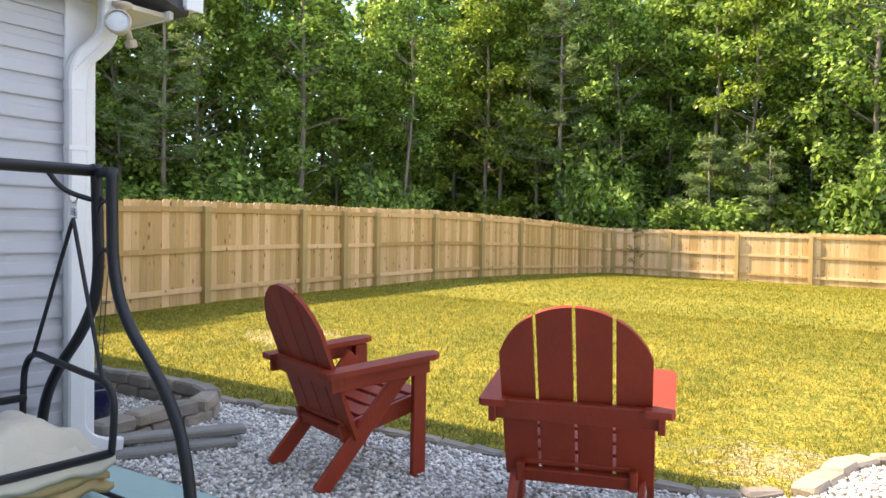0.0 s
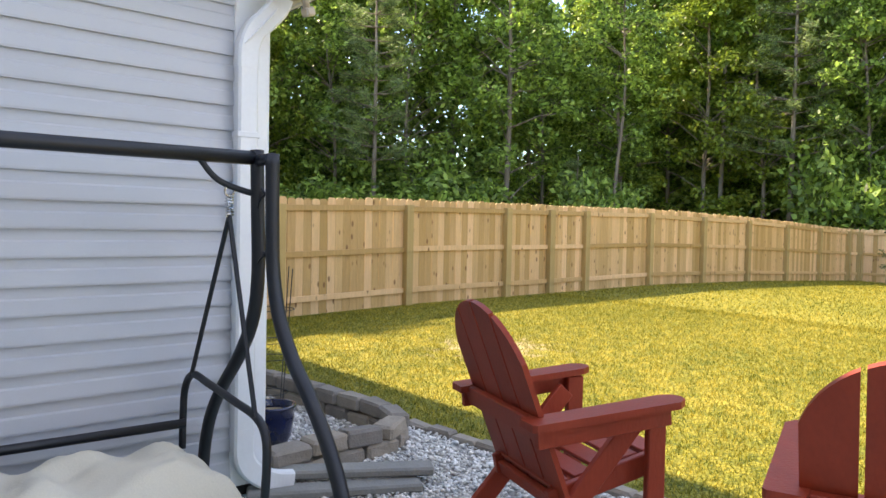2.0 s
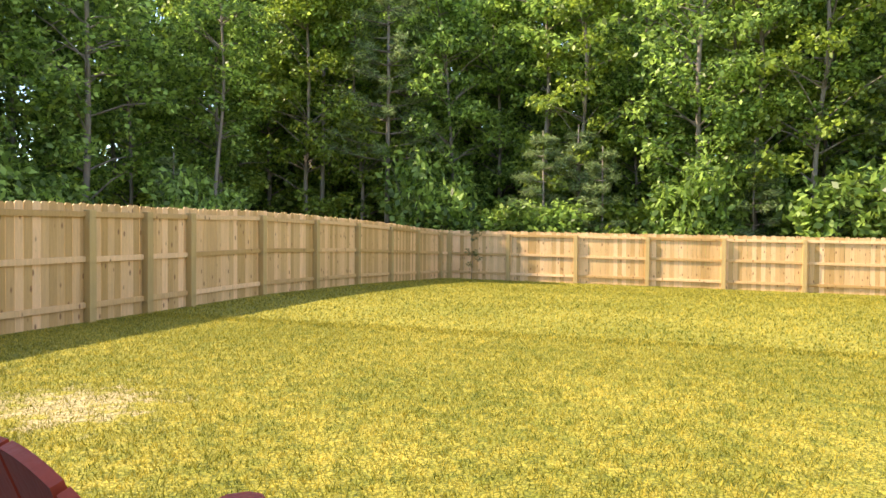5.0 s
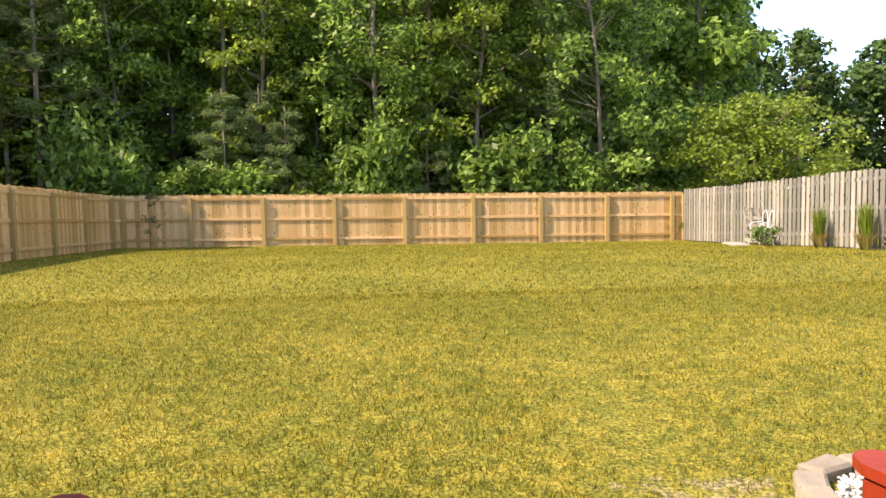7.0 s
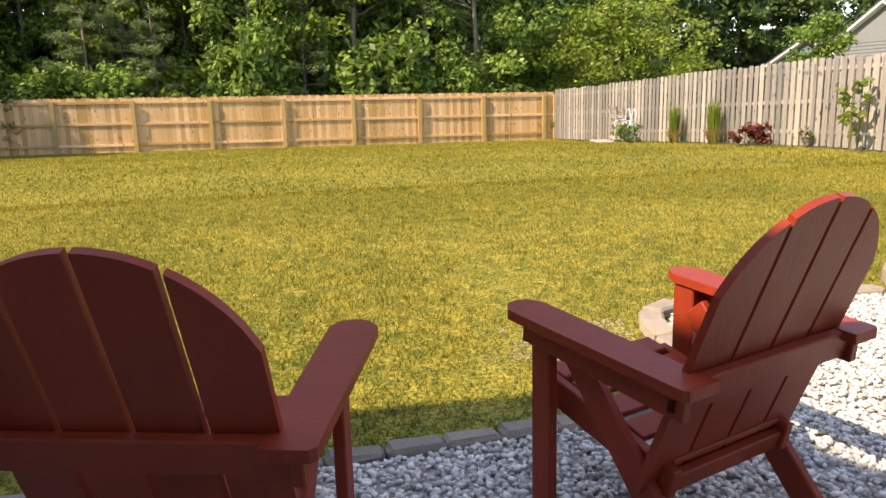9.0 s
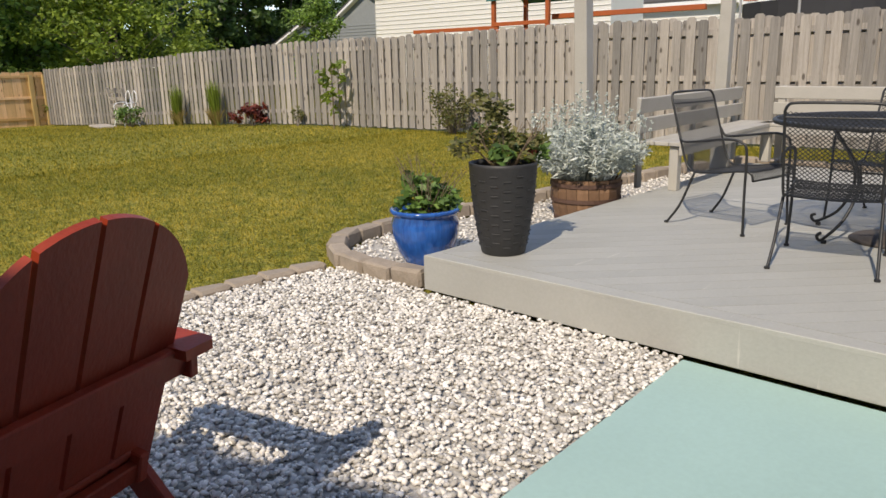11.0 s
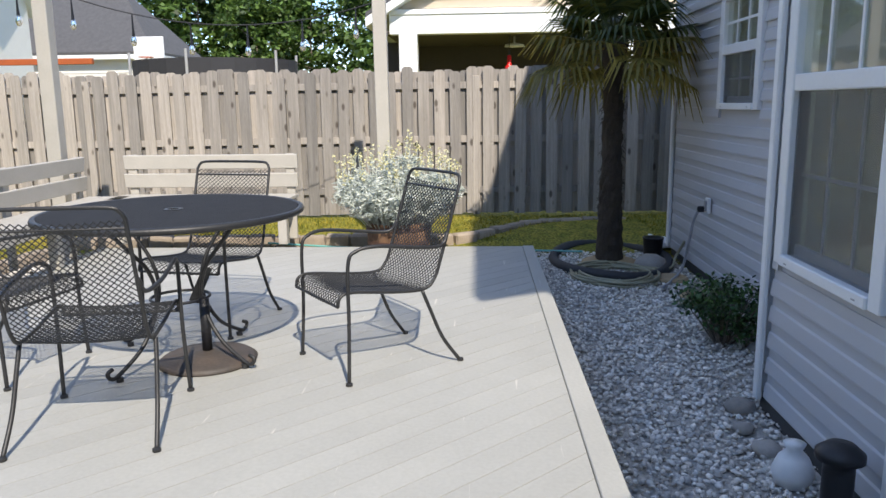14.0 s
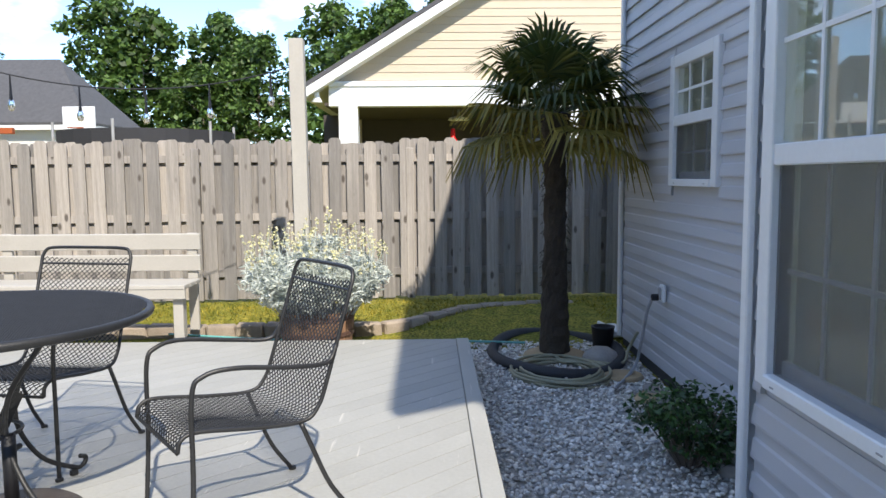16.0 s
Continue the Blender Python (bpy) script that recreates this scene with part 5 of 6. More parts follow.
M_BARREL = mat("aged_barrel_oak", (0.17, 0.095, 0.055), 0.8, 0.3, 6, 40, 0.3, stretch=(3, 3, 0.5), rand=0.2, hue=(0.26, 0.15, 0.085))
M_HOOP = mat("rusty_barrel_hoop", (0.10, 0.055, 0.04), 0.7, 0.3, 12, 60, 0.2)
M_SILVER = mat("silver_grey_foliage", (0.46, 0.52, 0.48), 0.8, 0.08, 3, 40, 0.0, island=0.18, hue=(0.62, 0.65, 0.60), trans=0.2)
M_CREAMFLOWER = mat("pale_cream_flower", (0.68, 0.66, 0.50), 0.8, 0.1, 3, 40, 0.0, island=0.15, hue=(0.72, 0.68, 0.35), trans=0.2)
M_SHRUB = mat("glossy_dark_leaf", (0.020, 0.060, 0.018), 0.35, 0.1, 3, 40, 0.0, island=0.4, hue=(0.06, 0.13, 0.03), trans=0.2)
M_DULLGREEN = mat("dry_green_leaf", (0.14, 0.17, 0.045), 0.6, 0.1, 3, 40, 0.0, island=0.4, hue=(0.17, 0.15, 0.06), trans=0.3)
M_POTGREEN = mat("fresh_green_leaf", (0.07, 0.15, 0.03), 0.5, 0.1, 3, 40, 0.0, island=0.4, hue=(0.16, 0.26, 0.06), trans=0.3)
M_TWIG = mat("dry_twig", (0.20, 0.15, 0.10), 0.9, 0.2)
M_BURG = mat("burgundy_leaf", (0.12, 0.02, 0.02), 0.5, 0.1, 3, 40, 0.0, island=0.4, hue=(0.22, 0.05, 0.03), trans=0.25)
M_STRAW = mat("straw_grass", (0.42, 0.33, 0.13), 0.8, 0.1, 3, 40, 0.0, island=0.3, trans=0.3)
M_PALM = mat("palm_frond_green", (0.045, 0.085, 0.020), 0.4, 0.1, 3, 40, 0.05, island=0.3, hue=(0.15, 0.15, 0.03), trans=0.25)
M_PALMDRY = mat("yellowing_palm_frond", (0.20, 0.17, 0.03), 0.5, 0.1, 3, 40, 0.05, island=0.3, hue=(0.32, 0.26, 0.06), trans=0.3)
M_PALMTRUNK = mat("fibrous_palm_trunk", (0.055, 0.042, 0.030), 0.95, 0.4, 8, 50, 0.9)
M_HOSE = mat("olive_grey_hose", (0.30, 0.29, 0.20), 0.5, 0.1, 8, 60, 0.1)
M_HOSE2 = mat("teal_hose", (0.12, 0.38, 0.36), 0.4, 0.1)
M_RUBBER = mat("black_rubber_edging", (0.035, 0.037, 0.042), 0.7, 0.2, 8, 60, 0.2)
M_ROCK = mat("river_rock", (0.30, 0.28, 0.26), 0.85, 0.2, 8, 50, 0.3, rand=0.25)
M_STEP = mat("sandstone_disc", (0.40, 0.30, 0.18), 0.9, 0.15, 8, 60, 0.3)
M_CEDAR = mat("orange_stained_cedar", (0.38, 0.09, 0.025), 0.6, 0.15, 5, 40, 0.2)
M_TEAL = mat("green_canvas_roof", (0.03, 0.16, 0.15), 0.7, 0.1)
M_PLANK = mat("grey_composite_plank", (0.25, 0.24, 0.22), 0.9, 0.15, 6, 60, 0.4)

ds = thing("downspout", "white ribbed aluminium downspout at the house corner", "downspout", kind="structure")


def rect_pipe(pts, a, b):
    """A rectangular pipe with rounded corners along pts in the plane x = const."""
    bm = bmesh.new()
    rings = []
    n = len(pts)
    for i, p in enumerate(pts):
        p = Vector(p)
        d = (Vector(pts[min(i + 1, n - 1)]) - Vector(pts[max(i - 1, 0)])).normalized()
        x = Vector((1, 0, 0))
        x = (x - d * x.dot(d)).normalized()
        y = d.cross(x)
        c = 0.012
        rings.append([bm.verts.new(p + x * u + y * v) for u, v in ((-a + c, -b), (a - c, -b), (a, -b + c), (a, b - c), (a - c, b), (-a + c, b), (-a, b - c), (-a, -b + c))])
    for r, q in zip(rings, rings[1:]):
        for k in range(8):
            bm.faces.new((r[k], r[(k + 1) % 8], q[(k + 1) % 8], q[k]))
    bm.faces.new(rings[0][::-1])
    bm.faces.new(rings[-1])
    bmesh.ops.recalc_face_normals(bm, faces=bm.faces)
    return bm


part("pipe", rect_pipe([(9.075, -0.245, 0.35), (9.075, -0.245, 2.36)], 0.035, 0.055), M_WHITE, ds)
part("elbow", rect_pipe(smooth_path([(9.075, -0.245, 2.30), (9.078, -0.243, 2.40), (9.09, -0.215, 2.49), (9.115, -0.155, 2.56), (9.14, -0.105, 2.63), (9.15, -0.085, 2.72), (9.15, -0.083, 2.95)], 6), 0.037, 0.058), M_WHITE, ds, "ribbed white elbow")
for k in range(9):
    p = Vector((9.082 + 0.0065 * k, -0.228 + 0.0145 * k, 2.455 + 0.021 * k))
    part("rib", box((0.080, 0.008, 0.120), Matrix.Translation(p) @ pose(0, 0, 0, -50 + 2 * k), 0.003), M_WHITE, ds)
part("foot_elbow", rect_pipe(smooth_path([(9.075, -0.245, 0.40), (9.075, -0.24, 0.24), (9.09, -0.18, 0.15), (9.12, -0.08, 0.10), (9.14, 0.02, 0.085)], 5), 0.036, 0.056), M_WHITE, ds)
part("strap", box((0.078, 0.125, 0.03), pose(9.075, -0.245, 1.95), 0.003), M_WHITE, ds)
gt = thing("gutter", "white gutter along the eave", "gutter", kind="structure")
part("gutter_trough", box((10.3, 0.11, 0.11), pose(4.17, 0.41, 2.955), 0.02), M_WHITE, gt)
part("end_cap", box((0.012, 0.13, 0.125), pose(9.33, 0.41, 2.955), 0.004), M_WHITE, gt)

fl = thing("floodlight", "beige twin outdoor floodlight under the eave", "lamp", pose(9.21, -0.03, 2.765))
part("mount", lathe([(0, 0.09), (0.06, 0.09), (0.06, 0.065), (0.022, 0.05), (0.022, -0.01), (0.03, -0.03), (0, -0.03)], 20), M_BEIGE, fl, "", True)
hd = part("lamp_head", lathe([(0.02, 0.0), (0.045, 0.015), (0.06, 0.06), (0.078, 0.11), (0.078, 0.125), (0.066, 0.125)], 24, None, pose(0.015, -0.02, -0.08, 78, 0, 52)), M_BEIGE, fl, "", True)
part("lens", lathe([(0, 0.118), (0.05, 0.117), (0.067, 0.112)], 24, None, pose(0.015, -0.02, -0.08, 78, 0, 52)), M_LENS, fl, "frosted round lens", True)
part("sensor", box((0.055, 0.07, 0.05), pose(-0.06, 0.10, -0.13, 20, 0, 20), 0.01), M_BEIGE, fl)
part("sensor_arm", tube(bmesh.new(), [(0, 0, -0.02), (-0.03, 0.06, -0.07), (-0.055, 0.09, -0.12)], 0.02, 10), M_BEIGE, fl, "", True)

ol = thing("power_outlet", "white weatherproof outlet box with a plugged-in black plug", "outlet", pose(19.70, -3.655, 0.70))
part("plate", box((0.085, 0.03, 0.13), pose(0, 0, 0), 0.006), M_WHITE, ol)
part("socket_cover", box((0.05, 0.02, 0.09), pose(0, 0.02, 0), 0.006), M_GREYPVC, ol)
part("plug", box((0.04, 0.06, 0.05), pose(0.01, 0.055, -0.03), 0.01), M_BLACK, ol)
part("cord", tube(bmesh.new(), smooth_path([(0.01, 0.075, -0.04), (0.04, 0.105, -0.15), (0.10, 0.125, -0.38), (0.14, 0.155, -0.58), (0.0, 0.275, -0.655), (-0.25, 0.405, -0.65)], 8), 0.013, 8), M_GREYPVC, ol, "grey power cord", True)
bk = thing("splash_block", "white plastic splash block at the house corner", "splash block", pose(21.25, -3.66, 0.10, 0, 0, 10))
part("tray", box((0.34, 0.2, 0.07), pose(0, 0, 0), 0.012), M_WHITE, bk)
part("lip", box((0.30, 0.03, 0.04), pose(0, 0.085, 0.05), 0.006), M_WHITE, bk)
wb = thing("water_bucket", "small black plastic hose bucket by the wall", "bucket", pose(20.75, -3.45, 0.03))
part("bucket", lathe([(0, 0), (0.085, 0), (0.10, 0.20), (0.105, 0.20), (0.105, 0.215), (0.09, 0.215), (0.08, 0.02), (0, 0.02)], 24), M_POTBLACK, wb, "", True)


def bollard(x, y):
    b = thing("garden_light", "black plastic bollard garden light beside the wall", "lamp", pose(x, y, 0.02))
    part("base", lathe([(0, 0), (0.085, 0), (0.085, 0.03), (0.06, 0.05), (0, 0.05)], 24), M_BLACK, b, "", True)
    part("column", lathe([(0.05, 0.045), (0.055, 0.06), (0.055, 0.24), (0.05, 0.25)], 24), M_BLACK, b, "", True)
    part("cap", lathe([(0.0, 0.345), (0.05, 0.34), (0.085, 0.31), (0.085, 0.285), (0.055, 0.28), (0.055, 0.24)], 24), M_BLACK, b, "", True)


bollard(15.82, -3.0)
tagged(mesh_ob("white_bag", lathe([(0, 0), (0.07, 0.0), (0.085, 0.06), (0.06, 0.12), (0.03, 0.15), (0.045, 0.18), (0, 0.19)], 14, None, pose(16.17, -2.99, 0.02)), M_WHITE, smooth=True), "crumpled white plastic bag on the gravel", "bag")


# ---------------------------------------------------------------- beds, pots and plants
def twig_fan(bm, n, r0, h, spread, seed, rad=0.003):
    rng = random.Random(seed)
    for k in range(n):
        a, s = rng.uniform(0, 6.28), spread * rng.uniform(0.3, 1)
        hh = h * rng.uniform(0.55, 1)
        p0 = Vector((r0 * rng.uniform(0, 1) * math.cos(a), r0 * rng.uniform(0, 1) * math.sin(a), 0))
        tip = Vector((s * math.cos(a), s * math.sin(a), hh))
        mid = p0.lerp(tip, 0.5) + Vector((rng.uniform(-0.02, 0.02), rng.uniform(-0.02, 0.02), 0.02))
        tube(bm, [p0, mid, tip], rad, 4, False, rad * 0.4)
        for q in range(2):
            t = p0.lerp(tip, rng.uniform(0.5, 0.9))
            tube(bm, [t, t + Vector((rng.uniform(-0.07, 0.07), rng.uniform(-0.07, 0.07), rng.uniform(0.03, 0.09)))], rad * 0.6, 3, False, rad * 0.3)
    return bm


def foliage(name, parent, seed, centres, per, spread, leaf, material, aspect=0.5, label=""):
    rng = np.random.default_rng(seed)
    v, f = leaf_quads(rng, centres, per, spread, leaf, aspect)
    ob = new(name, quads_mesh(name, v, f, material))
    ob.parent = parent
    if label:
        ob["label"] = label
    return ob


bp = thing("blue_pot", "cobalt-blue glazed ceramic pot with leafy and twiggy plants", "plant pot", pose(15.30, 2.42, 0.015))
part("pot", lathe([(0, 0.0), (0.135, 0.0), (0.15, 0.015), (0.21, 0.12), (0.248, 0.25), (0.252, 0.33), (0.235, 0.385), (0.245, 0.40), (0.262, 0.415), (0.262, 0.435), (0.24, 0.44), (0.225, 0.42), (0.22, 0.36)], 48), M_BLUEGLAZE, bp, "glossy cobalt glaze", True)
part("soil", lathe([(0, 0.385), (0.226, 0.38)], 32), M_SOIL, bp)
part("twig_tangle", twig_fan(bmesh.new(), 26, 0.10, 0.46, 0.34, 3, 0.004), M_TWIG, bp).matrix_basis = pose(0, 0, 0.38)
foliage("leaves", bp, 21, [(0.06, -0.08, 0.48), (0.14, -0.02, 0.52), (0.0, 0.0, 0.55), (-0.08, -0.06, 0.46), (0.12, 0.08, 0.58), (0.2, -0.06, 0.48), (-0.14, 0.05, 0.45), (0.10, -0.14, 0.46), (0.19, 0.06, 0.50), (0.02, 0.14, 0.60), (-0.04, 0.10, 0.52)], 62, (0.10, 0.10, 0.09), 0.036, M_POTGREEN, 0.6)

kp = thing("black_planter", "tall black textured plastic planter with a straggly shrub", "plant pot", pose(15.19, 1.60, dz))
part("pot", lathe([(0, 0.0), (0.135, 0.0), (0.145, 0.01), (0.175, 0.16), (0.205, 0.38), (0.22, 0.575), (0.222, 0.595), (0.21, 0.598), (0.20, 0.56), (0.19, 0.40)], 48), M_POTBLACK, kp, "", True)
part("soil", lathe([(0, 0.545), (0.198, 0.54)], 32), M_SOIL, kp)
ridge = mesh_data("texture_ridge", box((0.006, 0.05, 0.010), Matrix(), 0.002), M_POTBLACK)
for r in range(16):
    zz = 0.06 + r * 0.031
    rr = float(np.interp(zz, [0.01, 0.16, 0.38, 0.575], [0.147, 0.177, 0.207, 0.222]))
    for a in range(8):
        aa = 2 * math.pi * (a + 0.5 * (r % 2)) / 8
        piece("texture_ridge", ridge, kp, Matrix.Rotation(aa, 4, 'Z') @ pose(rr, 0, zz, 0, 8))
part("branch_tangle", twig_fan(bmesh.new(), 18, 0.08, 0.34, 0.32, 8, 0.005), M_TWIG, kp).matrix_basis = pose(0, 0, 0.54)
foliage("leaves", kp, 22, [(0.02, 0.05, 0.82), (-0.12, 0.10, 0.76), (0.12, 0.0, 0.74), (0.24, -0.08, 0.70), (-0.22, 0.14, 0.70), (0.04, 0.12, 0.90), (0.1, -0.1, 0.66), (-0.05, -0.05, 0.68), (0.3, 0.0, 0.70), (-0.02, 0.16, 0.98), (0.10, 0.10, 0.93)], 75, (0.10, 0.10, 0.08), 0.028, M_DULLGREEN, 0.5)
foliage("leaves", kp, 24, [(0.05, 0.0, 0.70), (-0.12, -0.08, 0.66), (0.16, 0.10, 0.72), (-0.04, 0.14, 0.78), (0.20, -0.12, 0.64)], 60, (0.09, 0.09, 0.07), 0.032, M_POTGREEN, 0.55)
foliage("red_leaves", kp, 23, [(0.14, -0.12, 0.66)], 30, (0.05, 0.05, 0.03), 0.022, M_BURG, 0.5, "reddish dry leaves")


def barrel_planter(m, seed, grow, label):
    b = thing("barrel_planter", label, "planter", m, "barrel planters")
    n = 20
    for k in range(n):
        a0, a1 = 2 * math.pi * (k + 0.02) / n, 2 * math.pi * (k + 0.98) / n
        bm = bmesh.new()
        rows = []
        for z, r in ((0.0, 0.275), (0.15, 0.31), (0.30, 0.325), (0.41, 0.322)):
            rows.append([bm.verts.new((rr * math.cos(a), rr * math.sin(a), z)) for rr, a in ((r, a0), (r, a1), (r - 0.025, a1), (r - 0.025, a0))])
        for p, q in zip(rows, rows[1:]):
            for i in range(4):
                bm.faces.new((p[i], p[(i + 1) % 4], q[(i + 1) % 4], q[i]))
        bm.faces.new(rows[0][::-1]); bm.faces.new(rows[-1])
        bmesh.ops.recalc_face_normals(bm, faces=bm.faces)
        part("stave", bm, M_BARREL, b)
    for z, r in ((0.05, 0.291), (0.22, 0.322), (0.36, 0.328)):
        part("hoop", lathe([(r, z - 0.018), (r + 0.004, z - 0.018), (r + 0.004, z + 0.018), (r, z + 0.018)], 40), M_HOOP, b, "rusty steel hoop")
    part("soil", lathe([(0, 0.36), (0.30, 0.355)], 24), M_SOIL, b)
    rng = np.random.default_rng(seed)
    # silver stems: many narrow leaves set along upright shoots
    bm = bmesh.new()
    cs, fl = [], []
    for k in range(int(130 * grow ** 2)):
        a, r = rng.uniform(0, 6.28), 0.40 * grow * math.sqrt(rng.uniform(0, 1))
        h = 0.40 + (0.42 * grow - 0.5 * r) * rng.uniform(0.7, 1.1)
        p0 = Vector((0.5 * r * math.cos(a), 0.5 * r * math.sin(a), 0.36))
        tip = Vector((r * math.cos(a), r * math.sin(a), h))
        tube(bm, [p0, p0.lerp(tip, 0.5) + Vector((0, 0, 0.04)), tip], 0.004, 3, False, 0.002)
        for q in (0.45, 0.7, 0.95):
            cs.append(tuple(p0.lerp(tip, q)))
        if rng.uniform() < 0.42:
            up = tip + Vector((rng.normal(0, 0.03), rng.normal(0, 0.03), rng.uniform(0.12, 0.30)))
            tube(bm, [tip, up], 0.003, 3, False, 0.002)
            fl.append(tuple(up))
            fl.append(tuple(tip.lerp(up, 0.75)))
    part("stem_bundle", bm, M_SILVER, b)["kind"] = "stuff"
    foliage("silver_leaves", b, seed + 1, cs, 13, (0.05, 0.05, 0.05), 0.036, M_SILVER, 0.22, "narrow felted silver leaves")
    foliage("flower_cluster", b, seed + 2, fl, 7, (0.018, 0.018, 0.018), 0.012, M_CREAMFLOWER if seed > 50 else M_SILVER, 0.8, "small pale flower clusters")["kind"] = "stuff"
    return b


barrel_planter(pose(17.40, 2.36, 0.01), 31, 1.42, "half oak barrel planted with silver-grey foliage plants")
barrel_planter(pose(20.72, -0.90, 0.02, 0, 0, 40), 51, 1.65, "half oak barrel of silver foliage with pale yellow flowers")


def palm(m):
    p = thing("palm_tree", "small windmill palm with a shaggy dark trunk", "tree", m)
    rng = random.Random(6)
    bm = bmesh.new()
    prof = []
    for k in range(30):
        z = -0.03 + k * 2.10 / 29
        prof.append((0.125 - 0.035 * min(1, z / 1.0) + (0.045 * max(0, (z - 1.8) / 0.4)) + 0.008 * (k % 2), z))
    lathe(prof + [(0.0, 2.10)], 18, bm)
    for v in bm.verts:
        v.co.x += rng.uniform(-0.010, 0.010)
        v.co.y += rng.uniform(-0.010, 0.010)
    part("trunk", bm, M_PALMTRUNK, p)
    bm = bmesh.new()
    for k in range(420):
        a, z = rng.uniform(0, 6.28), rng.uniform(0.1, 2.18)
        r = 0.10
        q = Vector((r * math.cos(a), r * math.sin(a), z))
        tube(bm, [q, q + Vector((math.cos(a) * 0.035, math.sin(a) * 0.035, rng.uniform(-0.07, 0.05)))], 0.003, 3, False, 0.001)
    part("trunk_fibre", bm, M_PALMTRUNK, p)["kind"] = "stuff"
    n = 30
    for k in range(n):
        a = k * 2.39996
        f = k / n
        el = 1.25 - 1.75 * f + rng.uniform(-0.12, 0.12)
        base = Vector((0, 0, 2.06))
        d = Vector((math.cos(a) * math.cos(el), math.sin(a) * math.cos(el), math.sin(el)))
        L = 0.40 + 0.14 * rng.random()
        hub = base + d * L - Vector((0, 0, 0.05 * f))
        bm = bmesh.new()
        tube(bm, [base, base.lerp(hub, 0.5) + Vector((0, 0, 0.02)), hub], 0.010, 5, False, 0.006)
        side = d.cross(Vector((0, 0, 1))).normalized()
        up = side.cross(d).normalized()
        segs = 26
        for s in range(segs):
            t = (s / (segs - 1) * 2 - 1) * 2.15
            dirv = (d * math.cos(t) + side * math.sin(t)).normalized()
            l2 = 0.46 * (0.72 + 0.28 * math.cos(t * 0.6)) * rng.uniform(0.9, 1.1)
            w = 0.019
            acr = dirv.cross(up).normalized()
            droop = 0.10 + 0.16 * f
            pts = [hub + dirv * l2 * q + up * 0.03 * math.sin(q * 3) - Vector((0, 0, droop * q * q * (0.4 if q < 0.7 else 1.1))) for q in (0.0, 0.35, 0.68, 1.0)]
            ws = (0.006, w, w * 0.8, 0.002)
            row = [(bm.verts.new(q + acr * x), bm.verts.new(q - up * 0.006), bm.verts.new(q - acr * x)) for q, x in zip(pts, ws)]
            for r0, r1 in zip(row, row[1:]):
                bm.faces.new((r0[0], r0[1], r1[1], r1[0]))
                bm.faces.new((r0[1], r0[2], r1[2], r1[1]))
        part("frond", bm, M_PALM if f < 0.62 else M_PALMDRY, p)
    return p


palm(pose(20.55, -2.98, 0.04))
ring = mesh_ob("tree_ring", tube(bmesh.new(), [(20.62 + 0.80 * math.cos(a), -3.0 + 0.55 * math.sin(a), 0.05 + 0.012 * math.sin(3 * a)) for a in [2 * math.pi * k / 40 for k in range(41)]], 0.05, 6, False), M_RUBBER, smooth=True)
tagged(ring, "black rubber edging ring round the palm", "edging")
mound = mesh_ob("mulch_mound", lathe([(0.0, 0.085), (0.14, 0.075), (0.25, 0.045), (0.33, 0.005)], 30, None, pose(20.60, -3.0, 0)), M_STEP, smooth=True)
tagged(mound, "tan mulch mound at the palm's foot", "mulch", kind="structure")


def hose_coil(cx, cy, r, turns, material, label):
    rng = random.Random(9)
    pts = []
    for k in range(turns * 24):
        a = 2 * math.pi * k / 24
        t = k // 24
        rr = r * (1 - 0.055 * ((t * 3) % 7)) + 0.02 * math.sin(a * 2 + t)
        pts.append((cx + rr * math.cos(a) + 0.02 * math.sin(t), cy + rr * 0.92 * math.sin(a), 0.030 + 0.005 * t + 0.006 * math.sin(3 * a + t)))
    pts += smooth_path([pts[-1], (cx + 0.15, cy - 0.5, 0.06), (cx + 0.3, cy - 0.62, 0.15), (cx + 0.25, cy - 0.68, 0.3)], 5)
    return tagged(mesh_ob("garden_hose", tube(bmesh.new(), pts, 0.013, 7), material, smooth=True), label, "hose")


hose_coil(19.95, -2.93, 0.43, 9, M_HOSE, "coiled olive-grey garden hose on the gravel")
tagged(mesh_ob("garden_hose", tube(bmesh.new(), smooth_path([(21.25, 0.6, 0.11), (21.1, -0.2, 0.09), (21.0, -1.2, 0.06), (21.1, -1.9, 0.05), (20.9, -2.4, 0.08), (20.75, -2.75, 0.10)], 8), 0.011, 7), M_HOSE2, smooth=True), "teal garden hose trailing past the deck", "hose")
for x, y in ((19.82, -3.40), (19.22, -3.48)):
    tagged(mesh_ob("stepping_stone", lathe([(0, 0), (0.15, 0), (0.155, 0.02), (0.14, 0.04), (0, 0.042)], 24, None, pose(x, y, 0.015)), M_STEP), "round tan stepping stone in the gravel", "stone", "stepping stones")


def rock(x, y, s, seed, material=None, label="rounded grey river rock by the wall"):
    rng = random.Random(seed)
    bm = bmesh.new()
    bmesh.ops.create_icosphere(bm, subdivisions=2, radius=s)
    for v in bm.verts:
        v.co *= 1 + 0.22 * noise.noise(v.co / s * 1.3 + Vector((seed, 0, 0)))
        v.co.z *= 0.6
    ob = mesh_ob("rock", bm, material or M_ROCK, smooth=True)
    ob.matrix_basis = pose(x, y, 0.015 + s * 0.35, 0, 0, rng.uniform(0, 360))
    return tagged(ob, label, "rock", "rocks by the wall")


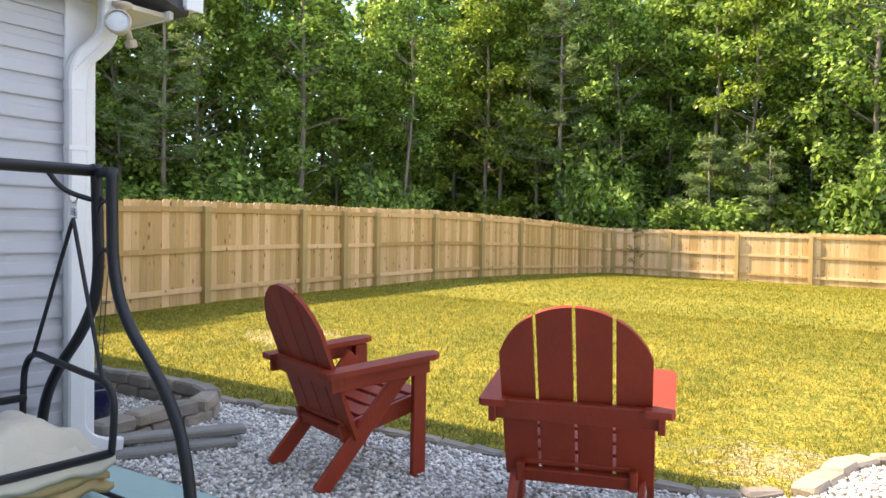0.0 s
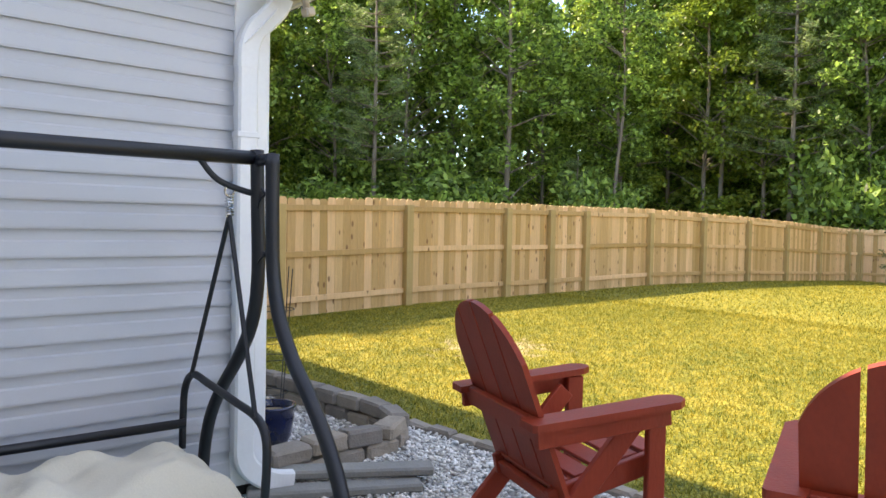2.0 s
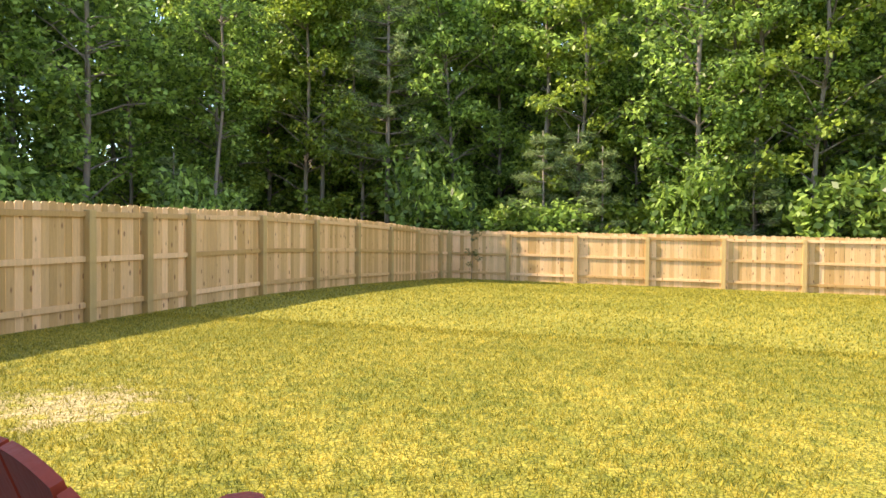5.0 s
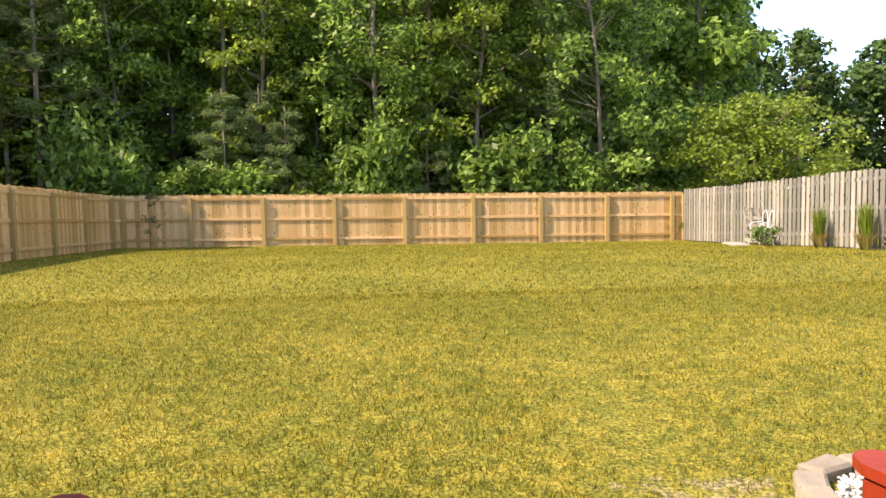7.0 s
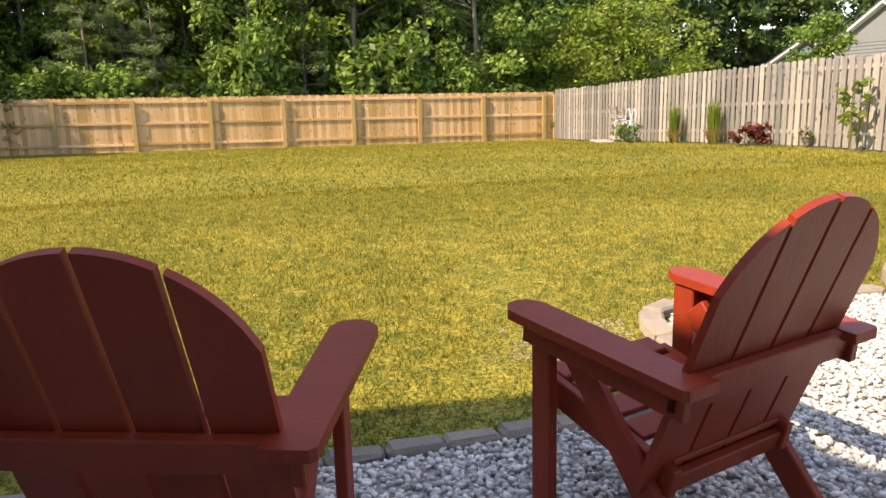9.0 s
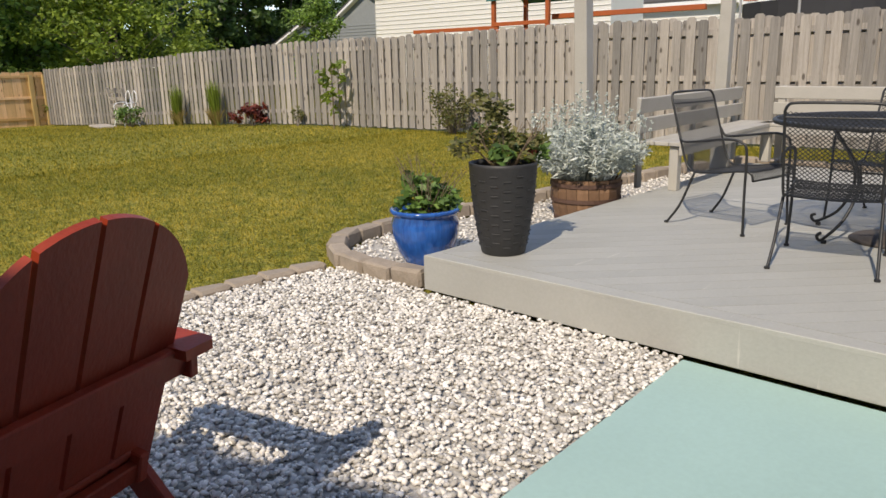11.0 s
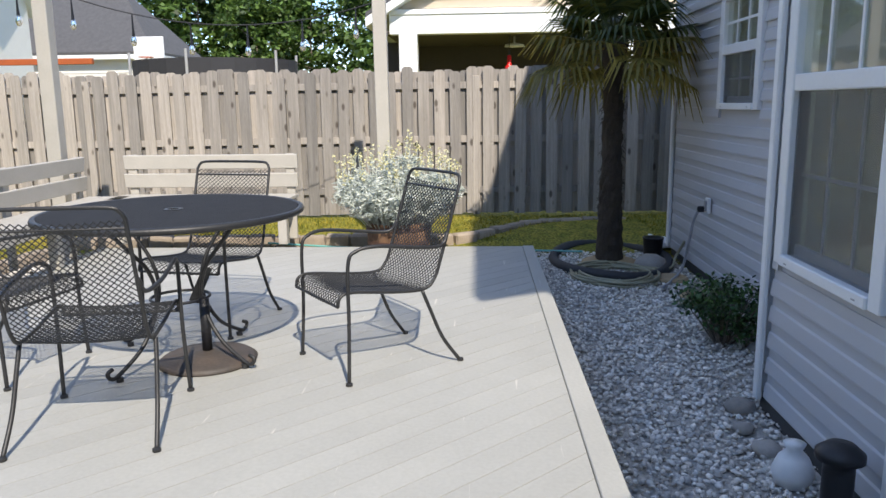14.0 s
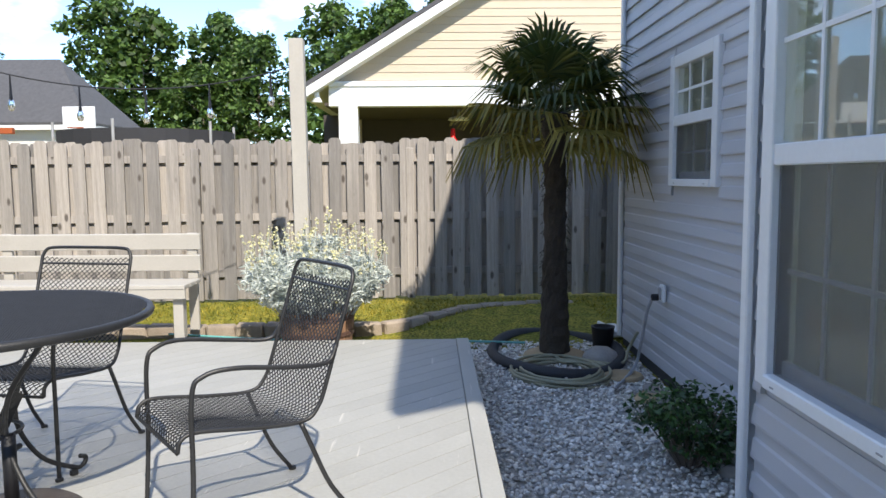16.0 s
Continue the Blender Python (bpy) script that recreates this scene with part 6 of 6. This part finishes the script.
rr = random.Random(3)
for k in range(17):
    rock(17.15 + 0.145 * k + rr.uniform(-0.04, 0.04) if k > 3 else 16.2 + 0.24 * k, (-3.50 if k > 3 else -2.98) + rr.uniform(-0.05, 0.05), rr.uniform(0.05, 0.085), k)
rock(20.30, -3.33, 0.15, 40, None, "large dark grey rock near the hose")
rock(18.62, -3.42, 0.13, 41, M_WHITE, "large white rock beside the shrub")
bush("boxwood_shrub", 61, 0.62, 0.50, 2300, 0.024, M_SHRUB, "dark glossy evergreen shrub against the wall", clumps=46).matrix_basis = pose(18.02, -3.28, 0.02) @ Matrix.Scale(0.86, 4)

# plants along the grey fence
bush("small_shrub", 62, 0.75, 0.55, 700, 0.045, M_POTGREEN, "low green shrub at the grey fence", clumps=26).matrix_basis = pose(21.1, 19.4, ground_z(21.1, 19.4))
bush("fence_shrub", 63, 0.85, 0.85, 1300, 0.035, M_DULLGREEN, "bushy dull-green shrub at the grey fence", clumps=30).matrix_basis = pose(22.0, 8.15, ground_z(22, 8.15))
bush("burgundy_plant", 64, 0.85, 0.5, 320, 0.09, M_BURG, "burgundy broad-leaved plant at the grey fence", "plant", clumps=16).matrix_basis = pose(21.75, 14.5, ground_z(21.7, 14.5))
bush("weed_clump", 65, 0.3, 0.45, 140, 0.04, M_DULLGREEN, "small weedy clump at the grey fence", "plant", clumps=10).matrix_basis = pose(21.95, 12.9, ground_z(21.9, 12.9))


def grass_clump(x, y, h, seed):
    g = thing("ornamental_grass", "tall ornamental grass clump with straw skirt at the fence", "plant", pose(x, y, ground_z(x, y)), "ornamental grasses")
    rng = np.random.default_rng(seed)
    for nm, n, hh, sp, mt in (("green_blades", 240, h, 0.28, M_LEAF_YEL), ("straw_skirt", 160, h * 0.42, 0.42, M_STRAW)):
        v, f = [], []
        for k in range(n):
            a, s = rng.uniform(0, 6.28), sp * rng.uniform(0.2, 1)
            tip = np.array([s * math.cos(a), s * math.sin(a), hh * rng.uniform(0.7, 1.05)])
            b0 = np.array([0.12 * math.cos(a + 1) * rng.uniform(0, 1), 0.12 * math.sin(a + 1) * rng.uniform(0, 1), 0.0])
            w = np.array([-math.sin(a), math.cos(a), 0]) * 0.008
            mid = b0 * 0.45 + tip * 0.55 + np.array([0, 0, 0.06])
            i = len(v)
            v += [b0 - w, b0 + w, mid + w, mid - w, tip, tip]
            f += [(i, i + 1, i + 2, i + 3), (i + 3, i + 2, i + 4, i + 5)]
        ob = new(nm, quads_mesh(nm, v, f, mt))
        ob.parent = g


grass_clump(21.55, 17.6, 1.05, 71)
grass_clump(21.65, 15.9, 1.15, 72)


def sapling(x, y, h, leaves, leaf, material, seed, label, lean=0.0):
    s = thing("sapling", label, "tree", pose(x, y, ground_z(x, y)))
    rng = np.random.default_rng(seed)
    bm = bmesh.new()
    tube(bm, smooth_path([(0, 0, -0.03), (0.03, 0.02, h * 0.4), (lean, 0, h)], 5), 0.014, 6, True, 0.004)
    cs = []
    for k in range(12):
        z = h * rng.uniform(0.15, 1.0)
        a = rng.uniform(0, 6.28)
        t = (0.28 * math.cos(a) * rng.uniform(0.3, 1), 0.28 * math.sin(a) * rng.uniform(0.3, 1), z + 0.08)
        tube(bm, [(lean * z / h, 0, z - 0.05), t], 0.005, 4, False, 0.002)
        cs.append(t)
    part("trunk", bm, M_TWIG, s)
    foliage("leaves", s, seed, cs, leaves // 12, (0.13, 0.13, 0.12), leaf, material)


sapling(2.75, 25.2, 1.75, 260, 0.05, M_DULLGREEN, 81, "thin young tree in front of the pine fence")
sapling(19.55, 25.85, 1.9, 80, 0.04, M_DULLGREEN, 82, "bare slender sapling in front of the pine fence")
sapling(21.75, 11.35, 1.45, 110, 0.10, M_LEAF_YEL, 83, "leafy yellow-green sapling at the grey fence")


def garden_seat(m):
    """A white wire garden chair."""
    c = thing("wire_chair", "ornate white metal garden chair at the grey fence", "chair", m)
    for x in (-0.2, 0.2):
        for y in (-0.2, 0.2):
            part("leg", tube(bmesh.new(), smooth_path([(x * 0.9, y * 0.9, 0.44), (x, y, 0.2), (x * 1.2, y * 1.2, 0)], 4), 0.014, 6), M_WHITE, c)
    part("seat", lathe([(0, 0.44), (0.22, 0.44), (0.225, 0.455), (0, 0.46)], 20), M_WHITE, c)
    for s in (-1, 1):
        part("back_loop", tube(bmesh.new(), smooth_path([(s * 0.03, -0.2, 0.44), (s * 0.22, -0.22, 0.62), (s * 0.24, -0.24, 0.88), (s * 0.12, -0.25, 0.98), (s * 0.04, -0.24, 0.80), (s * 0.02, -0.21, 0.5)], 5), 0.012, 6), M_WHITE, c)
        part("arm", tube(bmesh.new(), smooth_path([(s * 0.22, -0.22, 0.66), (s * 0.26, 0.0, 0.66), (s * 0.22, 0.19, 0.6), (s * 0.2, 0.2, 0.45)], 5), 0.012, 6), M_WHITE, c)
    return c


garden_seat(pose(21.25, 20.0, ground_z(21.2, 20.0), 0, 0, 100))
pl = thing("pallet", "weathered wooden pallet leaning on the grey fence", "pallet", pose(21.52, 20.95, ground_z(21.4, 20.9), 0, 0, 93))
for k in range(5):
    part("slat", box((0.95, 0.02, 0.10), pose(0, 0.05, 0.12 + 0.22 * k, -8), 0.003), M_GREYWOOD, pl)
for x in (-0.42, 0, 0.42):
    part("stringer", box((0.04, 0.09, 1.1), pose(x, 0.0, 0.55, -8), 0.003), M_GREYWOOD, pl)
tagged(mesh_ob("loose_board", box((1.1, 0.5, 0.05), pose(20.85, 20.7, ground_z(20.8, 20.7) + 0.03, 0, 0, 80), 0.006), M_GREYWOOD), "weathered board lying on the grass", "board")

# beside the wing
for k, (x, y, a) in enumerate(((9.30, 0.20, 64), (9.22, 0.34, 60))):
    tagged(mesh_ob("loose_plank", box((0.95, 0.15, 0.05), pose(x, y, 0.045 + 0.055 * k, 0, 0, a), 0.012), M_PLANK), "grey grooved composite plank end lying on gravel", "plank", "loose planks")


def tomato_cage(m):
    c = thing("tomato_cage", "thin wire tomato cage standing in the gravel bed", "plant support", m)
    for k in range(4):
        a = math.pi / 2 * k + 0.4
        part("upright", tube(bmesh.new(), [(0.10 * math.cos(a), 0.10 * math.sin(a), -0.02), (0.19 * math.cos(a), 0.19 * math.sin(a), 1.15)], 0.004, 5), M_IRON, c)
    for z, r in ((0.25, 0.125), (0.5, 0.14), (0.62, 0.15), (0.85, 0.165)):
        part("hoop", tube(bmesh.new(), [(r * math.cos(a), r * math.sin(a), z) for a in [2 * math.pi * k / 24 for k in range(25)]], 0.003, 5, False), M_IRON, c)


tomato_cage(pose(7.85, 0.52, 0.02))
b2 = thing("small_blue_pot", "dark blue glazed pot in the gravel bed", "plant pot", pose(8.35, 0.28, 0.015))
part("pot", lathe([(0, 0), (0.09, 0), (0.13, 0.10), (0.15, 0.22), (0.145, 0.27), (0.16, 0.285), (0.16, 0.30), (0.14, 0.30), (0.135, 0.25)], 32), M_NAVY, b2, "", True)
part("soil", lathe([(0, 0.25), (0.135, 0.245)], 20), M_SOIL, b2)
vp = thing("vinyl_post", "square white vinyl fence post with a flat cap", "post", pose(5.97, 1.0, 0.0))
part("post", box((0.13, 0.13, 1.88), pose(0, 0, 0.94), 0.006), M_WHITE, vp)
part("cap", box((0.155, 0.155, 0.03), pose(0, 0, 1.895), 0.01), M_WHITE, vp)
part("side_panel", box((0.9, 0.04, 1.55), pose(-0.52, 0.0, 0.85), 0.006), M_WHITE, vp)


# ---------------------------------------------------------------- neighbours
def gable_house(name, x0, x1, y0, y1, eave, ridge, axis, wall_mat, label, hip=0.0):
    """A house block with lapped boards on its near faces and a gable roof."""
    h = thing(name, label, "house")
    part("wall", box((x1 - x0, y1 - y0, eave), pose((x0 + x1) / 2, (y0 + y1) / 2, eave / 2)), wall_mat, h)
    k = 0.2
    while k < eave:
        part("siding_course", box((0.03, y1 - y0 + 0.04, 0.012), pose(x0 - 0.012, (y0 + y1) / 2, k), 0.0), wall_mat, h)
        k += 0.20
    o = 0.4
    if axis == "y":
        xm = (x0 + x1) / 2
        pl1 = [(x0 - o, y0 - o, eave - 0.1), (x0 - o, y1 + o, eave - 0.1), (xm, y1 + o, ridge), (xm, y0 - o + hip, ridge)]
        pl2 = [(x1 + o, y0 - o, eave - 0.1), (x1 + o, y1 + o, eave - 0.1), (xm, y1 + o, ridge), (xm, y0 - o + hip, ridge)]
        tri1 = [(x0, y0, eave), (x1, y0, eave), (xm, y0, ridge - 0.15)]
        tri2 = [(x0, y1, eave), (x1, y1, eave), (xm, y1, ridge - 0.15)]
    else:
        ym = (y0 + y1) / 2
        pl1 = [(x0 - o, y0 - o, eave - 0.1), (x1 + o, y0 - o, eave - 0.1), (x1 + o, ym, ridge), (x0 - o, ym, ridge)]
        pl2 = [(x0 - o, y1 + o, eave - 0.1), (x1 + o, y1 + o, eave - 0.1), (x1 + o, ym, ridge), (x0 - o, ym, ridge)]
        tri1 = [(x0, y0, eave), (x0, y1, eave), (x0, ym, ridge - 0.15)]
        tri2 = [(x1, y0, eave), (x1, y1, eave), (x1, ym, ridge - 0.15)]
    planes = [pl1, pl2] + ([[pl1[0], pl2[0], (xm, y0 - o + hip, ridge)]] if hip else [])
    for pts in planes:
        for nm, dzz, mt, ex in (("roof", 0.0, M_SHINGLE, 1), ("fascia", -0.13, M_WHITE, 0)):
            bm = bmesh.new()
            a = [bm.verts.new((p[0], p[1], p[2] + dzz)) for p in pts]
            b = [bm.verts.new((p[0], p[1], p[2] + dzz - (0.10 if ex else 0.16))) for p in pts]
            bm.faces.new(a); bm.faces.new(b[::-1])
            n = len(a)
            for i in range(n):
                bm.faces.new((a[(i + 1) % n], a[i], b[i], b[(i + 1) % n]))
            bmesh.ops.recalc_face_normals(bm, faces=bm.faces)
            part(nm, bm, mt, h)
    for t in ((tri2,) if hip else (tri1, tri2)):
        bm = bmesh.new()
        a = [bm.verts.new(p) for p in t]
        sh = Vector((0.06, 0, 0)) if axis == "x" else Vector((0, 0.06, 0))
        b = [bm.verts.new(Vector(p) + sh) for p in t]
        bm.faces.new(a); bm.faces.new(b[::-1])
        for i in range(3):
            bm.faces.new((a[(i + 1) % 3], a[i], b[i], b[(i + 1) % 3]))
        bmesh.ops.recalc_face_normals(bm, faces=bm.faces)
        part("gable", bm, wall_mat, h)
    return h


def porch_house():
    h = thing("porch_house", "cream-sided neighbouring house with a white gabled porch", "house")
    x0, ya, yb, ym = 31.0, 0.55, -11.0, -5.2
    zb, rid = 3.75, 7.1
    slope = (rid - zb) / (ya - ym)
    # gable face in lapped boards
    z = 3.72
    while z < rid - 0.1:
        half = (rid - z) / slope - 0.1
        bm = bmesh.new()
        add_box(bm, (0.05, 2 * half, 0.168), pose(x0 + 0.10, ym, z + 0.085, 0, 4), 0.0)
        part("siding_board", bm, M_CREAM, h)
        z += 0.172
    part("gable_core", prism([(x0 + 0.12, ya - 0.3), (x0 + 9, ya - 0.3), (x0 + 9, yb), (x0 + 0.12, yb)], 3.6, 3.9), M_CREAM, h)
    part("porch_beam", box((0.3, ya - yb - 0.5, 0.55), pose(x0 + 0.10, (ya + yb) / 2, 3.42), 0.01), M_WHITE, h)
    part("beam_trim", box((0.34, ya - yb - 0.5, 0.10), pose(x0 + 0.09, (ya + yb) / 2, 3.62), 0.01), M_WHITE, h)
    for y in (-0.12, -5.0, -9.5):
        part("column", box((0.42, 0.42, 3.2), pose(x0 + 0.15, y, 1.6), 0.012), M_WHITE, h)
    # porch back wall and ceiling are coloured near-black in place of porch shade
    part("porch_wall", box((0.1, 12, 3.3), pose(x0 + 4.2, -5.0, 1.65)), M_SHADE_DARK, h)
    part("porch_ceiling", box((4.4, 11.2, 0.06), pose(x0 + 2.2, -5.2, 3.2)), M_SHADE_DARK, h)
    part("side_wall", box((0.1, 0.1, 3.2), pose(x0 + 4.1, 0.0, 1.6)), M_CREAM, h)
    for s in (1, -1):
        e = ya + 0.25 if s > 0 else yb - 0.25
        for nm, lift, mt, xx in (("roof", 0.12, M_SHINGLE, x0 - 0.30), ("soffit", 0.0, M_WHITE, x0 - 0.34)):
            bm = bmesh.new()
            pts = [(xx, e, zb - 0.25 + lift), (x0 + 9, e, zb - 0.25 + lift), (x0 + 9, ym, rid + 0.05 + lift), (xx, ym, rid + 0.05 + lift)]
            a = [bm.verts.new(p) for p in pts]
            b = [bm.verts.new((p[0], p[1], p[2] - (0.09 if nm == "roof" else 0.20))) for p in pts]
            bm.faces.new(a); bm.faces.new(b[::-1])
            for i in range(4):
                bm.faces.new((a[(i + 1) % 4], a[i], b[i], b[(i + 1) % 4]))
            bmesh.ops.recalc_face_normals(bm, faces=bm.faces)
            part(nm, bm, mt, h)
    lamp = part("flood_lamp", lathe([(0, 0.1), (0.05, 0.1), (0.07, 0.0), (0.13, -0.12), (0.12, -0.13), (0, -0.08)], 16, None, pose(x0 - 0.1, 0.55, 3.35)), M_WHITE, h, "white bell-shaped lamp", True)
    fan = part("ceiling_fan", lathe([(0, 0.25), (0.03, 0.25), (0.03, 0.1), (0.22, 0.06), (0.25, 0.0), (0, -0.02)], 16, None, pose(x0 + 1.2, -2.6, 2.92)), M_WHITE, h, "", True)
    return h


porch_house()
rf = thing("red_feeder", "red hanging feeder under the neighbouring porch", "feeder", pose(31.6, -2.45, 2.35))
part("bottle", lathe([(0, 0.35), (0.05, 0.33), (0.06, 0.12), (0.10, 0.08), (0.11, 0.0), (0, -0.02)], 14), mat("red_glass", (0.6, 0.02, 0.02), 0.2, 0.1), rf, "", True)
part("wire", tube(bmesh.new(), [(0, 0, 0.34), (0, 0, 0.85)], 0.008, 5), M_BLACK, rf)
gable_house("white_house", 38.0, 40.5, 14.3, 27.6, 5.2, 6.6, "y", M_PALEWALL, "white-sided neighbouring house with dark shingle roof")
gable_house("roof_house", 44.0, 49.0, 11.6, 24.0, 3.9, 6.6, "y", M_PALEWALL, "low pale neighbouring house with dark shingle roof", 2.3)
gable_house("grey_house", 46.0, 54.0, 33.0, 41.0, 3.9, 6.2, "x", mat("grey_house_siding", (0.25, 0.27, 0.28), 0.7, 0.1), "grey neighbouring house with a white-trimmed gable")
gable_house("far_house", 50.0, 58.0, 44.0, 53.0, 3.0, 4.9, "x", mat("blue_grey_siding", (0.17, 0.21, 0.27), 0.7, 0.1), "blue-grey neighbouring house with dark roof")
gable_house("far_house", 48.0, 56.0, 56.0, 66.0, 2.7, 4.4, "x", mat("slate_siding", (0.15, 0.18, 0.22), 0.7, 0.1), "low blue-grey neighbouring house behind the fence")

ps = thing("playset", "orange-stained wooden playset with a green canvas roof", "playset", pose(33.0, 14.2, 0))
for x, y in ((-0.9, -1.1), (0.9, -1.1), (-0.9, 1.1), (0.9, 1.1)):
    part("post", box((0.13, 0.13, 3.6), pose(x, y, 1.8), 0.008), M_CEDAR, ps)
part("deck", box((1.9, 2.4, 0.12), pose(0, 0, 1.75), 0.008), M_CEDAR, ps)
for z in (2.1, 2.35, 2.6):
    part("rail_board", box((0.05, 2.3, 0.13), pose(-0.95, 0, z), 0.006), M_CEDAR, ps)
part("swing_beam", box((0.13, 5.2, 0.15), pose(-0.2, -3.4, 2.78), 0.008), M_CEDAR, ps)
part("long_rail", box((0.1, 4.0, 0.13), pose(-0.9, 2.9, 2.5), 0.008), M_CEDAR, ps)
for s in (-1, 1):
    part("canopy", span((s * 0.55, -1.3, 3.75), (s * 0.55, 1.3, 3.75), 1.3, 0.03, side=(-s * 0.8, 0, 0.6)), M_TEAL, ps, "green canvas canopy")
tr = thing("trampoline", "trampoline with black safety net beyond the fence", "trampoline", pose(33.5, 5.2, 0))
part("net", lathe([(2.1, 0.9), (2.1, 2.75)], 24), M_NET, tr, "dark safety net")
for k in range(6):
    a = 2 * math.pi * k / 6
    part("pole", tube(bmesh.new(), [(2.16 * math.cos(a), 2.16 * math.sin(a), 0), (2.16 * math.cos(a), 2.16 * math.sin(a), 2.95)], 0.035, 8), M_GREYPVC, tr)
part("mat", lathe([(0, 0.88), (2.1, 0.88), (2.15, 0.92)], 24), M_NET, tr)
bb = thing("basketball_hoop", "white basketball backboard on a pole", "basketball hoop", pose(37.0, 8.4, 0))
part("pole", tube(bmesh.new(), [(0, 0, 0), (0, 0, 3.1)], 0.06, 10), M_GREYPVC, bb)
part("backboard", box((0.06, 0.95, 0.75), pose(-0.25, 0, 3.35), 0.01), M_WHITE, bb)
part("rim", tube(bmesh.new(), [(-0.5 + 0.22 * math.cos(a), 0.22 * math.sin(a), 3.1) for a in [2 * math.pi * k / 16 for k in range(17)]], 0.012, 6, False), M_CEDAR, bb)

# broad round trees over the back corner and far woods beyond the neighbours
rt = broad_tree("round_tree", 91, 6.1, 0.06, 3.9, 14000, 0.10, "broad yellow-green tree behind the fence corner", M_LEAF_YEL, trunk=0.16, clumps=130, puff=0.2)
rt.matrix_basis = pose(25.09, 28.6, -0.6)
r2 = broad_tree("round_tree", 92, 6.0, 0.12, 1.8, 4200, 0.11, "small bright green tree among the neighbouring houses", M_LEAF, trunk=0.12, clumps=50)
r2.matrix_basis = pose(38.5, 33.0, -0.6)
wr = random.Random(77)
far = [broad_tree("far_tree", 93 + k, 13 + 2 * k, 0.06, 4.2, 4200, 0.26, "tall leafy tree in the distant wood", M_LEAF_FAR, clumps=110, puff=0.24) for k in range(3)]
firstuse = set()
for k in range(58):
    if k < 40:
        x, y = 60 + wr.uniform(0, 16), -6 + 1.9 * k + wr.uniform(-1.5, 1.5)
    else:
        x, y = 24 + (k - 40) * 2.2 + wr.uniform(-1, 1), 45 + 0.9 * (k - 40) + wr.uniform(0, 8)
    i = wr.randrange(3)
    mm = pose(x, y, -0.6, 0, 0, wr.uniform(0, 360))
    t = far[i] if i not in firstuse else copy_thing(far[i], mm)
    firstuse.add(i)
    t.matrix_basis = mm
    q = wr.uniform(0.70, 1.1)
    t.scale = (q, q, q)


# ---------------------------------------------------------------- grass
def grass(name, n, seed, h, w, area, dens):
    """Short lawn blades, one slim triangle each."""
    rng = np.random.default_rng(seed)
    x0, x1, y0, y1 = area
    xs, ys = rng.uniform(x0, x1, n * 3), y0 + (y1 - y0) * rng.uniform(0, 1, n * 3) ** dens
    keep = []
    lot = [G_MAIN, G_BED, G_POT, G_BACK, G_STRIP]
    for i in range(n * 3):
        x, y = xs[i], ys[i]
        if x < left_x(y) + 0.1 or x > grey_x(y) - 0.1:
            continue
        if y < 3.6 and (any(inside(x, y, p) for p in lot) or (x < 21.3 and y < 1.42)):
            continue
        if math.hypot((x - 6.45) / 0.75, (y - 4.0) / 0.5) < 1 or math.hypot((x - 12.55) / 0.30, (y - 2.6) / 0.55) < 1:
            if rng.uniform() < 0.55 + 0.4 * noise.noise(Vector((x * 5, y * 5, 0))):
                continue
        keep.append((x, y, ground_z(x, y) - 0.02))
        if len(keep) >= n:
            break
    p = np.array(keep)
    m = len(p)
    a = rng.uniform(0, 2 * np.pi, m)
    hh = h * rng.uniform(0.5, 1.25, m)
    le = hh * rng.uniform(0.2, 1.1, m)
    b = rng.uniform(0, 2 * np.pi, m)
    dx, dy = np.cos(a) * w, np.sin(a) * w
    v = np.empty((m, 3, 3))
    v[:, 0] = p + np.column_stack([dx, dy, np.zeros(m)])
    v[:, 1] = p - np.column_stack([dx, dy, np.zeros(m)])
    v[:, 2] = p + np.column_stack([np.cos(b) * le, np.sin(b) * le, hh])
    ob = new(name, quads_mesh(name, v.reshape(-1, 3), np.arange(m * 3).reshape(m, 3), M_BLADE))
    return tagged(ob, "short mown yellow-green lawn grass", "grass", kind="stuff")


grass("grass", 290000, 1, 0.040, 0.0042, (2.0, 22.8, 1.3, 9.5), 1.25)
grass("grass", 100000, 2, 0.045, 0.009, (1.5, 22.8, 9.0, 26.0), 1.2)
grass("grass", 6000, 3, 0.042, 0.006, (21.4, 22.9, -6.0, 3.0), 1.0)

# ---------------------------------------------------------------- many small pieces
pine_fence("fence_left", LEFT, "new tan pine board fence along the side of the yard", (1, 0), [(left_x(9.36), 9.36)])
pine_fence("fence_back", BACK, "new tan pine board fence along the back of the yard", (0, -1))
grey_fence(-9.0, 26.35)
deck_boards()
